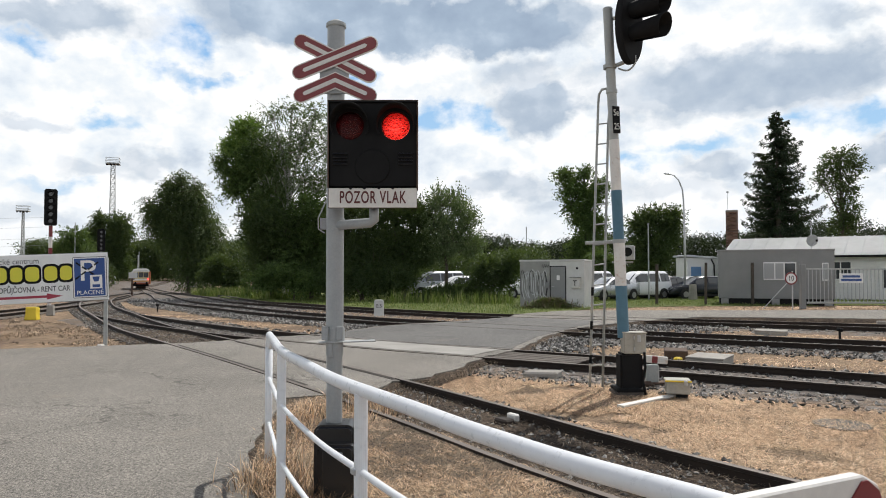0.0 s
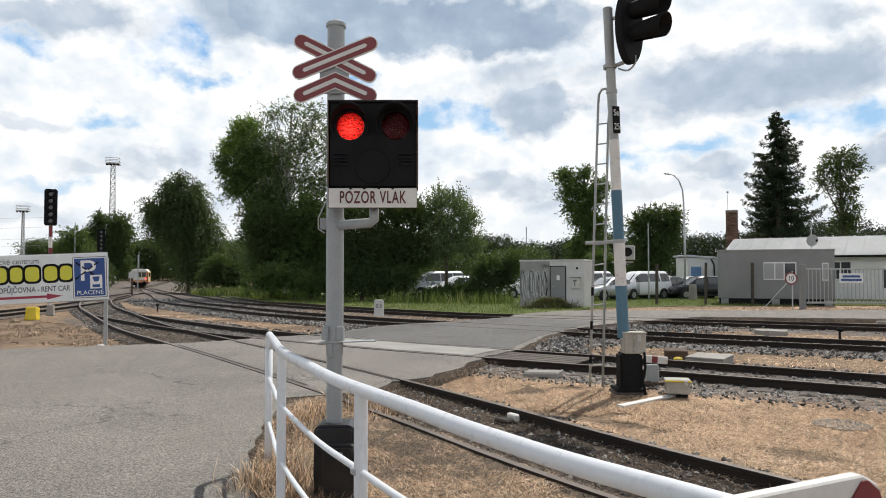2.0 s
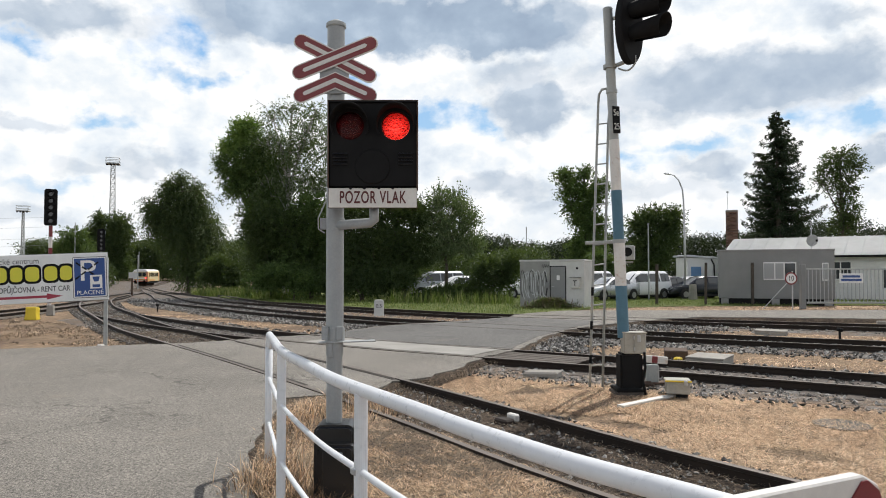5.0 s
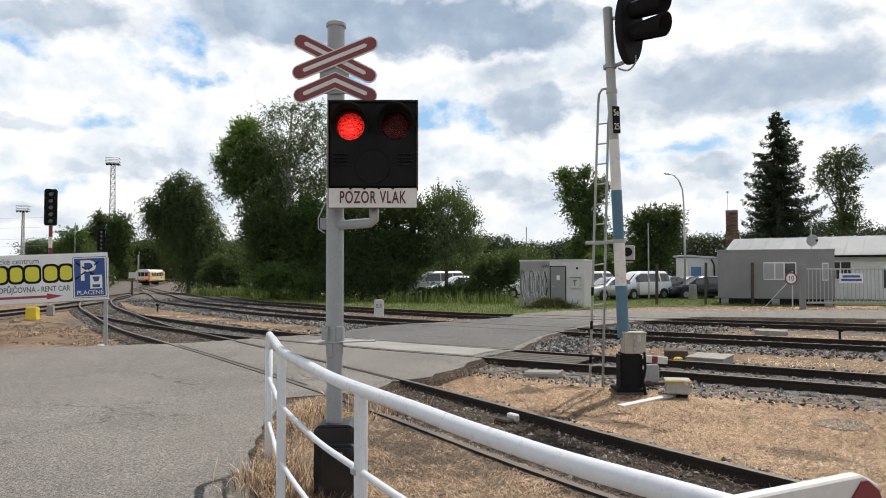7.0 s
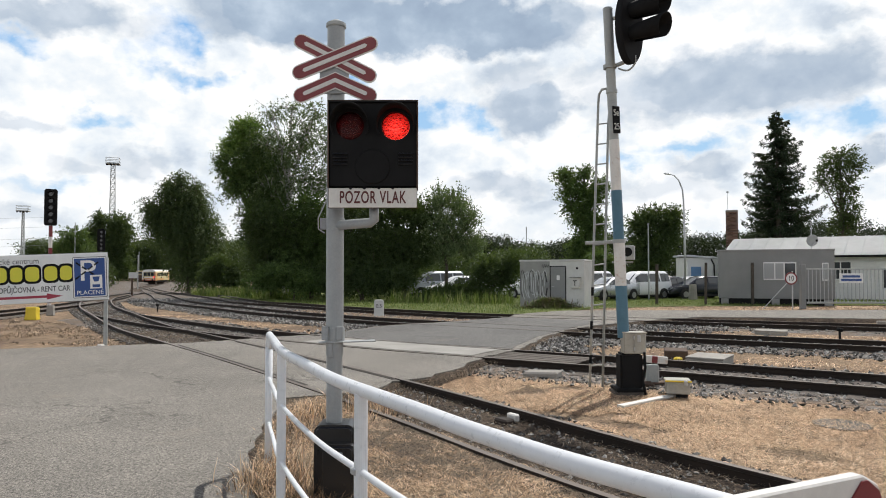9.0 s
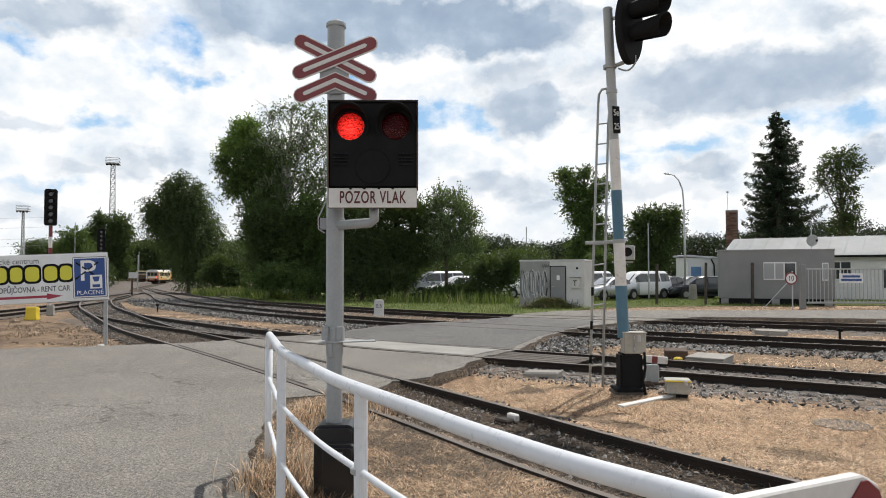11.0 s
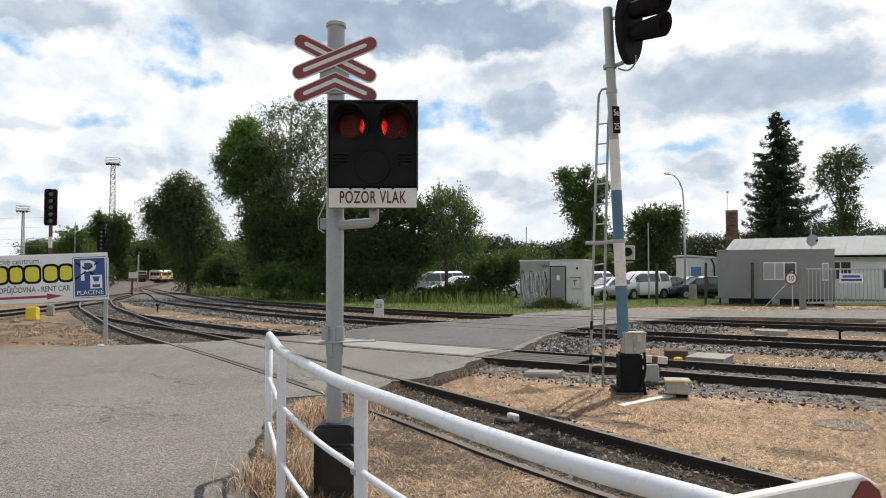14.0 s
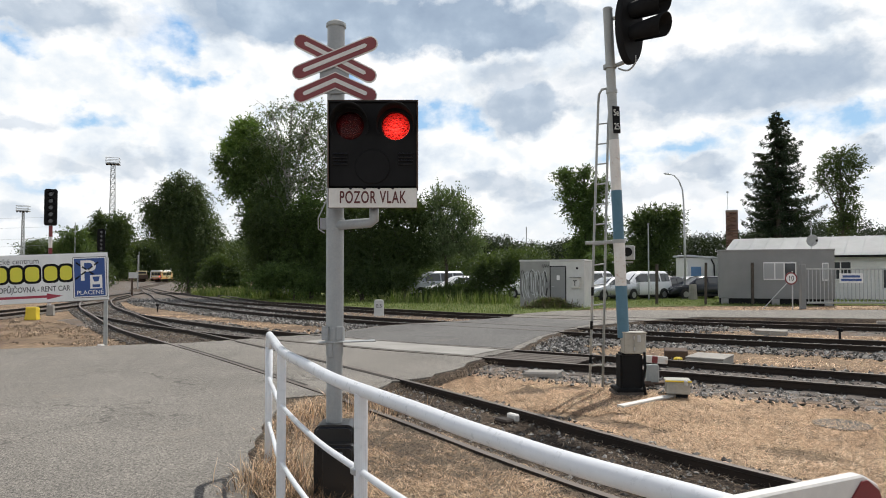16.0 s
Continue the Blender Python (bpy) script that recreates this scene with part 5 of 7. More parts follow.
def hoarding():
    t = thing("hoarding", pose(-8.3, 17.2, 0, 0, 0, 16), "white advertising hoarding with yellow print and parking sign", "hoarding")
    tilt = pose(0, 0, 0, 0, -2.6, 0)
    board = part("board", box(4.3, 0.03, 1.15, pose(-2.15 + 0.05, 0, 0), 0.004), M["ad_white"], t, at=pose(0, -0.06, 1.0, 0, -2.6, 0))
    part("board_frame", box(4.32, 0.02, 1.17, pose(-2.1, 0.022, -0.01), 0.004), M["steel"], board)
    for x in (-0.02, -4.1):
        part("post", box(0.09, 0.07, 2.2 if x > -1 else 2.0, pose(x, 0.0, -0.17), 0.008), M["mast_grey"], t)
    y = -0.018
    letters("lettering", "stické centrum", 0.19, M["ad_grey"], board, pose(-1.95, y, 1.0), 0.001, 0.88)
    letters("lettering", "TOPŮJČOVNA - RENT CAR", 0.178, M["ad_grey"], board, pose(-1.6, y, 0.315), 0.001, 0.75, 0.003)
    # the trade name as plain yellow shapes with dark outlines
    for x, w in ((-2.64, 0.3), (-2.28, 0.3), (-1.94, 0.28), (-1.6, 0.32), (-1.2, 0.3), (-0.87, 0.28)):
        lg = part("print_outline", plate(rounded(w + 0.07, 0.46, 0.12), 0.003), M["black_paint"], board, "dark outline of a plain printed shape", pose(x, y + 0.002, 0.69))
        part("print_shape", plate(rounded(w - 0.02, 0.35, 0.1), 0.003), M["ad_yellow"], lg, "plain yellow printed shape", pose(0, -0.0032, 0))
    part("arrow", plate([(-3.4, 0.09), (-1.48, 0.09), (-1.48, 0.045), (-1.13, 0.12), (-1.48, 0.195), (-1.48, 0.15), (-3.4, 0.15)], 0.003), M["ad_red"], board, "crimson arrow", pose(0.18, y + 0.002, 0.02))
    s = part("parking_sign", plate([(-0.36, -0.5), (0.36, -0.5), (0.38, -0.48), (0.38, 0.48), (0.36, 0.5), (-0.36, 0.5), (-0.38, 0.48), (-0.38, -0.48)], 0.012, bevel=0.003), M["ad_grey"], board, "blue parking sign with crossed tape", pose(-0.345, y - 0.002, 0.56))
    part("white_edge", box(0.73, 0.003, 0.97, None, 0.001), M["ad_white"], s, at=pose(0, -0.0145, -0.485))
    part("blue_field", box(0.68, 0.003, 0.92, None, 0.001), M["sign_blue"], s, at=pose(0, -0.018, -0.46))
    letters("letter", "P", 0.72, M["ad_white"], s, pose(-0.05, -0.0205, 0.14), 0.0012, 1.1)
    letters("lettering", "PLACENÉ", 0.145, M["ad_white"], s, pose(0, -0.0205, -0.375), 0.0012, 1.0)
    pk = part("meter_panel", box(0.27, 0.003, 0.33, None, 0.001), M["ad_white"], s, "white panel with a parking meter picture", pose(0.14, -0.024, -0.28))
    part("meter_picture", plate([(-0.08, 0.29), (0.08, 0.29), (0.05, 0.17), (-0.05, 0.17)], 0.003), M["sign_blue"], pk, at=pose(0, -0.0018, 0))
    part("unreadable_bar", box(0.17, 0.003, 0.07, pose(0, 0, 0.03)), M["sign_blue"], pk, at=pose(0, -0.0018, 0))
    for a in (38, -38):
        for k in (-1.4, -0.5, 0.5, 1.4):
            part("tape", box(0.13, 0.002, 0.035, None), M["black_paint"], s, "black tape", pose(-0.05 + k * 0.19 * math.cos(radians(a)), -0.0235, 0.15 + k * 0.19 * math.sin(radians(a)), 0, -a, 0))


hoarding()


def block_thing(name, label, m, mat, w, h):
    t = thing(name, m, label, "block")
    part("body", plate([(-w / 2, 0), (w / 2, 0), (w / 2 * 0.86, h * 0.45), (w / 2 * 0.9, h), (-w / 2 * 0.75, h), (-w / 2 * 0.75, h * 0.5)], w * 0.8, bevel=0.02), M[mat], t)
    part("top", box(w * 0.8, w * 0.7, 0.03, pose(0, -w * 0.4, h), 0.008), M[mat], t)


block_thing("yellow_block", "bright yellow point motor cover beside the track", pose(-15.6, 26.6, -0.15, 0, 0, 10), "yellow", 0.46, 0.46)
block_thing("concrete_block", "small pale concrete block beside the track", pose(-16.4, 29.2, -0.15, 0, 0, 10), "concrete", 0.3, 0.4)
for q in range(2):
    simple_block("white_stone", "small white stone by the hoarding post", "stone", pose(-8.36 + 0.1 * q, 17.0 - 0.08 * q, -0.15, 0, 0, 30 * q), 0.12, 0.09, 0.07, "mast_white", 0.03)


# ---- colour light signals of the yard ----
def light_signal(m, pole_h, label, banded):
    t = thing("light_signal", m, label, "railway signal")
    if banded:
        n = 8
        for i in range(n):
            part("pole_band", cyl(0.075, pole_h / n, pose(0, 0, pole_h * i / n), seg=14), M["red_sign"] if i % 2 else M["mast_white"], t, "red band" if i % 2 else "white band")
    else:
        part("pole", cyl(0.07, pole_h, None, seg=14), M["mast_grey"], t)
    head = part("head", plate([(-0.25, 0.06), (-0.19, 0), (0.19, 0), (0.25, 0.06), (0.25, 1.5), (0.19, 1.58), (-0.19, 1.58), (-0.25, 1.5)], 0.1, bevel=0.01), M["black_paint"], t, "black five-lamp signal head", pose(0, -0.08, pole_h))
    for i in range(5):
        hood = bmesh.new()
        rows = []
        for j in range(13):
            a = math.pi * j / 12
            rows.append([hood.verts.new((r * math.cos(a), yy, r * math.sin(a))) for r, yy in ((0.11, 0), (0.11, -0.25), (0.1, -0.25), (0.1, 0))])
        for ra, rb in zip(rows, rows[1:]):
            for q in range(3):
                hood.faces.new((ra[q], ra[q + 1], rb[q + 1], rb[q]))
        hood = part("hood", hood, M["black_paint"], head, at=pose(0.0, -0.1, 0.2 + i * 0.29))
        part("lens", cyl(0.085, 0.02, pose(0, -0.005, 0, 90), seg=16), M["glass"], hood)


light_signal(pose(-16.95, 30, -0.16, 0, 0, 25), 3.82, "black five-lamp signal on a red and white pole", True)
light_signal(pose(-24.1, 49, -0.5, 0, 0, 25), 3.6, "distant black five-lamp signal on a grey pole", False)


# ---- relay hut ----
def relay_hut():
    t = thing("relay_hut", pose(4.0, 36.2, -0.15, 0, 0, -27.5), "grey and white plastered relay hut sprayed with graffiti", "relay hut")
    L, D, H = 3.42, 1.7, 2.36
    part("grey_wall", box(1.62, D, H, pose(0.81, D / 2, 0), 0.02), M["hut_grey"], t, "grey plaster wall")
    part("white_wall", box(L - 1.62, D, H - 0.01, pose(1.62 + (L - 1.62) / 2, D / 2, 0), 0.02), M["hut_white"], t, "pale plaster wall")
    part("roof", box(L + 0.1, D + 0.1, 0.09, pose(L / 2, D / 2, H - 0.01), 0.04, seg=3), M["hut_white"], t, "flat pale roof slab")
    d = part("door", box(0.76, 0.05, 1.98, None, 0.01), M["cabin"], t, "grey steel door", pose(2.06, -0.015, 0.1))
    part("door_frame", box(0.86, 0.03, 2.05, pose(0, 0.02, -0.03), 0.006), M["black_paint"], d)
    part("handle", box(0.12, 0.05, 0.03, pose(-0.25, -0.05, 0.95), 0.006), M["steel"], d)
    part("notice", box(0.16, 0.006, 0.24, pose(0.02, -0.028, 1.3)), M["ad_white"], d, "white notice")
    part("meter_box", box(0.2, 0.1, 0.28, pose(1.5, -0.05, 1.0), 0.01), M["cabin"], t)
    part("vent", cyl(0.06, 0.03, pose(3.05, 0.0, 2.0, 90), seg=14), M["black_paint"], t)
    p = part("telephone_box", box(0.42, 0.22, 0.5, None, 0.02), M["hut_white"], t, "white telephone box with black letter", pose(3.0, -0.12, 1.02))
    letters("letter", "T", 0.4, M["black_paint"], p, pose(0.0, -0.116, 0.22), 0.003)
    part("box_hood", box(0.52, 0.32, 0.04, pose(0, -0.02, 0.5), 0.01), M["cabin"], p)
    rg = random.Random(5)
    for i in range(11):  # loops and strokes of spray paint
        x = 0.15 + 0.12 * i
        z = 0.55 + 0.25 * rg.random()
        pts = []
        for k in range(12):
            a = 2 * math.pi * k / 11 * rg.uniform(0.75, 0.95)
            pts.append((x + 0.13 * math.cos(a), -0.012, z + 0.5 + 0.6 * math.sin(a) * (1 + 0.2 * rg.random())))
        part("graffiti_stroke", tube(pts, 0.016, 5), M["spray_white"] if i % 4 else M["spray_black"], t, "sprayed graffiti stroke")
    for i in range(4):
        part("graffiti_stroke", tube([(1.2 + 0.1 * i, -0.012, 2.05), (1.24 + 0.1 * i, -0.012, 2.2), (1.29 + 0.1 * i, -0.012, 2.04)], 0.014, 5), M["spray_black"], t, "black sprayed scrawl")
    part("graffiti_stroke", tube([(1.42, -0.012, 0.6), (1.5, -0.012, 1.1), (1.44, -0.012, 1.5), (1.36, -0.012, 1.85)], 0.035, 6), M["spray_black"], t, "black sprayed scrawl")


relay_hut()


# ---- office cabin, fence and gate ----
def window_unit(parent, m, w, h, panes, inner="curtain"):
    fr = part("window", box(w, 0.06, h, None, 0.008), M["frame_white"], parent, "white framed window", m)
    pw = w / panes
    for i in range(panes):
        part("pane", box(pw - 0.07, 0.02, h - 0.12, pose(-w / 2 + pw * (i + 0.5), -0.026, 0.06), 0.002), M[inner], fr)
    part("sill", box(w + 0.08, 0.12, 0.03, pose(0, -0.05, -0.03), 0.004), M["steel"], fr)
    return fr


def cabin():
    t = thing("office_cabin", pose(15.45, 39.0, 0, 0, 0, -20.4), "flat grey portable office cabin with white windows", "cabin")
    L, D, H = 5.75, 2.5, 2.66
    part("wall", box(L, D, H, pose(L / 2, D / 2, 0.2), 0.03, seg=2), M["cabin"], t)
    part("roof_edge", box(L + 0.06, D + 0.06, 0.1, pose(L / 2, D / 2, 2.8), 0.01), M["cabin"], t)
    part("plinth", box(L - 0.1, D - 0.1, 0.4, pose(L / 2, D / 2, -0.17)), M["black_paint"], t, "dark plinth under the cabin")
    for x in (0.3, L / 2, L - 0.3):
        part("footing", box(0.4, D - 0.04, 0.36, pose(x, D / 2, -0.17), 0.02), M["hut_grey"], t)
    part("window", *[box(1.62, 0.06, 0.98, None, 0.008)], M["frame_white"], t, "white framed window", pose(3.1, -0.02, 1.22))
    for x, w, mat in ((2.57, 0.5, "curtain"), (3.08, 0.4, "curtain"), (3.6, 0.5, "glass")):
        part("pane", box(w, 0.03, 0.84, None, 0.003), M[mat], t, at=pose(x, -0.045, 1.29))
    part("shutter", box(0.2, 0.08, 1.05, None, 0.008), M["cabin"], t, at=pose(4.02, -0.03, 1.2))
    window_unit(t, pose(5.3, -0.02, 1.2), 0.3, 0.95, 1)
    for i in range(1, 6):
        part("seam", box(0.012, 0.012, H - 0.1, pose(i * L / 6, -0.002, 0.26)), M["cabin"], t)


cabin()


def dish():
    t = thing("satellite_dish", pose(20.2, 38.0, 2.9, 0, 0, 0), "round grey satellite dish on the cabin roof", "satellite dish")
    part("reflector", cyl(0.12, 0.08, pose(0, 0, 0, 90, 0, 0), 0.31, 28, bm=cyl(0.32, 0.02, pose(0, -0.07, 0, 90, 0, 0), 0.31, 28)), M["mast_grey"], t, "shallow round reflector", pose(0, 0.08, 0.5, 12, 0, 0))
    part("pole", cyl(0.025, 0.95, pose(0, 0.12, -0.05), seg=10), M["steel"], t)
    part("arm", tube([(0, 0.0, 0.2), (0, -0.4, 0.35), (0, -0.45, 0.42)], 0.015, 6), M["steel"], t)
    part("feed", box(0.08, 0.1, 0.12, pose(0, -0.45, 0.4), 0.01), M["black_paint"], t)
    part("mast", cyl(0.018, 1.3, pose(0.02, 0.14, 0.3), seg=8), M["steel"], t)


dish()


def fence_posts():
    for x, h in ((11.6, 2.2), (14.25, 2.3), (16.8, 2.3)):
        t = thing("fence_post", pose(x, 37.8, -0.17, 1, 0.8 * (x - 14), 5 * x), "weathered dark fence post without wire", "fence post", "old fence posts")
        part("shaft", box(0.14, 0.14, h, None, 0.015), M["wood_post"], t)
        part("top", box(0.15, 0.15, 0.04, pose(0, 0, h), 0.015), M["wood_post"], t)


fence_posts()


def gate():
    t = thing("sliding_gate", pose(17.55, 34, -0.15), "grey steel sliding gate with upright bars", "gate")
    part("gate_post", box(0.24, 0.24, 2.2, None, 0.015), M["cabin"], t)
    fr = part("gate_frame", box(6.6, 0.05, 0.09, pose(3.4, -0.2, 0.28), 0.006, box(6.6, 0.05, 0.07, pose(3.4, -0.2, 1.92), 0.006)), M["mast_grey"], t)
    for i in range(34):
        part("bar", box(0.03, 0.03, 1.62, None), M["mast_grey"], fr, at=pose(0.2 + i * 0.19, -0.2, 0.33))
    s = part("gate_sign", box(1.15, 0.012, 0.46, None, 0.003), M["ad_white"], fr, "white gate sign with blue bars", pose(2.25, -0.245, 1.28))
    for z, w in ((0.26, 0.85), (0.09, 1.0)):
        part("unreadable_bar", box(w, 0.004, 0.11, pose(0, 0, z)), M["sign_blue"], s, at=pose(0, -0.007, 0))


gate()


def speed_sign():
    t = thing("speed_sign", pose(16.75, 33.5, -0.15), "round white speed limit sign with red rim", "road sign")
    part("stay", tube([(-1.3, 0.2, 0.0), (-0.1, 0.05, 1.35), (0.0, 0.04, 1.5)], 0.02, 8), M["steel"], t)
    part("pole", cyl(0.028, 1.85, pose(0.08, 0.04, 0), seg=10), M["steel"], t)
    d = part("disc", cyl(0.3, 0.012, pose(0, 0, 0, 90), seg=32), M["red_sign"], t, "red rimmed disc", pose(0, 0, 1.5))
    part("white_field", cyl(0.235, 0.004, pose(0, -0.012, 0, 90), seg=32), M["ad_white"], d)
    letters("figures", "10", 0.34, M["black_paint"], d, pose(0, -0.018, 0), 0.001, 0.85)


speed_sign()


# ---- low building behind the cabin ----
def low_building():
    t = thing("low_building", pose(22.2, 52, 0, 0, 0, -35), "long low white building with a pale sheet roof", "building")
    L = 26.0
    part("wall", box(L, 7.4, 3.0, pose(L / 2, 0, -0.17), 0.0), M["wall_white"], t)
    part("gable", plate([(-3.7, 2.83), (3.7, 2.83), (0, 4.0)], 0.2, pose(0.2, 0, 0, 0, 0, 90)), M["wall_white"], t)
    for side in (-1, 1):
        r = bmesh.new()
        v = [r.verts.new(p) for p in ((-0.4, side * 4.25, 2.72), (L, side * 4.25, 2.72), (L, 0, 4.12), (-0.4, 0, 4.12))]
        f = r.faces.new(v)
        bmesh.ops.solidify(r, geom=[f], thickness=0.1)
        roof = part("roof", r, M["roof_sheet"], t, "pale grey sheet roof")
        if side < 0:
            for i in range(26):
                part("roof_seam", tube([(0.1 + i, -4.26, 2.75), (0.1 + i, -0.02, 4.15)], 0.03, 5), M["roof_sheet"], roof)
    part("gutter", box(L + 0.4, 0.14, 0.14, pose(L / 2 - 0.2, -4.28, 2.6), 0.03), M["black_paint"], t, "dark gutter")
    for x, w in ((6.6, 1.8), (10.4, 0.0), (12.5, 1.8), (16, 1.8)):
        if w:
            window_unit(t, pose(x, -3.72, 1.15), w, 1.2, 3, "glass")
    d = part("door", box(1.1, 0.08, 2.15, None, 0.01), M["frame_white"], t, "white door", pose(9.6, -3.72, -0.1))
    part("door_glass", box(0.7, 0.03, 1.2, pose(0, -0.035, 0.75), 0.004), M["glass"], d)


low_building()


def annex():
    t = thing("annex_shed", pose(18.4, 52.3, 0), "small white shed with a blue door", "shed")
    part("wall", box(2.4, 2.6, 2.9, pose(1.2, 1.3, -0.17)), M["wall_white"], t)
    part("roof", box(2.8, 3.0, 0.14, pose(1.2, 1.3, 2.7, 0, 4, 0), 0.02), M["roof_sheet"], t)
    part("door", box(0.75, 0.06, 1.0, None, 0.008), M["pale_blue"], t, "pale blue hatch", pose(0.62, -0.02, 1.05))
    part("drainpipe", tube([(1.75, -0.08, 2.6), (1.95, -0.1, 2.2), (1.98, -0.08, -0.1)], 0.05, 8), M["black_paint"], t)


annex()


def chimney():
    t = thing("chimney", pose(23.3, 56, -0.16, 0, 0, -20), "tall square brick chimney with a thin aerial", "chimney")
    part("shaft", box(0.78, 0.78, 6.7, None, 0.01), M["mortar"], t)
    b = bmesh.new()
    for i in range(62):
        for a in range(4):
            for j in range(3):
                q = pose(0, 0, 0, 0, 0, 90 * a) @ Matrix.Translation((-0.26 + 0.26 * j + (0.065 if i % 2 else -0.065), -0.4, 0.02 + i * 0.107))
                box(0.245, 0.06, 0.095, q, 0.0, b)
    tagged(part("brickwork", b, M["brickwork"], t, "weathered red brown brickwork"), kind="stuff")
    b = box(0.9, 0.9, 0.12, pose(0, 0, 6.66), 0.02)
    part("cap", b, M["concrete"], t)
    part("aerial", cyl(0.02, 1.6, pose(-0.3, 0, 6.7), seg=6, bm=cyl(0.1, 0.12, pose(-0.3, 0, 8.2), seg=10)), M["steel"], t)


chimney()


# ---- poles ----
def street_lamp():
    t = thing("street_lamp", pose(16.0, 46, -0.15), "tall grey street lamp with a curved arm", "street lamp")
    part("foot", cyl(0.22, 1.0, None, 0.2, 14), M["mast_grey"], t)
    part("pole", tube([(0, 0, 0.9), (0, 0, 4), (-0.05, 0, 6.6), (-0.12, 0, 7.3), (-0.35, 0, 7.9), (-0.65, 0, 8.2), (-0.95, 0, 8.3)], 0.07, 10, taper=0.03), M["steel"], t, smooth=True)
    part("lantern", box(0.45, 0.2, 0.09, pose(-1.1, 0, 8.27, 0, 8, 0), 0.03), M["steel"], t)


street_lamp()


def thin_pole(x, y, h, r, label):
    t = thing("pole", pose(x, y, ground_z(x, y) - 0.16), label, "pole")
    part("shaft", cyl(r, h, None, r * 0.7, 10), M["mast_grey"], t)
    part("tip", cyl(r * 1.1, 0.08, pose(0, 0, h), r * 0.4, 10), M["mast_grey"], t)


thin_pole(13.3, 45, 4.9, 0.05, "thin pale pole in the car park")
thin_pole(9.0, 75, 6.6, 0.06, "thin pole beyond the trees")
thin_pole(-94.0, 215, 9.2, 0.14, "grey pole beside the far track")
thin_pole(-53.5, 122, 6.0, 0.1, "slim pole beside the yard track")
thin_pole(-62.5, 118, 11.4, 0.1, "tall grey pole in the yard")
thin_pole(-66.8, 128, 10.5, 0.12, "tall grey pole in the yard")


def lattice_tower(x, y, h, w, label):
    z0 = ground_z(x, y) - 0.15
    t = thing("lattice_tower", pose(x, y, z0, 0, 0, 20), label, "floodlight tower")
    for sx in (-1, 1):
        for sy in (-1, 1):
            part("leg", tube([(sx * w, sy * w, 0), (sx * w * 0.5, sy * w * 0.5, h)], 0.07, 5), M["mast_grey"], t)
    n = int(h / (w * 1.7))
    for i in range(n):
        za, zb = h * i / n, h * (i + 1) / n
        ka, kb = w * (1 - 0.5 * i / n), w * (1 - 0.5 * (i + 1) / n)
        b = bmesh.new()
        for (ax, ay), (bx, by) in (((-1, -1), (1, -1)), ((1, -1), (1, 1)), ((1, 1), (-1, 1)), ((-1, 1), (-1, -1))):
            tube([(ax * ka, ay * ka, za), (bx * kb, by * kb, zb)], 0.045, 4, b)
            tube([(bx * ka, by * ka, za), (ax * kb, ay * kb, zb)], 0.045, 4, b)
            tube([(ax * kb, ay * kb, zb), (bx * kb, by * kb, zb)], 0.04, 4, b)
        part("bracing", b, M["mast_grey"], t)
    pf = part("platform", box(3.2, 3.2, 0.2, pose(0, 0, h), 0.02), M["mast_grey"], t)
    for z in (0.7, 1.5):
        part("guard_rail", tube([(-1.55, -1.55, h + z), (1.55, -1.55, h + z), (1.55, 1.55, h + z), (-1.55, 1.55, h + z), (-1.55, -1.55, h + z)], 0.06, 5), M["mast_grey"], pf)
    for i in range(4):
        part("floodlight", box(0.4, 0.25, 0.35, pose(-1.2 + 0.8 * i, -1.7, h - 0.45), 0.03), M["black_paint"], pf)
    for sx in (-1.5, 1.5):
        part("upright", cyl(0.06, 1.5, pose(sx, -1.5, h + 0.1), seg=6), M["mast_grey"], pf)


lattice_tower(-83.4, 175, 30.2, 0.9, "tall lattice floodlight tower with a platform")
lattice_tower(-121, 200, 20.5, 0.5, "distant lattice floodlight tower with a platform")


def overhead_wires():
    t = thing("overhead_wires", Matrix(), "thin wires sagging across the yard", "wires")
    for z0, z1 in ((14.5, 11.5), (11.5, 9.8), (8.6, 7.8), (7.0, 6.5)):
        pts = [(-150 + 78 * k / 12, 150 - 2 * k, z0 + (z1 - z0) * k / 12 - 0.8 * math.sin(math.pi * k / 12)) for k in range(13)]
        part("wire", tube(pts, 0.018, 4), M["mast_grey"], t)


overhead_wires()


# ---- trees ----
def leaf_mesh(pos, size, droop, rg, along=None, wide=0.32):
    """Small pointed leaves at the places given, pointing roughly along the twigs."""
    n = len(pos)
    d = rg.normal(0, 1, (n, 3))
    d[:, 2] -= droop * 2.5
    if along is not None:
        d = d * 0.6 + along * 1.5
    d /= np.linalg.norm(d, axis=1)[:, None]
    u = np.cross(d, rg.normal(0, 1, (n, 3)))
    u /= np.linalg.norm(u, axis=1)[:, None] + 1e-9
    s = (size * rg.uniform(0.5, 1.3, n))[:, None]
    v = np.stack([pos, pos + d * s * 0.5 + u * s * wide, pos + d * s, pos + d * s * 0.5 - u * s * wide], 1)
    o = 4 * np.arange(n)
    return v.reshape(-1, 3), np.stack([o, o + 1, o + 2, o + 3], 1)


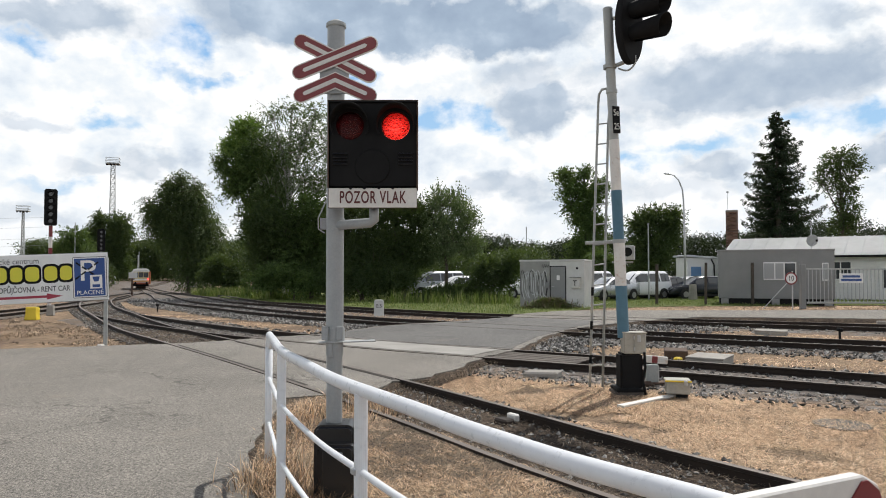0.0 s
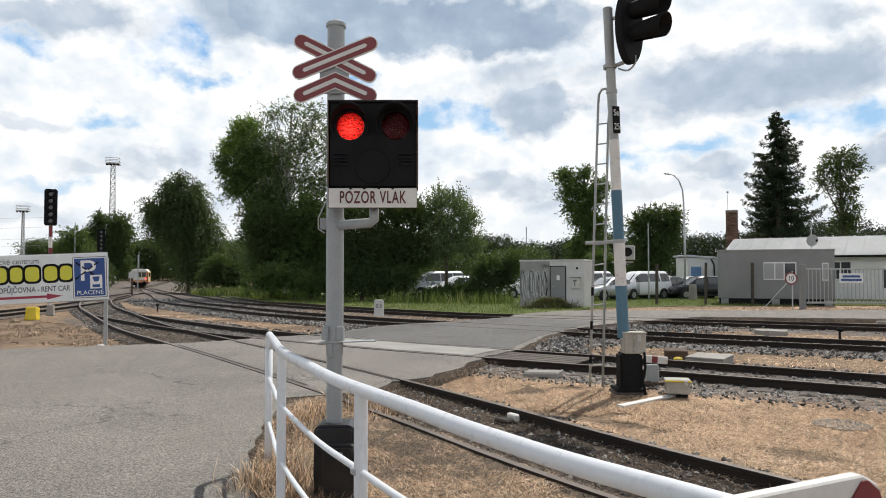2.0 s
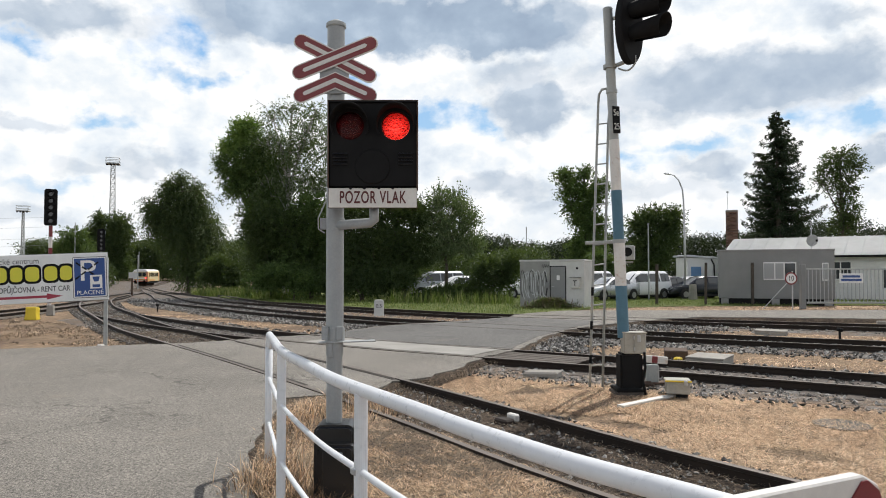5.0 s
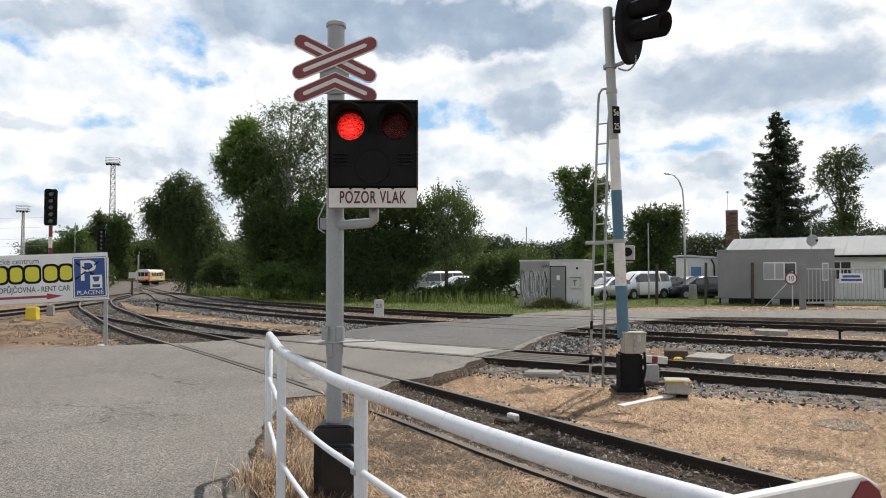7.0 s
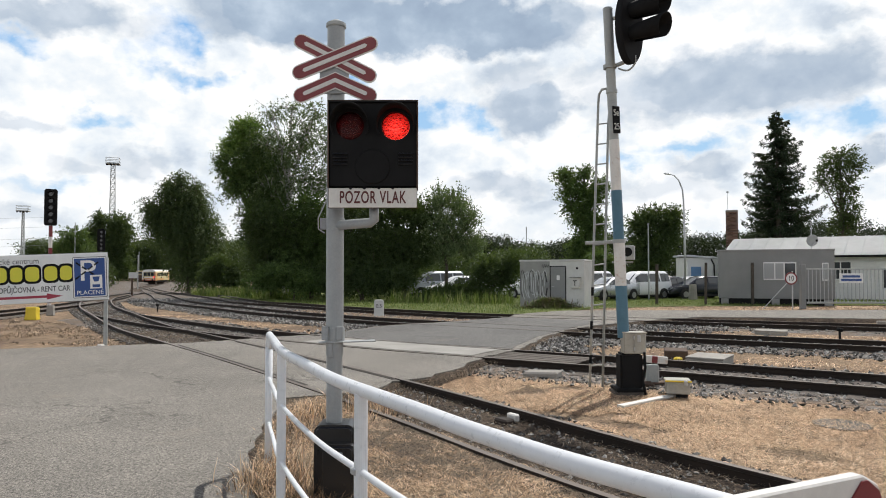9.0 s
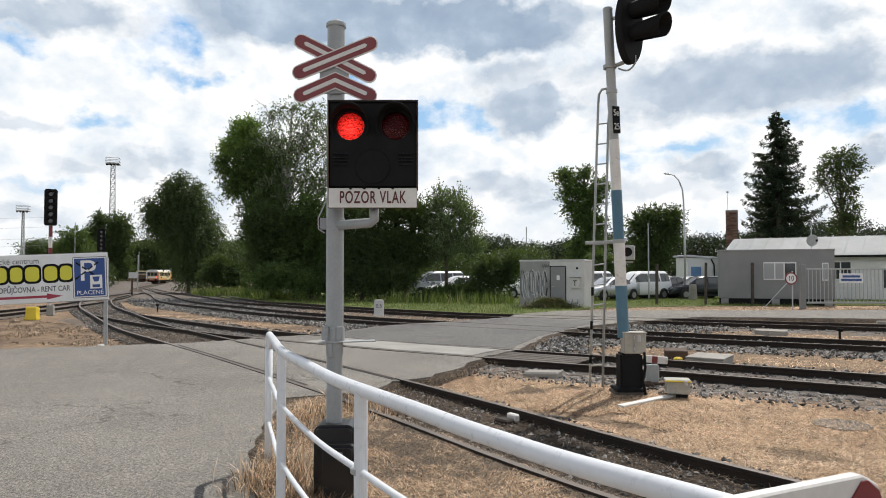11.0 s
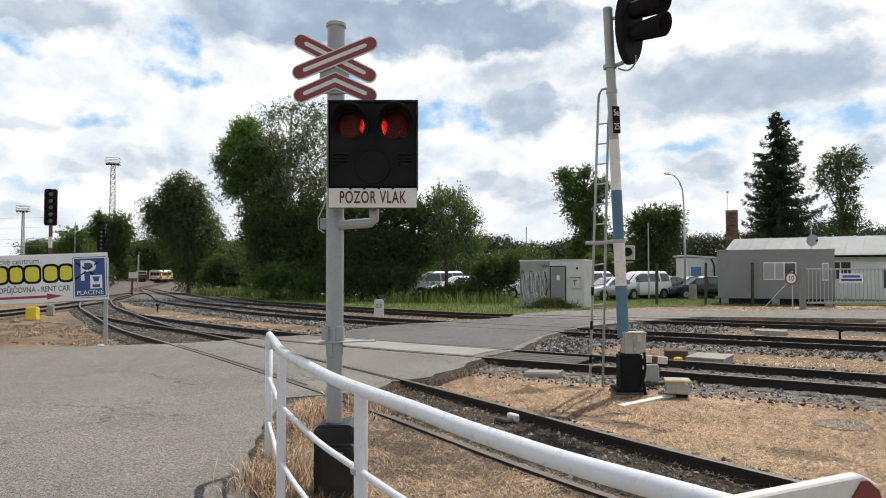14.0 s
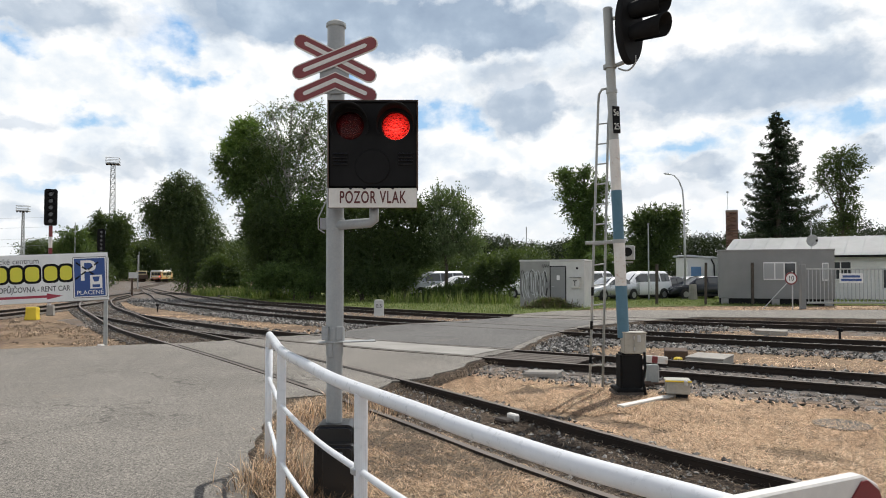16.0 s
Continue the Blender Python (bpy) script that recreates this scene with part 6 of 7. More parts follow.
def broadleaf(name, label, at, blobs, count, size, leaf, bark, droop, group="", cat=""):
    """Trunk and limbs, a dense inner mass of leaves, and twigs of leaves that stand or hang out of it."""
    rg = np.random.default_rng(int(abs(at[0]) * 131 + abs(at[1]) * 17))
    t = thing(name, pose(*at), label, cat or name.replace("_", " "), group)
    airy = leaf == "leaf_silver" or name == "poplar_tree"
    top = max(z + rz for _, z, _, rz in blobs)
    wood = bmesh.new()
    trunk = 0.016 * top + 0.03
    hi = max(blobs, key=lambda q: q[1])
    spine = [Vector((0, 0, -0.1)), Vector((hi[0] * 0.15 + 0.1, 0, hi[1] * 0.35)), Vector((hi[0] * 0.5, 0.1, hi[1] * 0.7)), Vector((hi[0], 0, hi[1]))]
    tube(spine, trunk, 8, wood, trunk * 0.25)
    vol = np.array([rx * rz for _, _, rx, rz in blobs])
    inner, outer, aim = [], [], []
    for (x, z, rx, rz), v in zip(blobs, vol / vol.sum()):
        radii = np.array([rx, max(rx, rz) * 0.85, rz]) * 0.88
        centre = np.array([x, 0, z])
        start = spine[1].lerp(spine[2], min(1.0, max(0.0, z / hi[1] - 0.3)))
        tube([start, start.lerp(Vector((x, 0, z)), 0.55) + Vector((0, 0, 0.08 * rz)), Vector((x, 0, z + rz * 0.3))], trunk * 0.4, 6, wood, trunk * 0.1)

        def directions(n):
            d = rg.normal(0, 1, (n, 3))
            return d / np.linalg.norm(d, axis=1)[:, None]

        def lobes(d):
            return np.array([1.0 + 0.42 * noise.noise((a * 1.9 + x, b * 1.9 + z, c * 1.9)) for a, b, c in d])[:, None]
        k = int(v * count * (0.14 if airy else 0.62))
        d = directions(k)
        inner.append(centre + d * lobes(d) * radii * (rg.uniform(0, 1, (k, 1)) ** 0.4) * (0.55 if airy else 0.78))
        # twigs
        k = max(12, int(v * count * 0.2))
        d = directions(k)
        root = centre + d * lobes(d) * radii * rg.uniform(0.3, 1.0, (k, 1)) ** 0.7
        way = d * np.array([1, 1, 0.7]) * rg.uniform(0.5, 1.0, (k, 1)) + rg.normal(0, 0.3, (k, 3))
        way[:, 2] += 0.35 - 1.3 * droop
        way /= np.linalg.norm(way, axis=1)[:, None]
        reach = size * rg.uniform(1.2, 5.2, k) * (1.5 if abs(droop) > 0.25 else 1.0)
        m = 12
        for i in range(m):
            q = (i + rg.uniform(0, 1, k)) / m
            p = root + way * (reach * q)[:, None] + rg.normal(0, 0.3, (k, 3)) * size
            p[:, 2] -= (0.12 + max(0.0, droop) * 1.6) * reach * q * q
            outer.append(p)
            aim.append(way - np.array([0, 0, 1.0]) * (max(0.0, droop) * 2.5 * q)[:, None])
        for q, w, r in zip(root[:14], way, reach):
            tube([Vector((x, 0, z - rz * 0.3)), Vector(q), Vector(q + w * r * 0.7)], trunk * 0.15, 4, wood, trunk * 0.04)
    part("trunk", wood, M[bark], t)
    inner, outer, aim = np.concatenate(inner), np.concatenate(outer), np.concatenate(aim)
    inner[:, 2], outer[:, 2] = np.maximum(inner[:, 2], 0.15), np.maximum(outer[:, 2], 0.05)
    v0, f0 = leaf_mesh(inner, size * 1.15, droop, rg, wide=0.38)
    v1, f1 = leaf_mesh(outer, size * 0.88, droop, rg, aim, 0.3)
    crown = tagged(soup("crown", np.concatenate([v0, v1]), np.concatenate([f0, f1 + len(v0)]).tolist(), M[leaf], t), kind="stuff")
    return t, crown


def conifer(at, height, radius, label):
    rg = np.random.default_rng(77)
    t = thing("spruce_tree", pose(*at), label, "spruce tree")
    wood = tube([(0, 0, -0.1), (0.05, 0, height * 0.5), (0, 0, height)], 0.32, 8, None, 0.03)
    pos, aim = [], []
    levels = 40
    for i in range(levels):
        z = height * (0.08 + 0.91 * i / (levels - 1))
        reach = radius * (1 - (z / height)) ** 0.62 * rg.uniform(0.7, 1.1) + 0.12
        for j in range(8 if i < 30 else 6):
            a = rg.uniform(0, 2 * math.pi)
            ln = reach * rg.uniform(0.5, 1.2)
            d = np.array([math.cos(a), math.sin(a)])
            sag = rg.uniform(0.16, 0.34) * ln
            pts = []
            for k in range(6):
                s = k / 5
                pts.append(Vector((d[0] * ln * s, d[1] * ln * s, z - sag * math.sin(s * 2.2) + 0.16 * ln * s * s)))
            tube(pts, 0.045, 4, wood, 0.012)
            n = int(90 * ln)
            s = rg.uniform(0.08, 1.04, n)
            w = (0.34 * (1.1 - s) + 0.06) * ln * 0.5
            side = rg.uniform(-1, 1, n) * w
            hang = np.abs(rg.normal(0, 0.2, n)) * (0.35 + 0.65 * s)
            pos.append(np.stack([d[0] * ln * s - d[1] * side, d[1] * ln * s + d[0] * side, z - sag * np.sin(s * 2.2) + 0.16 * ln * s * s - hang], 1))
            aim.append(np.stack([d[0] - d[1] * np.sign(side) * 0.8, d[1] + d[0] * np.sign(side) * 0.8, -1.2 * hang / 0.2], 1) * 0.7)
    part("trunk", wood, M["bark"], t)
    v, f = leaf_mesh(np.concatenate(pos), 0.3, 0.1, rg, np.concatenate(aim), 0.17)
    crown = tagged(soup("crown", v, f.tolist(), M["needle"], t), kind="stuff")
    return t, crown


TREES = [
    ("tree", "tall dark tree with weeping outer twigs beside the track", (-34.7, 95, -1.26), [(-1.3, 15.5, 1.08, 1.54), (-2.5, 12.3, 2.32, 3.09), (0.8, 11.9, 2.32, 2.93), (-3.3, 10.2, 2.0, 2.6), (-0.4, 7.3, 3.55, 3.55), (2.9, 7.7, 2.16, 4.25), (-4.9, 10.7, 1.08, 2.47), (0.2, 3.2, 2.01, 2.32), (1.9, 3.0, 2.7, 1.93), (-5.6, 11.9, 0.62, 1.54), (-4.2, 9.0, 1.5, 1.8), (2.9, 4.7, 1.85, 3.24), (0.8, 14.2, 1.24, 1.7), (-2.7, 14.6, 1.08, 1.39), (-1.2, 13.4, 1.85, 2.32), (-0.4, 10.0, 3.4, 3.47)], 24000, 0.27, "leaf_dark", "bark", 0.42),
    # top of the next tree, split off; brighter leaf colour stands for sunlight
    ("tree", "sunlit top of the dense broadleaf tree, in brighter leaves", (-13.2, 49, -0.15), [(-1.1, 11.6, 0.9, 0.85), (-1.9, 10.4, 0.8, 0.8), (-0.5, 12.1, 0.75, 0.6), (-0.3, 11.0, 0.9, 0.9)], 5000, 0.15, "leaf_sunlit", "bark", 0.05),
    ("tree", "tall dense broadleaf tree at the edge of the thicket", (-13.0, 48.4, -0.15), [(-0.1, 10.0, 1.1, 1.1), (-0.9, 8.6, 1.4, 1.4), (-1.5, 7.7, 0.8, 1.0), (0.3, 6.3, 1.4, 1.6), (0.7, 9.0, 1.43, 1.67), (-2.4, 9.2, 0.6, 0.8), (0.3, 4.4, 1.0, 1.5), (1.2, 7.0, 1.3, 1.5)], 15000, 0.17, "leaf_mid", "bark", 0.12),
    ("birch_tree", "tall airy birch with pale upper twigs", (-10.9, 48, -0.12), [(-1.0, 12.6, 0.7, 0.94), (0.4, 13.2, 0.7, 0.7), (1.4, 11.6, 1.01, 1.33), (-0.2, 10.4, 1.33, 1.4), (2.1, 12.8, 0.78, 0.86), (0.8, 8.5, 1.56, 1.48), (-1.0, 7.7, 1.17, 1.33), (3.1, 10.4, 0.98, 1.37), (2.1, 7.7, 1.17, 1.17), (1.0, 10.4, 1.17, 1.17), (-1.4, 10.8, 0.78, 1.17)], 7500, 0.16, "leaf_silver", "birch", 0.3),
    ("birch_tree", "airy birch standing behind the signal post", (-7.2, 48, -0.10), [(0.0, 11.6, 0.98, 1.17), (1.0, 10.0, 0.98, 1.17), (0.0, 8.1, 1.56, 1.37), (1.6, 7.3, 1.17, 1.17)], 5000, 0.14, "leaf_silver", "birch", 0.3),
    ("tree", "dense broadleaf tree in the dark thicket", (-11.3, 46, -0.13), [(-0.6, 4.8, 1.57, 1.68), (0.9, 4.5, 1.5, 1.87), (-0.4, 2.6, 1.31, 1.31), (1.7, 2.2, 1.5, 1.31)], 11000, 0.17, "leaf_dark", "bark", 0.1),
    ("tree", "dense broadleaf tree in the dark thicket", (-8.7, 46, -0.11), [(-0.2, 5.6, 1.42, 1.5), (-1.1, 3.7, 1.57, 1.68), (0.9, 3.7, 1.57, 1.68), (0.0, 1.8, 1.87, 1.2)], 11000, 0.17, "leaf_mid", "bark", 0.1),
    ("tree", "bushy willow at the edge of the thicket", (-5.1, 44, -0.10), [(-1.1, 5.4, 1.22, 1.29), (0.4, 5.0, 1.43, 1.43), (-0.7, 3.2, 1.57, 1.57), (0.7, 2.2, 1.72, 1.29), (-1.4, 1.5, 1.43, 1.07)], 11000, 0.16, "leaf_dark", "bark", 0.15),
    ("tree", "bushy willow at the edge of the thicket", (-2.5, 44, -0.10), [(-0.4, 5.6, 1.07, 1.07), (0.9, 5.2, 0.93, 1.29), (-0.5, 3.6, 1.43, 1.43), (0.9, 2.9, 1.29, 1.29), (-0.5, 1.8, 1.61, 0.93)], 9500, 0.16, "leaf_dark", "bark", -0.15),
    ("willow_tree", "slender willow with upright grey green twigs", (0.2, 44, -0.10), [(-0.5, 6.1, 0.57, 0.86), (-0.7, 4.7, 0.93, 1.22), (0.5, 5.9, 0.57, 1.0), (1.3, 5.0, 0.64, 0.86), (0.5, 4.0, 1.07, 1.14), (-0.4, 2.9, 1.14, 1.0), (1.6, 3.2, 0.64, 1.07)], 10000, 0.14, "leaf_silver", "bark", -0.35),
    ("shrub", "low wild shrub beside the track", (-19.6, 62, -0.46), [(-0.5, 2.7, 1.11, 1.01), (1.0, 2.2, 1.11, 0.91), (-1.0, 1.6, 1.21, 0.71), (0.8, 1.2, 1.51, 0.6)], 4500, 0.18, "leaf_dark", "bark", 0.1),
    ("shrub", "low wild shrub at the foot of the thicket", (-9.3, 43.5, -0.11), [(-0.7, 1.5, 1.2, 0.78), (0.7, 1.1, 1.2, 0.64), (-1.8, 1.3, 0.99, 0.64)], 5000, 0.15, "leaf_mid", "bark", 0.1),
    ("shrub", "dark scrub beneath the willows", (-5.0, 42.5, -0.10), [(-1.0, 1.3, 1.17, 0.76), (0.7, 1.1, 1.38, 0.69), (2.2, 1.3, 1.17, 0.69)], 5000, 0.15, "leaf_dark", "bark", 0.1),
    ("shrub", "low shrub in front of parked cars", (2.6, 42, -0.10), [(0.0, 1.8, 0.89, 1.02), (1.0, 1.3, 0.89, 0.82), (-0.5, 0.6, 1.02, 0.48), (-2.0, 0.5, 1.37, 0.41), (-0.9, 0.7, 1.16, 0.48), (-3.1, 0.4, 1.02, 0.41), (1.5, 2.2, 0.68, 1.02)], 7000, 0.15, "leaf_dark", "bark", 0.1),
    ("tree", "tall leaning broadleaf tree behind the car park", (14.7, 72, -0.10), [(-2.0, 11.7, 1.05, 0.76), (0.0, 11.9, 0.82, 0.7), (-1.2, 10.3, 1.52, 1.05), (0.6, 9.4, 1.29, 1.52), (-0.3, 7.4, 1.29, 1.4), (1.6, 10.6, 0.7, 1.05), (0.9, 6.5, 1.52, 1.52), (-1.5, 8.6, 0.7, 0.82), (0.3, 4.2, 1.99, 1.76), (-0.9, 2.4, 1.76, 1.17)], 12000, 0.23, "leaf_mid", "bark", 0.1),
    ("tree", "round broadleaf tree behind the car park", (18.9, 62, -0.10), [(0.0, 6.6, 1.51, 1.01), (-1.3, 5.9, 1.31, 1.21), (1.3, 5.9, 1.31, 1.31), (0.0, 4.3, 2.42, 1.81), (1.8, 6.9, 0.71, 0.71), (-0.5, 2.6, 2.27, 1.11)], 9500, 0.2, "leaf_dark", "bark", 0.1),
    ("poplar_tree", "tall thin poplar behind the building", (48.8, 85, -0.10), [(0.0, 15.8, 1.93, 1.11), (-1.0, 14.3, 1.52, 1.11), (1.7, 14.8, 1.11, 1.11), (0.3, 12.2, 1.52, 1.93), (0.7, 9.1, 1.38, 1.93), (-2.4, 12.9, 0.97, 0.97), (0.1, 7.4, 1.38, 1.52)], 5500, 0.26, "leaf_dark", "bark", 0.1),
    ("shrub", "round dark bush in the car park", (11.9, 52, -0.10), [(-0.1, 2.5, 1.01, 0.76), (0.6, 1.8, 0.85, 0.76), (-0.8, 1.8, 0.59, 0.59)], 3500, 0.17, "leaf_mid", "bark", 0.1),
    ("tree", "distant broadleaf tree beside the yard", (-63.8, 120, -1.40), [(0.0, 9.0, 2.15, 1.56), (-1.5, 7.1, 1.56, 1.76), (1.0, 6.6, 2.54, 2.15)], 2600, 0.38, "leaf_mid", "bark", 0.1),
    ("tree", "distant dark broadleaf tree beside the yard", (-80.6, 170, -1.45), [(-3.4, 15.52, 1.94, 1.94), (-4.14, 11.53, 3.05, 3.59), (0.89, 15.08, 2.96, 2.22), (1.77, 11.53, 3.25, 3.84), (-0.74, 8.87, 4.43, 4.14), (-1.33, 5.03, 4.43, 2.48), (1.48, 4.43, 3.05, 2.48), (-6.5, 7.39, 2.37, 3.55)], 12000, 0.5, "leaf_dark", "bark", 0.1),
]
CROWNS = [broadleaf(*row)[1] for row in TREES]
conifer((33.8, 70, -0.1), 18.1, 5.0, "tall dark spruce behind the low building")
rng = np.random.default_rng(21)


def wood_line(points, n, width, lo, hi, size, leaf, label):
    """A far belt of trees as one mass of leaf clumps on stems."""
    line = spline(points, 2.0)
    verts, faces, base = [], [], 0
    i = rng.integers(0, len(line), n)
    crown_h = np.array([lo + (hi - lo) * (0.5 + 0.5 * noise.noise((q[0] * 0.09, q[1] * 0.05, 1.9)) + 0.3 * noise.noise((q[0] * 0.35, 3.0, 1.1))) for q in line])
    z = crown_h[i] * rng.uniform(0.0, 1, n) ** 0.7
    x = line[i, 0] + rng.uniform(-1.4, 1.4, n)
    y = line[i, 1] + rng.normal(0, width, n)
    k = 15
    pos = np.repeat(np.stack([x, y, z], 1), k, 0) + rng.normal(0, size * 1.0, (n * k, 3))
    pos[:, 2] = np.maximum(pos[:, 2], 0.0) + np.array([ground_z(a, b) for a, b in pos[:, :2]]) - 0.1
    v, f = leaf_mesh(pos, size * 0.72, 0.05, rng, wide=0.36)
    return tagged(soup("tree_belt", v, f.tolist(), M[leaf]), label, "trees", kind="stuff")


wood_line([(-14, 118), (10, 120), (24, 126), (40, 130)], 7500, 3.0, 5.5, 9.0, 0.42, "needle", "belt of dark trees behind the car park")
wood_line([(28, 92), (44, 92), (70, 88)], 7000, 2.5, 5.5, 9, 0.34, "needle", "belt of trees behind the low building")
wood_line([(-8, 62), (0, 60), (8, 60)], 1500, 2.0, 2.5, 5.0, 0.26, "leaf_dark", "bushes behind the thicket")
wood_line([(-15, 56), (-9, 52), (-2, 51)], 2200, 1.5, 3.5, 6.5, 0.26, "leaf_dark", "dark undergrowth inside the thicket")
wood_line([(-132, 222), (-112, 226), (-92, 232), (-62, 224)], 9000, 3.0, 10, 15, 0.7, "leaf_dark", "dark trees closing the view along the yard")
wood_line([(-160, 230), (-125, 215), (-100, 205)], 1300, 4.0, 3, 6, 0.6, "leaf_mid", "low trees along the yard")
wood_line([(-900, 500), (-500, 640), (-200, 700), (100, 720), (400, 700), (800, 560)], 3600, 8.0, 9, 17, 2.2, "leaf_dark", "distant wooded horizon")
wood_line([(-78, 128), (-68, 126), (-61, 128)], 1500, 1.3, 2.0, 5.0, 0.4, "leaf_dark", "dark bushes along the yard fence")
weeds = np.concatenate([scatter([(-24, 66), (-13.5, 47.5), (-11, 45), (-9, 50), (-20, 70)], 11000, rng), scatter([(-3, 39.5), (4, 38), (4, 41), (-3, 43)], 900, rng)])
blades("tall_weeds", weeds, 0.75, 0.022, 0.4, M["grass"], "tall green weeds at the foot of the trees", "weeds", SOIL)
for up, wide, many in ((0.0, 0.62, 2200), (0.18, 0.46, 1600), (0.36, 0.3, 900)):
    for mat, text in (("litter", "heap of cut dry grass before the hut"), ("grass", "green weeds heaped before the hut")):
        blades("cut_grass_heap", np.stack([rng.normal(5.25, wide, many), rng.normal(34.2, wide * 0.55, many)], 1), 0.34, 0.014, 1.25, M[mat], text, "grass", SOIL + up)



# ---- parked cars ----
HOOD_LINE = {
    "saloon": [(-2.2, 0.6), (-2.08, 0.74), (-1.1, 0.92), (1.5, 0.98), (2.08, 0.95), (2.2, 0.7)],
    "estate": [(-2.2, 0.62), (-2.1, 0.76), (-1.1, 0.94), (2.1, 1.0), (2.2, 0.75)],
    "van": [(-2.2, 0.74), (-2.08, 0.92), (-1.4, 1.05), (2.12, 1.08), (2.2, 0.9)],
}
ROOF_LINE = {
    "saloon": [(-2.2, 0.6), (-2.08, 0.74), (-1.1, 0.93), (-0.35, 1.36), (0.1, 1.46), (0.8, 1.44), (1.6, 1.01), (2.08, 0.96), (2.2, 0.7)],
    "estate": [(-2.2, 0.62), (-2.1, 0.76), (-1.1, 0.95), (-0.35, 1.4), (0.05, 1.5), (1.6, 1.47), (2.08, 1.05), (2.2, 0.75)],
    "van": [(-2.2, 0.74), (-2.08, 0.92), (-1.45, 1.07), (-0.7, 1.68), (-0.35, 1.8), (1.9, 1.82), (2.1, 1.66), (2.2, 0.9)],
}


def car(m, paint, style, label):
    """A parked car, 1.8 m wide, nose towards -x: a rounded hull with glass laid into it."""
    t = thing("parked_car", m, label, "car", "cars in the car park")
    W = 1.78
    hx, hz = zip(*HOOD_LINE[style])
    rx, rz = zip(*ROOF_LINE[style])

    def section(x, grow=0.0):
        h = sum(np.interp(x + q, hx, hz) for q in (-0.06, 0, 0.06)) / 3
        r = max(h + 0.015, sum(np.interp(x + q, rx, rz) for q in (-0.08, 0, 0.08)) / 3)
        w = W / 2 * (1 - 0.16 * max(0.0, (abs(x) - 1.5) / 0.7) ** 2) + grow
        lean = 0.36 * (r - h)
        half = [(w * 0.8, 0.24), (w * 0.97, 0.34), (w, 0.6), (w * 0.985, h - 0.08), (w * 0.95, h), (w * 0.95 - lean * 0.85, h + (r - h) * 0.84), (w * 0.9 - lean - 0.08, r + grow), (w * 0.4, r + 0.02 + grow)]
        return [(x, y, z) for y, z in half] + [(x, -y, z) for y, z in half[::-1]]
    b = bmesh.new()
    rings = [[b.verts.new(p) for p in section(x)] for x in np.linspace(-2.2, 2.2, 37)]
    for ra, rb in zip(rings, rings[1:]):
        for i in range(16):
            b.faces.new((ra[i], ra[(i + 1) % 16], rb[(i + 1) % 16], rb[i]))
    b.faces.new(rings[0][::-1])
    b.faces.new(rings[-1])
    bmesh.ops.recalc_face_normals(b, faces=b.faces[:])
    part("body", b, M[paint], t, smooth=True)

    def glazing(name, x0, x1, low, high, lo=0.12, hi=0.96, text="dark side window"):
        g = bmesh.new()
        rows = []
        for x in np.linspace(x0, x1, 6):
            p = section(x, 0.012)
            a, c = Vector(p[low]), Vector(p[high])
            rows.append([g.verts.new(a.lerp(c, q)) for q in (lo, 0.5, hi)])
        for ra, rb in zip(rows, rows[1:]):
            for i in range(2):
                g.faces.new((ra[i], ra[i + 1], rb[i + 1], rb[i]))
        bmesh.ops.recalc_face_normals(g, faces=g.faces[:])
        bmesh.ops.solidify(g, geom=g.faces[:], thickness=0.008)
        part(name, g, M["glass"], t, text)
    spans = {"saloon": ((-0.62, 0.2), (0.28, 1.1)), "estate": ((-0.62, 0.2), (0.28, 1.05), (1.13, 1.75)), "van": ((-0.95, 0.15), (0.25, 1.1), (1.2, 2.0))}[style]
    for x0, x1 in spans:
        glazing("side_window", x0, x1, 4, 5)
        glazing("side_window", x0, x1, 11, 10)
    front, back = {"saloon": ((-1.02, -0.3), (0.95, 1.5)), "estate": ((-1.02, -0.3), (1.7, 2.02)), "van": ((-1.38, -0.72), (2.0, 2.12))}[style]
    glazing("windscreen", *front, 6, 9, 0.04, 0.96, "dark sloping glass")
    glazing("rear_window", *back, 6, 9, 0.06, 0.94, "dark sloping glass")
    for sgn in (-1, 1):
        part("mirror", box(0.1, 0.2, 0.14, pose(-0.8, sgn * (W / 2 + 0.06), 0.98), 0.03), M[paint], t)
        part("headlight", box(0.22, 0.36, 0.13, pose(-2.06, sgn * 0.58, 0.6, 0, 0, sgn * -22), 0.03), M["curtain"], t, "clear headlight")
        part("tail_light", box(0.1, 0.2, 0.3, pose(2.14, sgn * 0.66, 0.64), 0.02), M["red_sign"], t, "red tail light")
        part("door_seam", box(0.014, 0.02, 0.62, pose(-0.75, sgn * (W / 2 - 0.012), 0.36), 0.0, box(0.014, 0.02, 0.62, pose(0.24, sgn * (W / 2 - 0.012), 0.36))), M["tyre"], t)
        part("sill", box(3.6, 0.05, 0.1, pose(0, sgn * (W / 2 - 0.08), 0.2), 0.01), M["tyre"], t)
    for x in (-1.35, 1.35):
        for sgn in (-1, 1):
            part("wheel_arch", cyl(0.375, 0.04, pose(x, sgn * (W / 2 - 0.015) + 0.02, 0.34, 90), seg=22), M["tyre"], t, "dark wheel arch")
            w = part("wheel", cyl(0.31, 0.2, pose(0, 0.1, 0, 90), seg=22, bevel=0.02), M["tyre"], t, "black tyre", pose(x, sgn * (W / 2 - 0.06), 0.31))
            part("rim", cyl(0.19, 0.02, pose(0, 0.01, 0, 90), seg=16), M["rim"], w, at=pose(0, sgn * 0.1, 0))
    part("front_bumper", box(0.08, W - 0.5, 0.12, pose(-2.2, 0, 0.3), 0.03), M["tyre"], t)
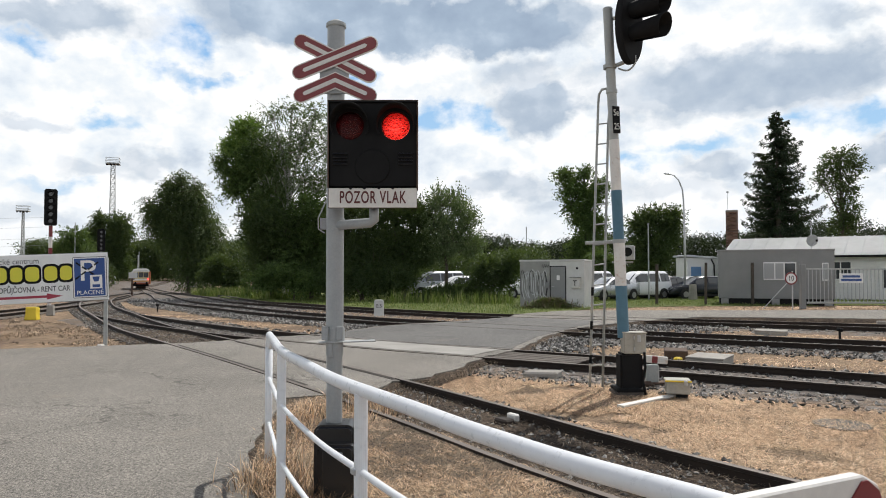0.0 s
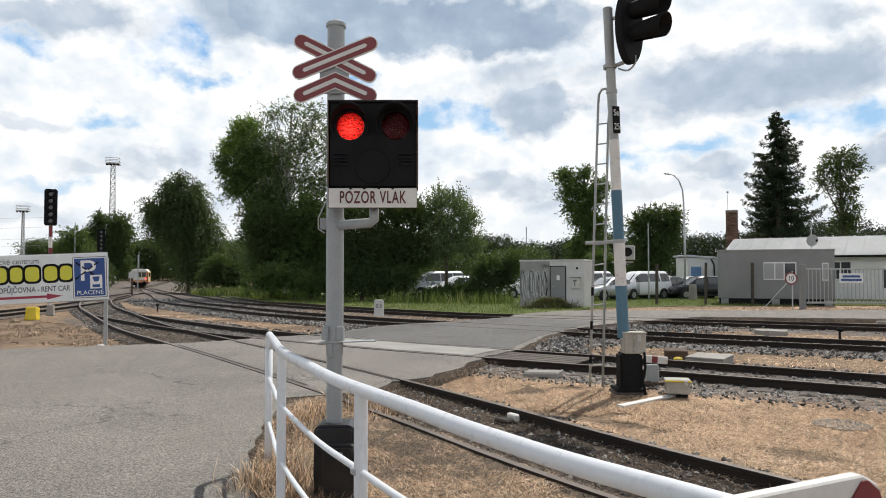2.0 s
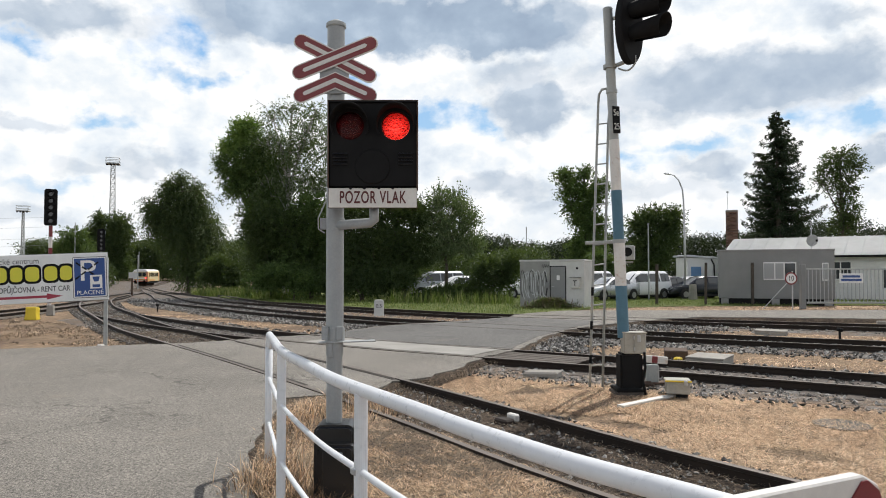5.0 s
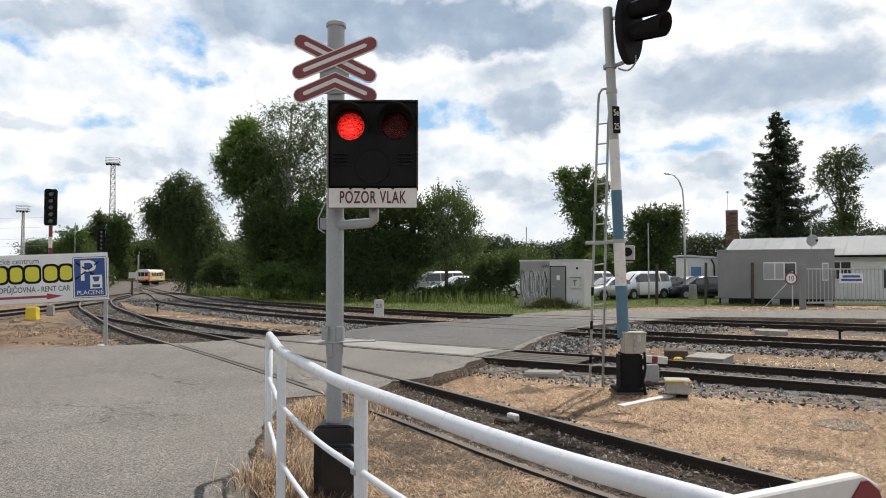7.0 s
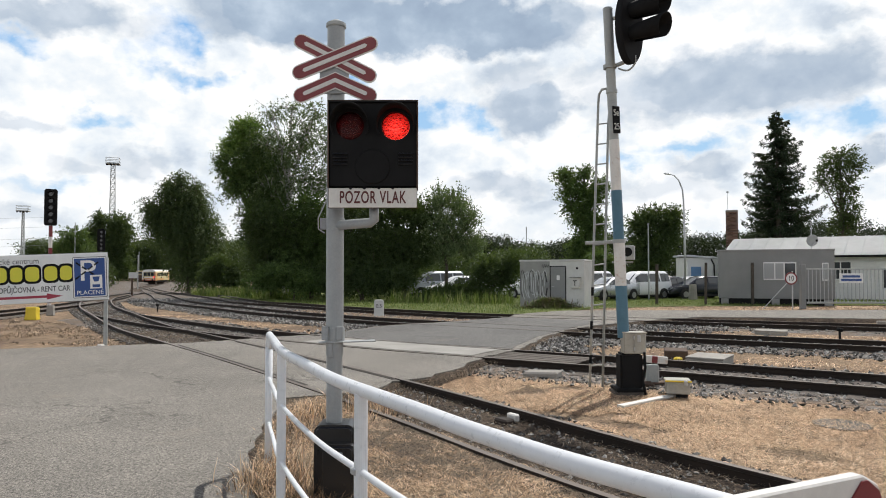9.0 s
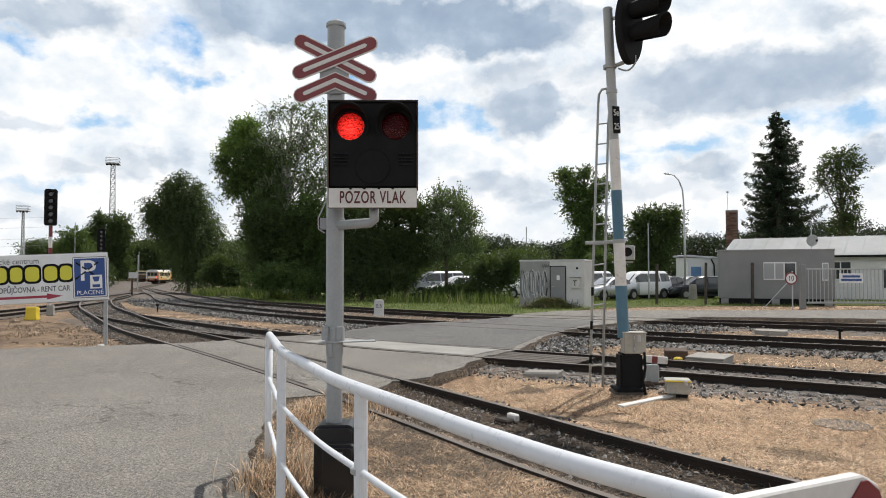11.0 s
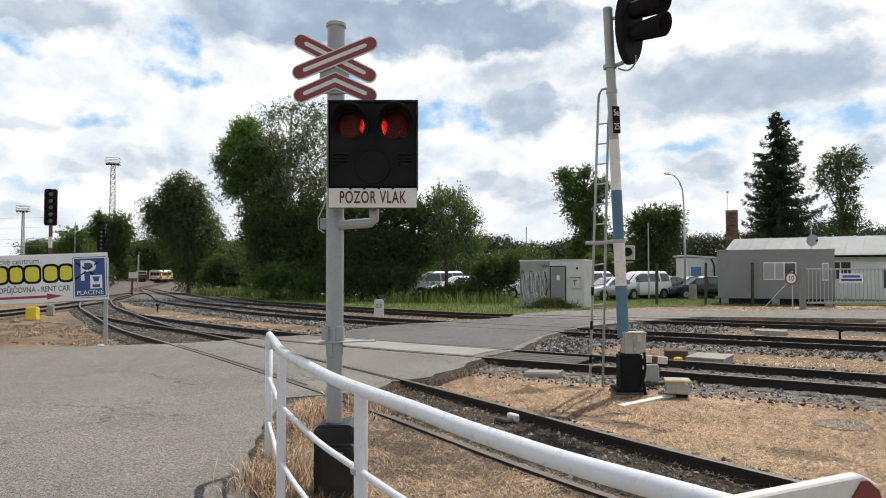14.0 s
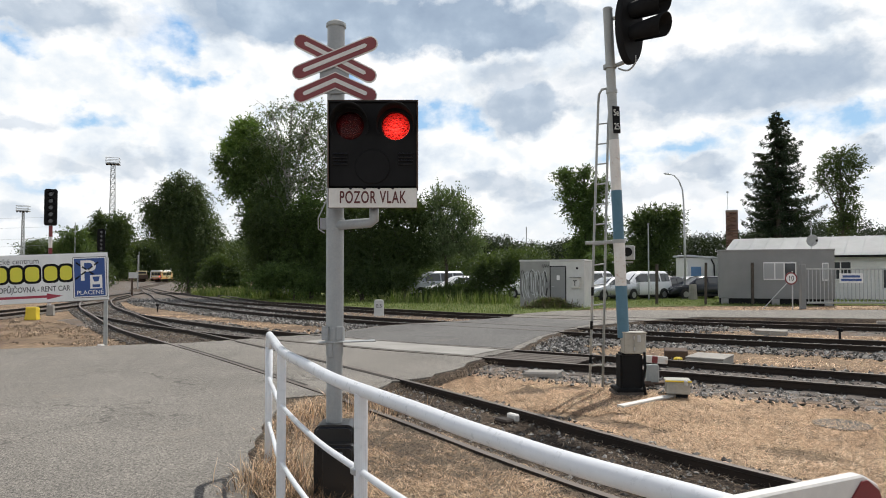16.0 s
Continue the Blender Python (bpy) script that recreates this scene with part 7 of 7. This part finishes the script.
    part("plate_bar", box(0.02, 0.5, 0.1, pose(-2.245, 0, 0.42)), M["ad_white"], t, "plain white bar")
    return t


G0 = SOIL + 0.03
CARS = [
    (10.6, 44.6, 34, "car_silver", "saloon", "pale silver saloon parked on grass"),
    (9.9, 49.0, 24, "car_white", "van", "white delivery van parked behind other cars"),
    (13.0, 46.2, 26, "car_white", "van", "white small van parked at an angle"),
    (15.2, 50.5, -70, "car_white", "estate", "white estate car in the second row"),
    (15.2, 47.6, 30, "car_black", "saloon", "black saloon parked in the row"),
    (17.1, 46.6, 8, "car_blue", "estate", "blue black estate car in the row"),
    (12.9, 53.0, 10, "car_white", "saloon", "white saloon in the second row"),
    (18.2, 51.0, 66, "car_silver", "saloon", "silver saloon in the second row"),
    (1.0, 47.5, 24, "car_white", "estate", "white estate car behind bushes"),
    (3.2, 48.0, 20, "car_white", "saloon", "white saloon behind bushes"),
    (-0.6, 50.5, 20, "car_silver", "van", "silver van behind bushes"),
    (5.6, 48.4, 24, "car_white", "saloon", "white saloon behind the hut"),
]
for x, y, turn, paint, style, label in CARS:
    car(pose(x, y, G0, 0, 0, turn), paint, style, label)
tagged(part("grey_bollard", cyl(0.28, 1.0, None, 0.22, 14, 0.03), M["concrete"], at=pose(16.0, 44.6, G0)), "grey concrete lamp footing in the car park", "bollard")


# ---- train ----
def railcar():
    """A two-axle railcar; its nose points along +y, its tail faces the camera."""
    t = thing("railcar", pose(-51.2, 118, -1.3, 0, 0, 24), "cream and orange diesel railcar with white roof", "railcar")
    L, W = 13.9, 3.0
    hull = [(-W / 2, 0.95), (W / 2, 0.95), (W / 2, 2.9), (W / 2 - 0.35, 3.3), (-W / 2 + 0.35, 3.3), (-W / 2, 2.9)]
    part("body", plate(hull, L, pose(0, L, 0), 0.06), M["train_yellow"], t, "cream yellow body")
    part("roof", plate([(-W / 2 + 0.1, 2.95), (W / 2 - 0.1, 2.95), (W / 2 - 0.3, 3.38), (0.6, 3.5), (-0.6, 3.5), (-W / 2 + 0.3, 3.38)], L + 0.1, pose(0, L + 0.05, 0), 0.05), M["train_white"], t, "white roof")
    part("end_panel", box(W + 0.02, 0.06, 0.8, pose(0, -0.02, 0.95), 0.02), M["train_white"], t, "pale end panel")
    part("end_stripe", box(W + 0.03, 0.04, 0.26, pose(0, -0.035, 1.22), 0.01), M["train_orange"], t, "orange end stripe")
    part("skirt", box(W + 0.03, 0.08, 0.3, pose(0, -0.03, 0.85), 0.02), M["train_red"], t, "red brown skirt")
    for x in (-1.36, 1.36):
        part("corner", box(0.26, 0.08, 1.9, pose(x, -0.02, 1.1), 0.02), M["train_white"] if x < 0 else M["train_red"], t, "painted corner panel")
    for x in (-0.78, 0.0, 0.78):
        part("end_window", box(0.68, 0.05, 0.85, pose(x, -0.04, 2.0), 0.03), M["glass"], t, "dark end window")
    part("red_band", box(W + 0.04, L * 0.55, 0.4, pose(0, L * 0.3, 1.0), 0.02), M["train_orange"], t, "orange side band")
    for sgn in (-1, 1):
        for i in range(7):
            part("side_window", box(0.05, 1.15, 0.85, pose(sgn * (W / 2 + 0.0), 2.3 + i * 1.5, 1.95), 0.02), M["glass"], t, "dark side window")
        for yy in (1.1, L - 1.1):
            part("door", box(0.06, 0.9, 1.95, pose(sgn * (W / 2 + 0.005), yy, 0.9), 0.02), M["train_orange"], t, "orange door")
        part("tail_light", cyl(0.12, 0.06, pose(sgn * 1.1, -0.05, 1.72, 90), seg=14), M["tail_red"] if sgn > 0 else M["glass"], t, "glowing red tail light" if sgn > 0 else "unlit tail light")
        part("buffer", cyl(0.2, 0.45, pose(sgn * 0.88, -0.02, 1.02, 90), seg=14), M["black_paint"], t)
    for yy in (2.9, L - 2.9):
        w = part("wheelset", cyl(0.42, 1.6, pose(-0.8, 0, 0, 0, 90, 0), seg=22), M["rust"], t, at=pose(0, yy, 0.45))
    part("underframe", box(2.5, L - 1.2, 0.5, pose(0, L / 2, 0.5), 0.04), M["black_paint"], t)
    return t


RAILCAR = railcar()


def flat_wagon():
    t = thing("works_wagon", pose(-88.5, 205, -1.4, 0, 0, 28), "rusty brown works wagon standing on a far siding", "railway wagon")
    part("body", box(2.9, 9, 1.3, pose(0, 4, 0.9), 0.08), M["rust"], t)
    part("cab", box(2.8, 2.2, 1.2, pose(0, 3, 2.15), 0.1), M["train_yellow"], t)
    part("cab_window", box(2.2, 0.06, 0.6, pose(0, 1.88, 2.45), 0.02), M["glass"], t)
    for yy in (1.5, 6.5):
        part("wheelset", cyl(0.45, 1.6, pose(-0.8, yy, 0.48, 0, 90, 0), seg=18), M["rust"], t)


flat_wagon()


def yard_sign():
    x, y = -26.8, 60.0
    t = thing("yard_sign", pose(x, y, ground_z(x, y) - 0.1), "small pale board on a short dark post", "track sign")
    part("post", cyl(0.08, 1.7, None, seg=10), M["rust"], t)
    part("board", box(0.75, 0.05, 0.5, pose(0.1, -0.06, 1.55), 0.01), M["hut_white"], t)


yard_sign()


# ---- what moves ----
def motions():
    # the clouds drift slowly
    walk(BACKDROP, [(0.0, pose(0, 0, 0)), (8.0, pose(0, 0, 0, 0, 0, 0.5)), (16.0, pose(0, 0, 0, 0, 0, 1.0))])
    # the railcar runs away along its track
    walk(RAILCAR, [(0.0, pose(-51.2, 118, -1.3, 0, 0, 24)), (2.0, pose(-56.3, 129, -1.3, 0, 0, 21)), (4.0, pose(-61.0, 140, -1.33, 0, 0, 16)), (7.0, pose(-66.9, 155, -1.34, 0, 0, 9)), (9.0, pose(-68.9, 163, -1.35, 0, 0, 9)), (12.0, pose(-73.7, 177, -1.36, 0, 0, 9)), (14.0, pose(-77.0, 186, -1.36, 0, 0, 9)), (16.0, pose(-80.5, 195, -1.36, 0, 0, 9))])
    # the lit lamp changes between the two lenses, 1.33 s for a full turn
    rows = [(0.0, pose(*LAMP_RIGHT))]
    for k in range(13):
        for t0, t1, a, b in ((0.13, 0.2, LAMP_RIGHT, LAMP_LEFT), (0.69, 0.77, LAMP_LEFT, LAMP_RIGHT)):
            if t1 + 1.3275 * k < 16.0:
                rows += [(t0 + 1.3275 * k, pose(*a)), (t1 + 1.3275 * k, pose(*b))]
    rows.append((16.0, pose(*LAMP_RIGHT)))
    walk(LAMP, rows)
    # crowns sway a little in the wind
    for i, crown in enumerate(CROWNS[:10]):
        sway = 0.35 if i in (3, 4, 9) else 0.18
        walk(crown, [(s * 1.0, pose(0, 0, 0, 0.4 * sway * math.sin(1.3 * s + i), sway * math.sin(1.9 * s + 2 * i), 0)) for s in range(17)])


motions()
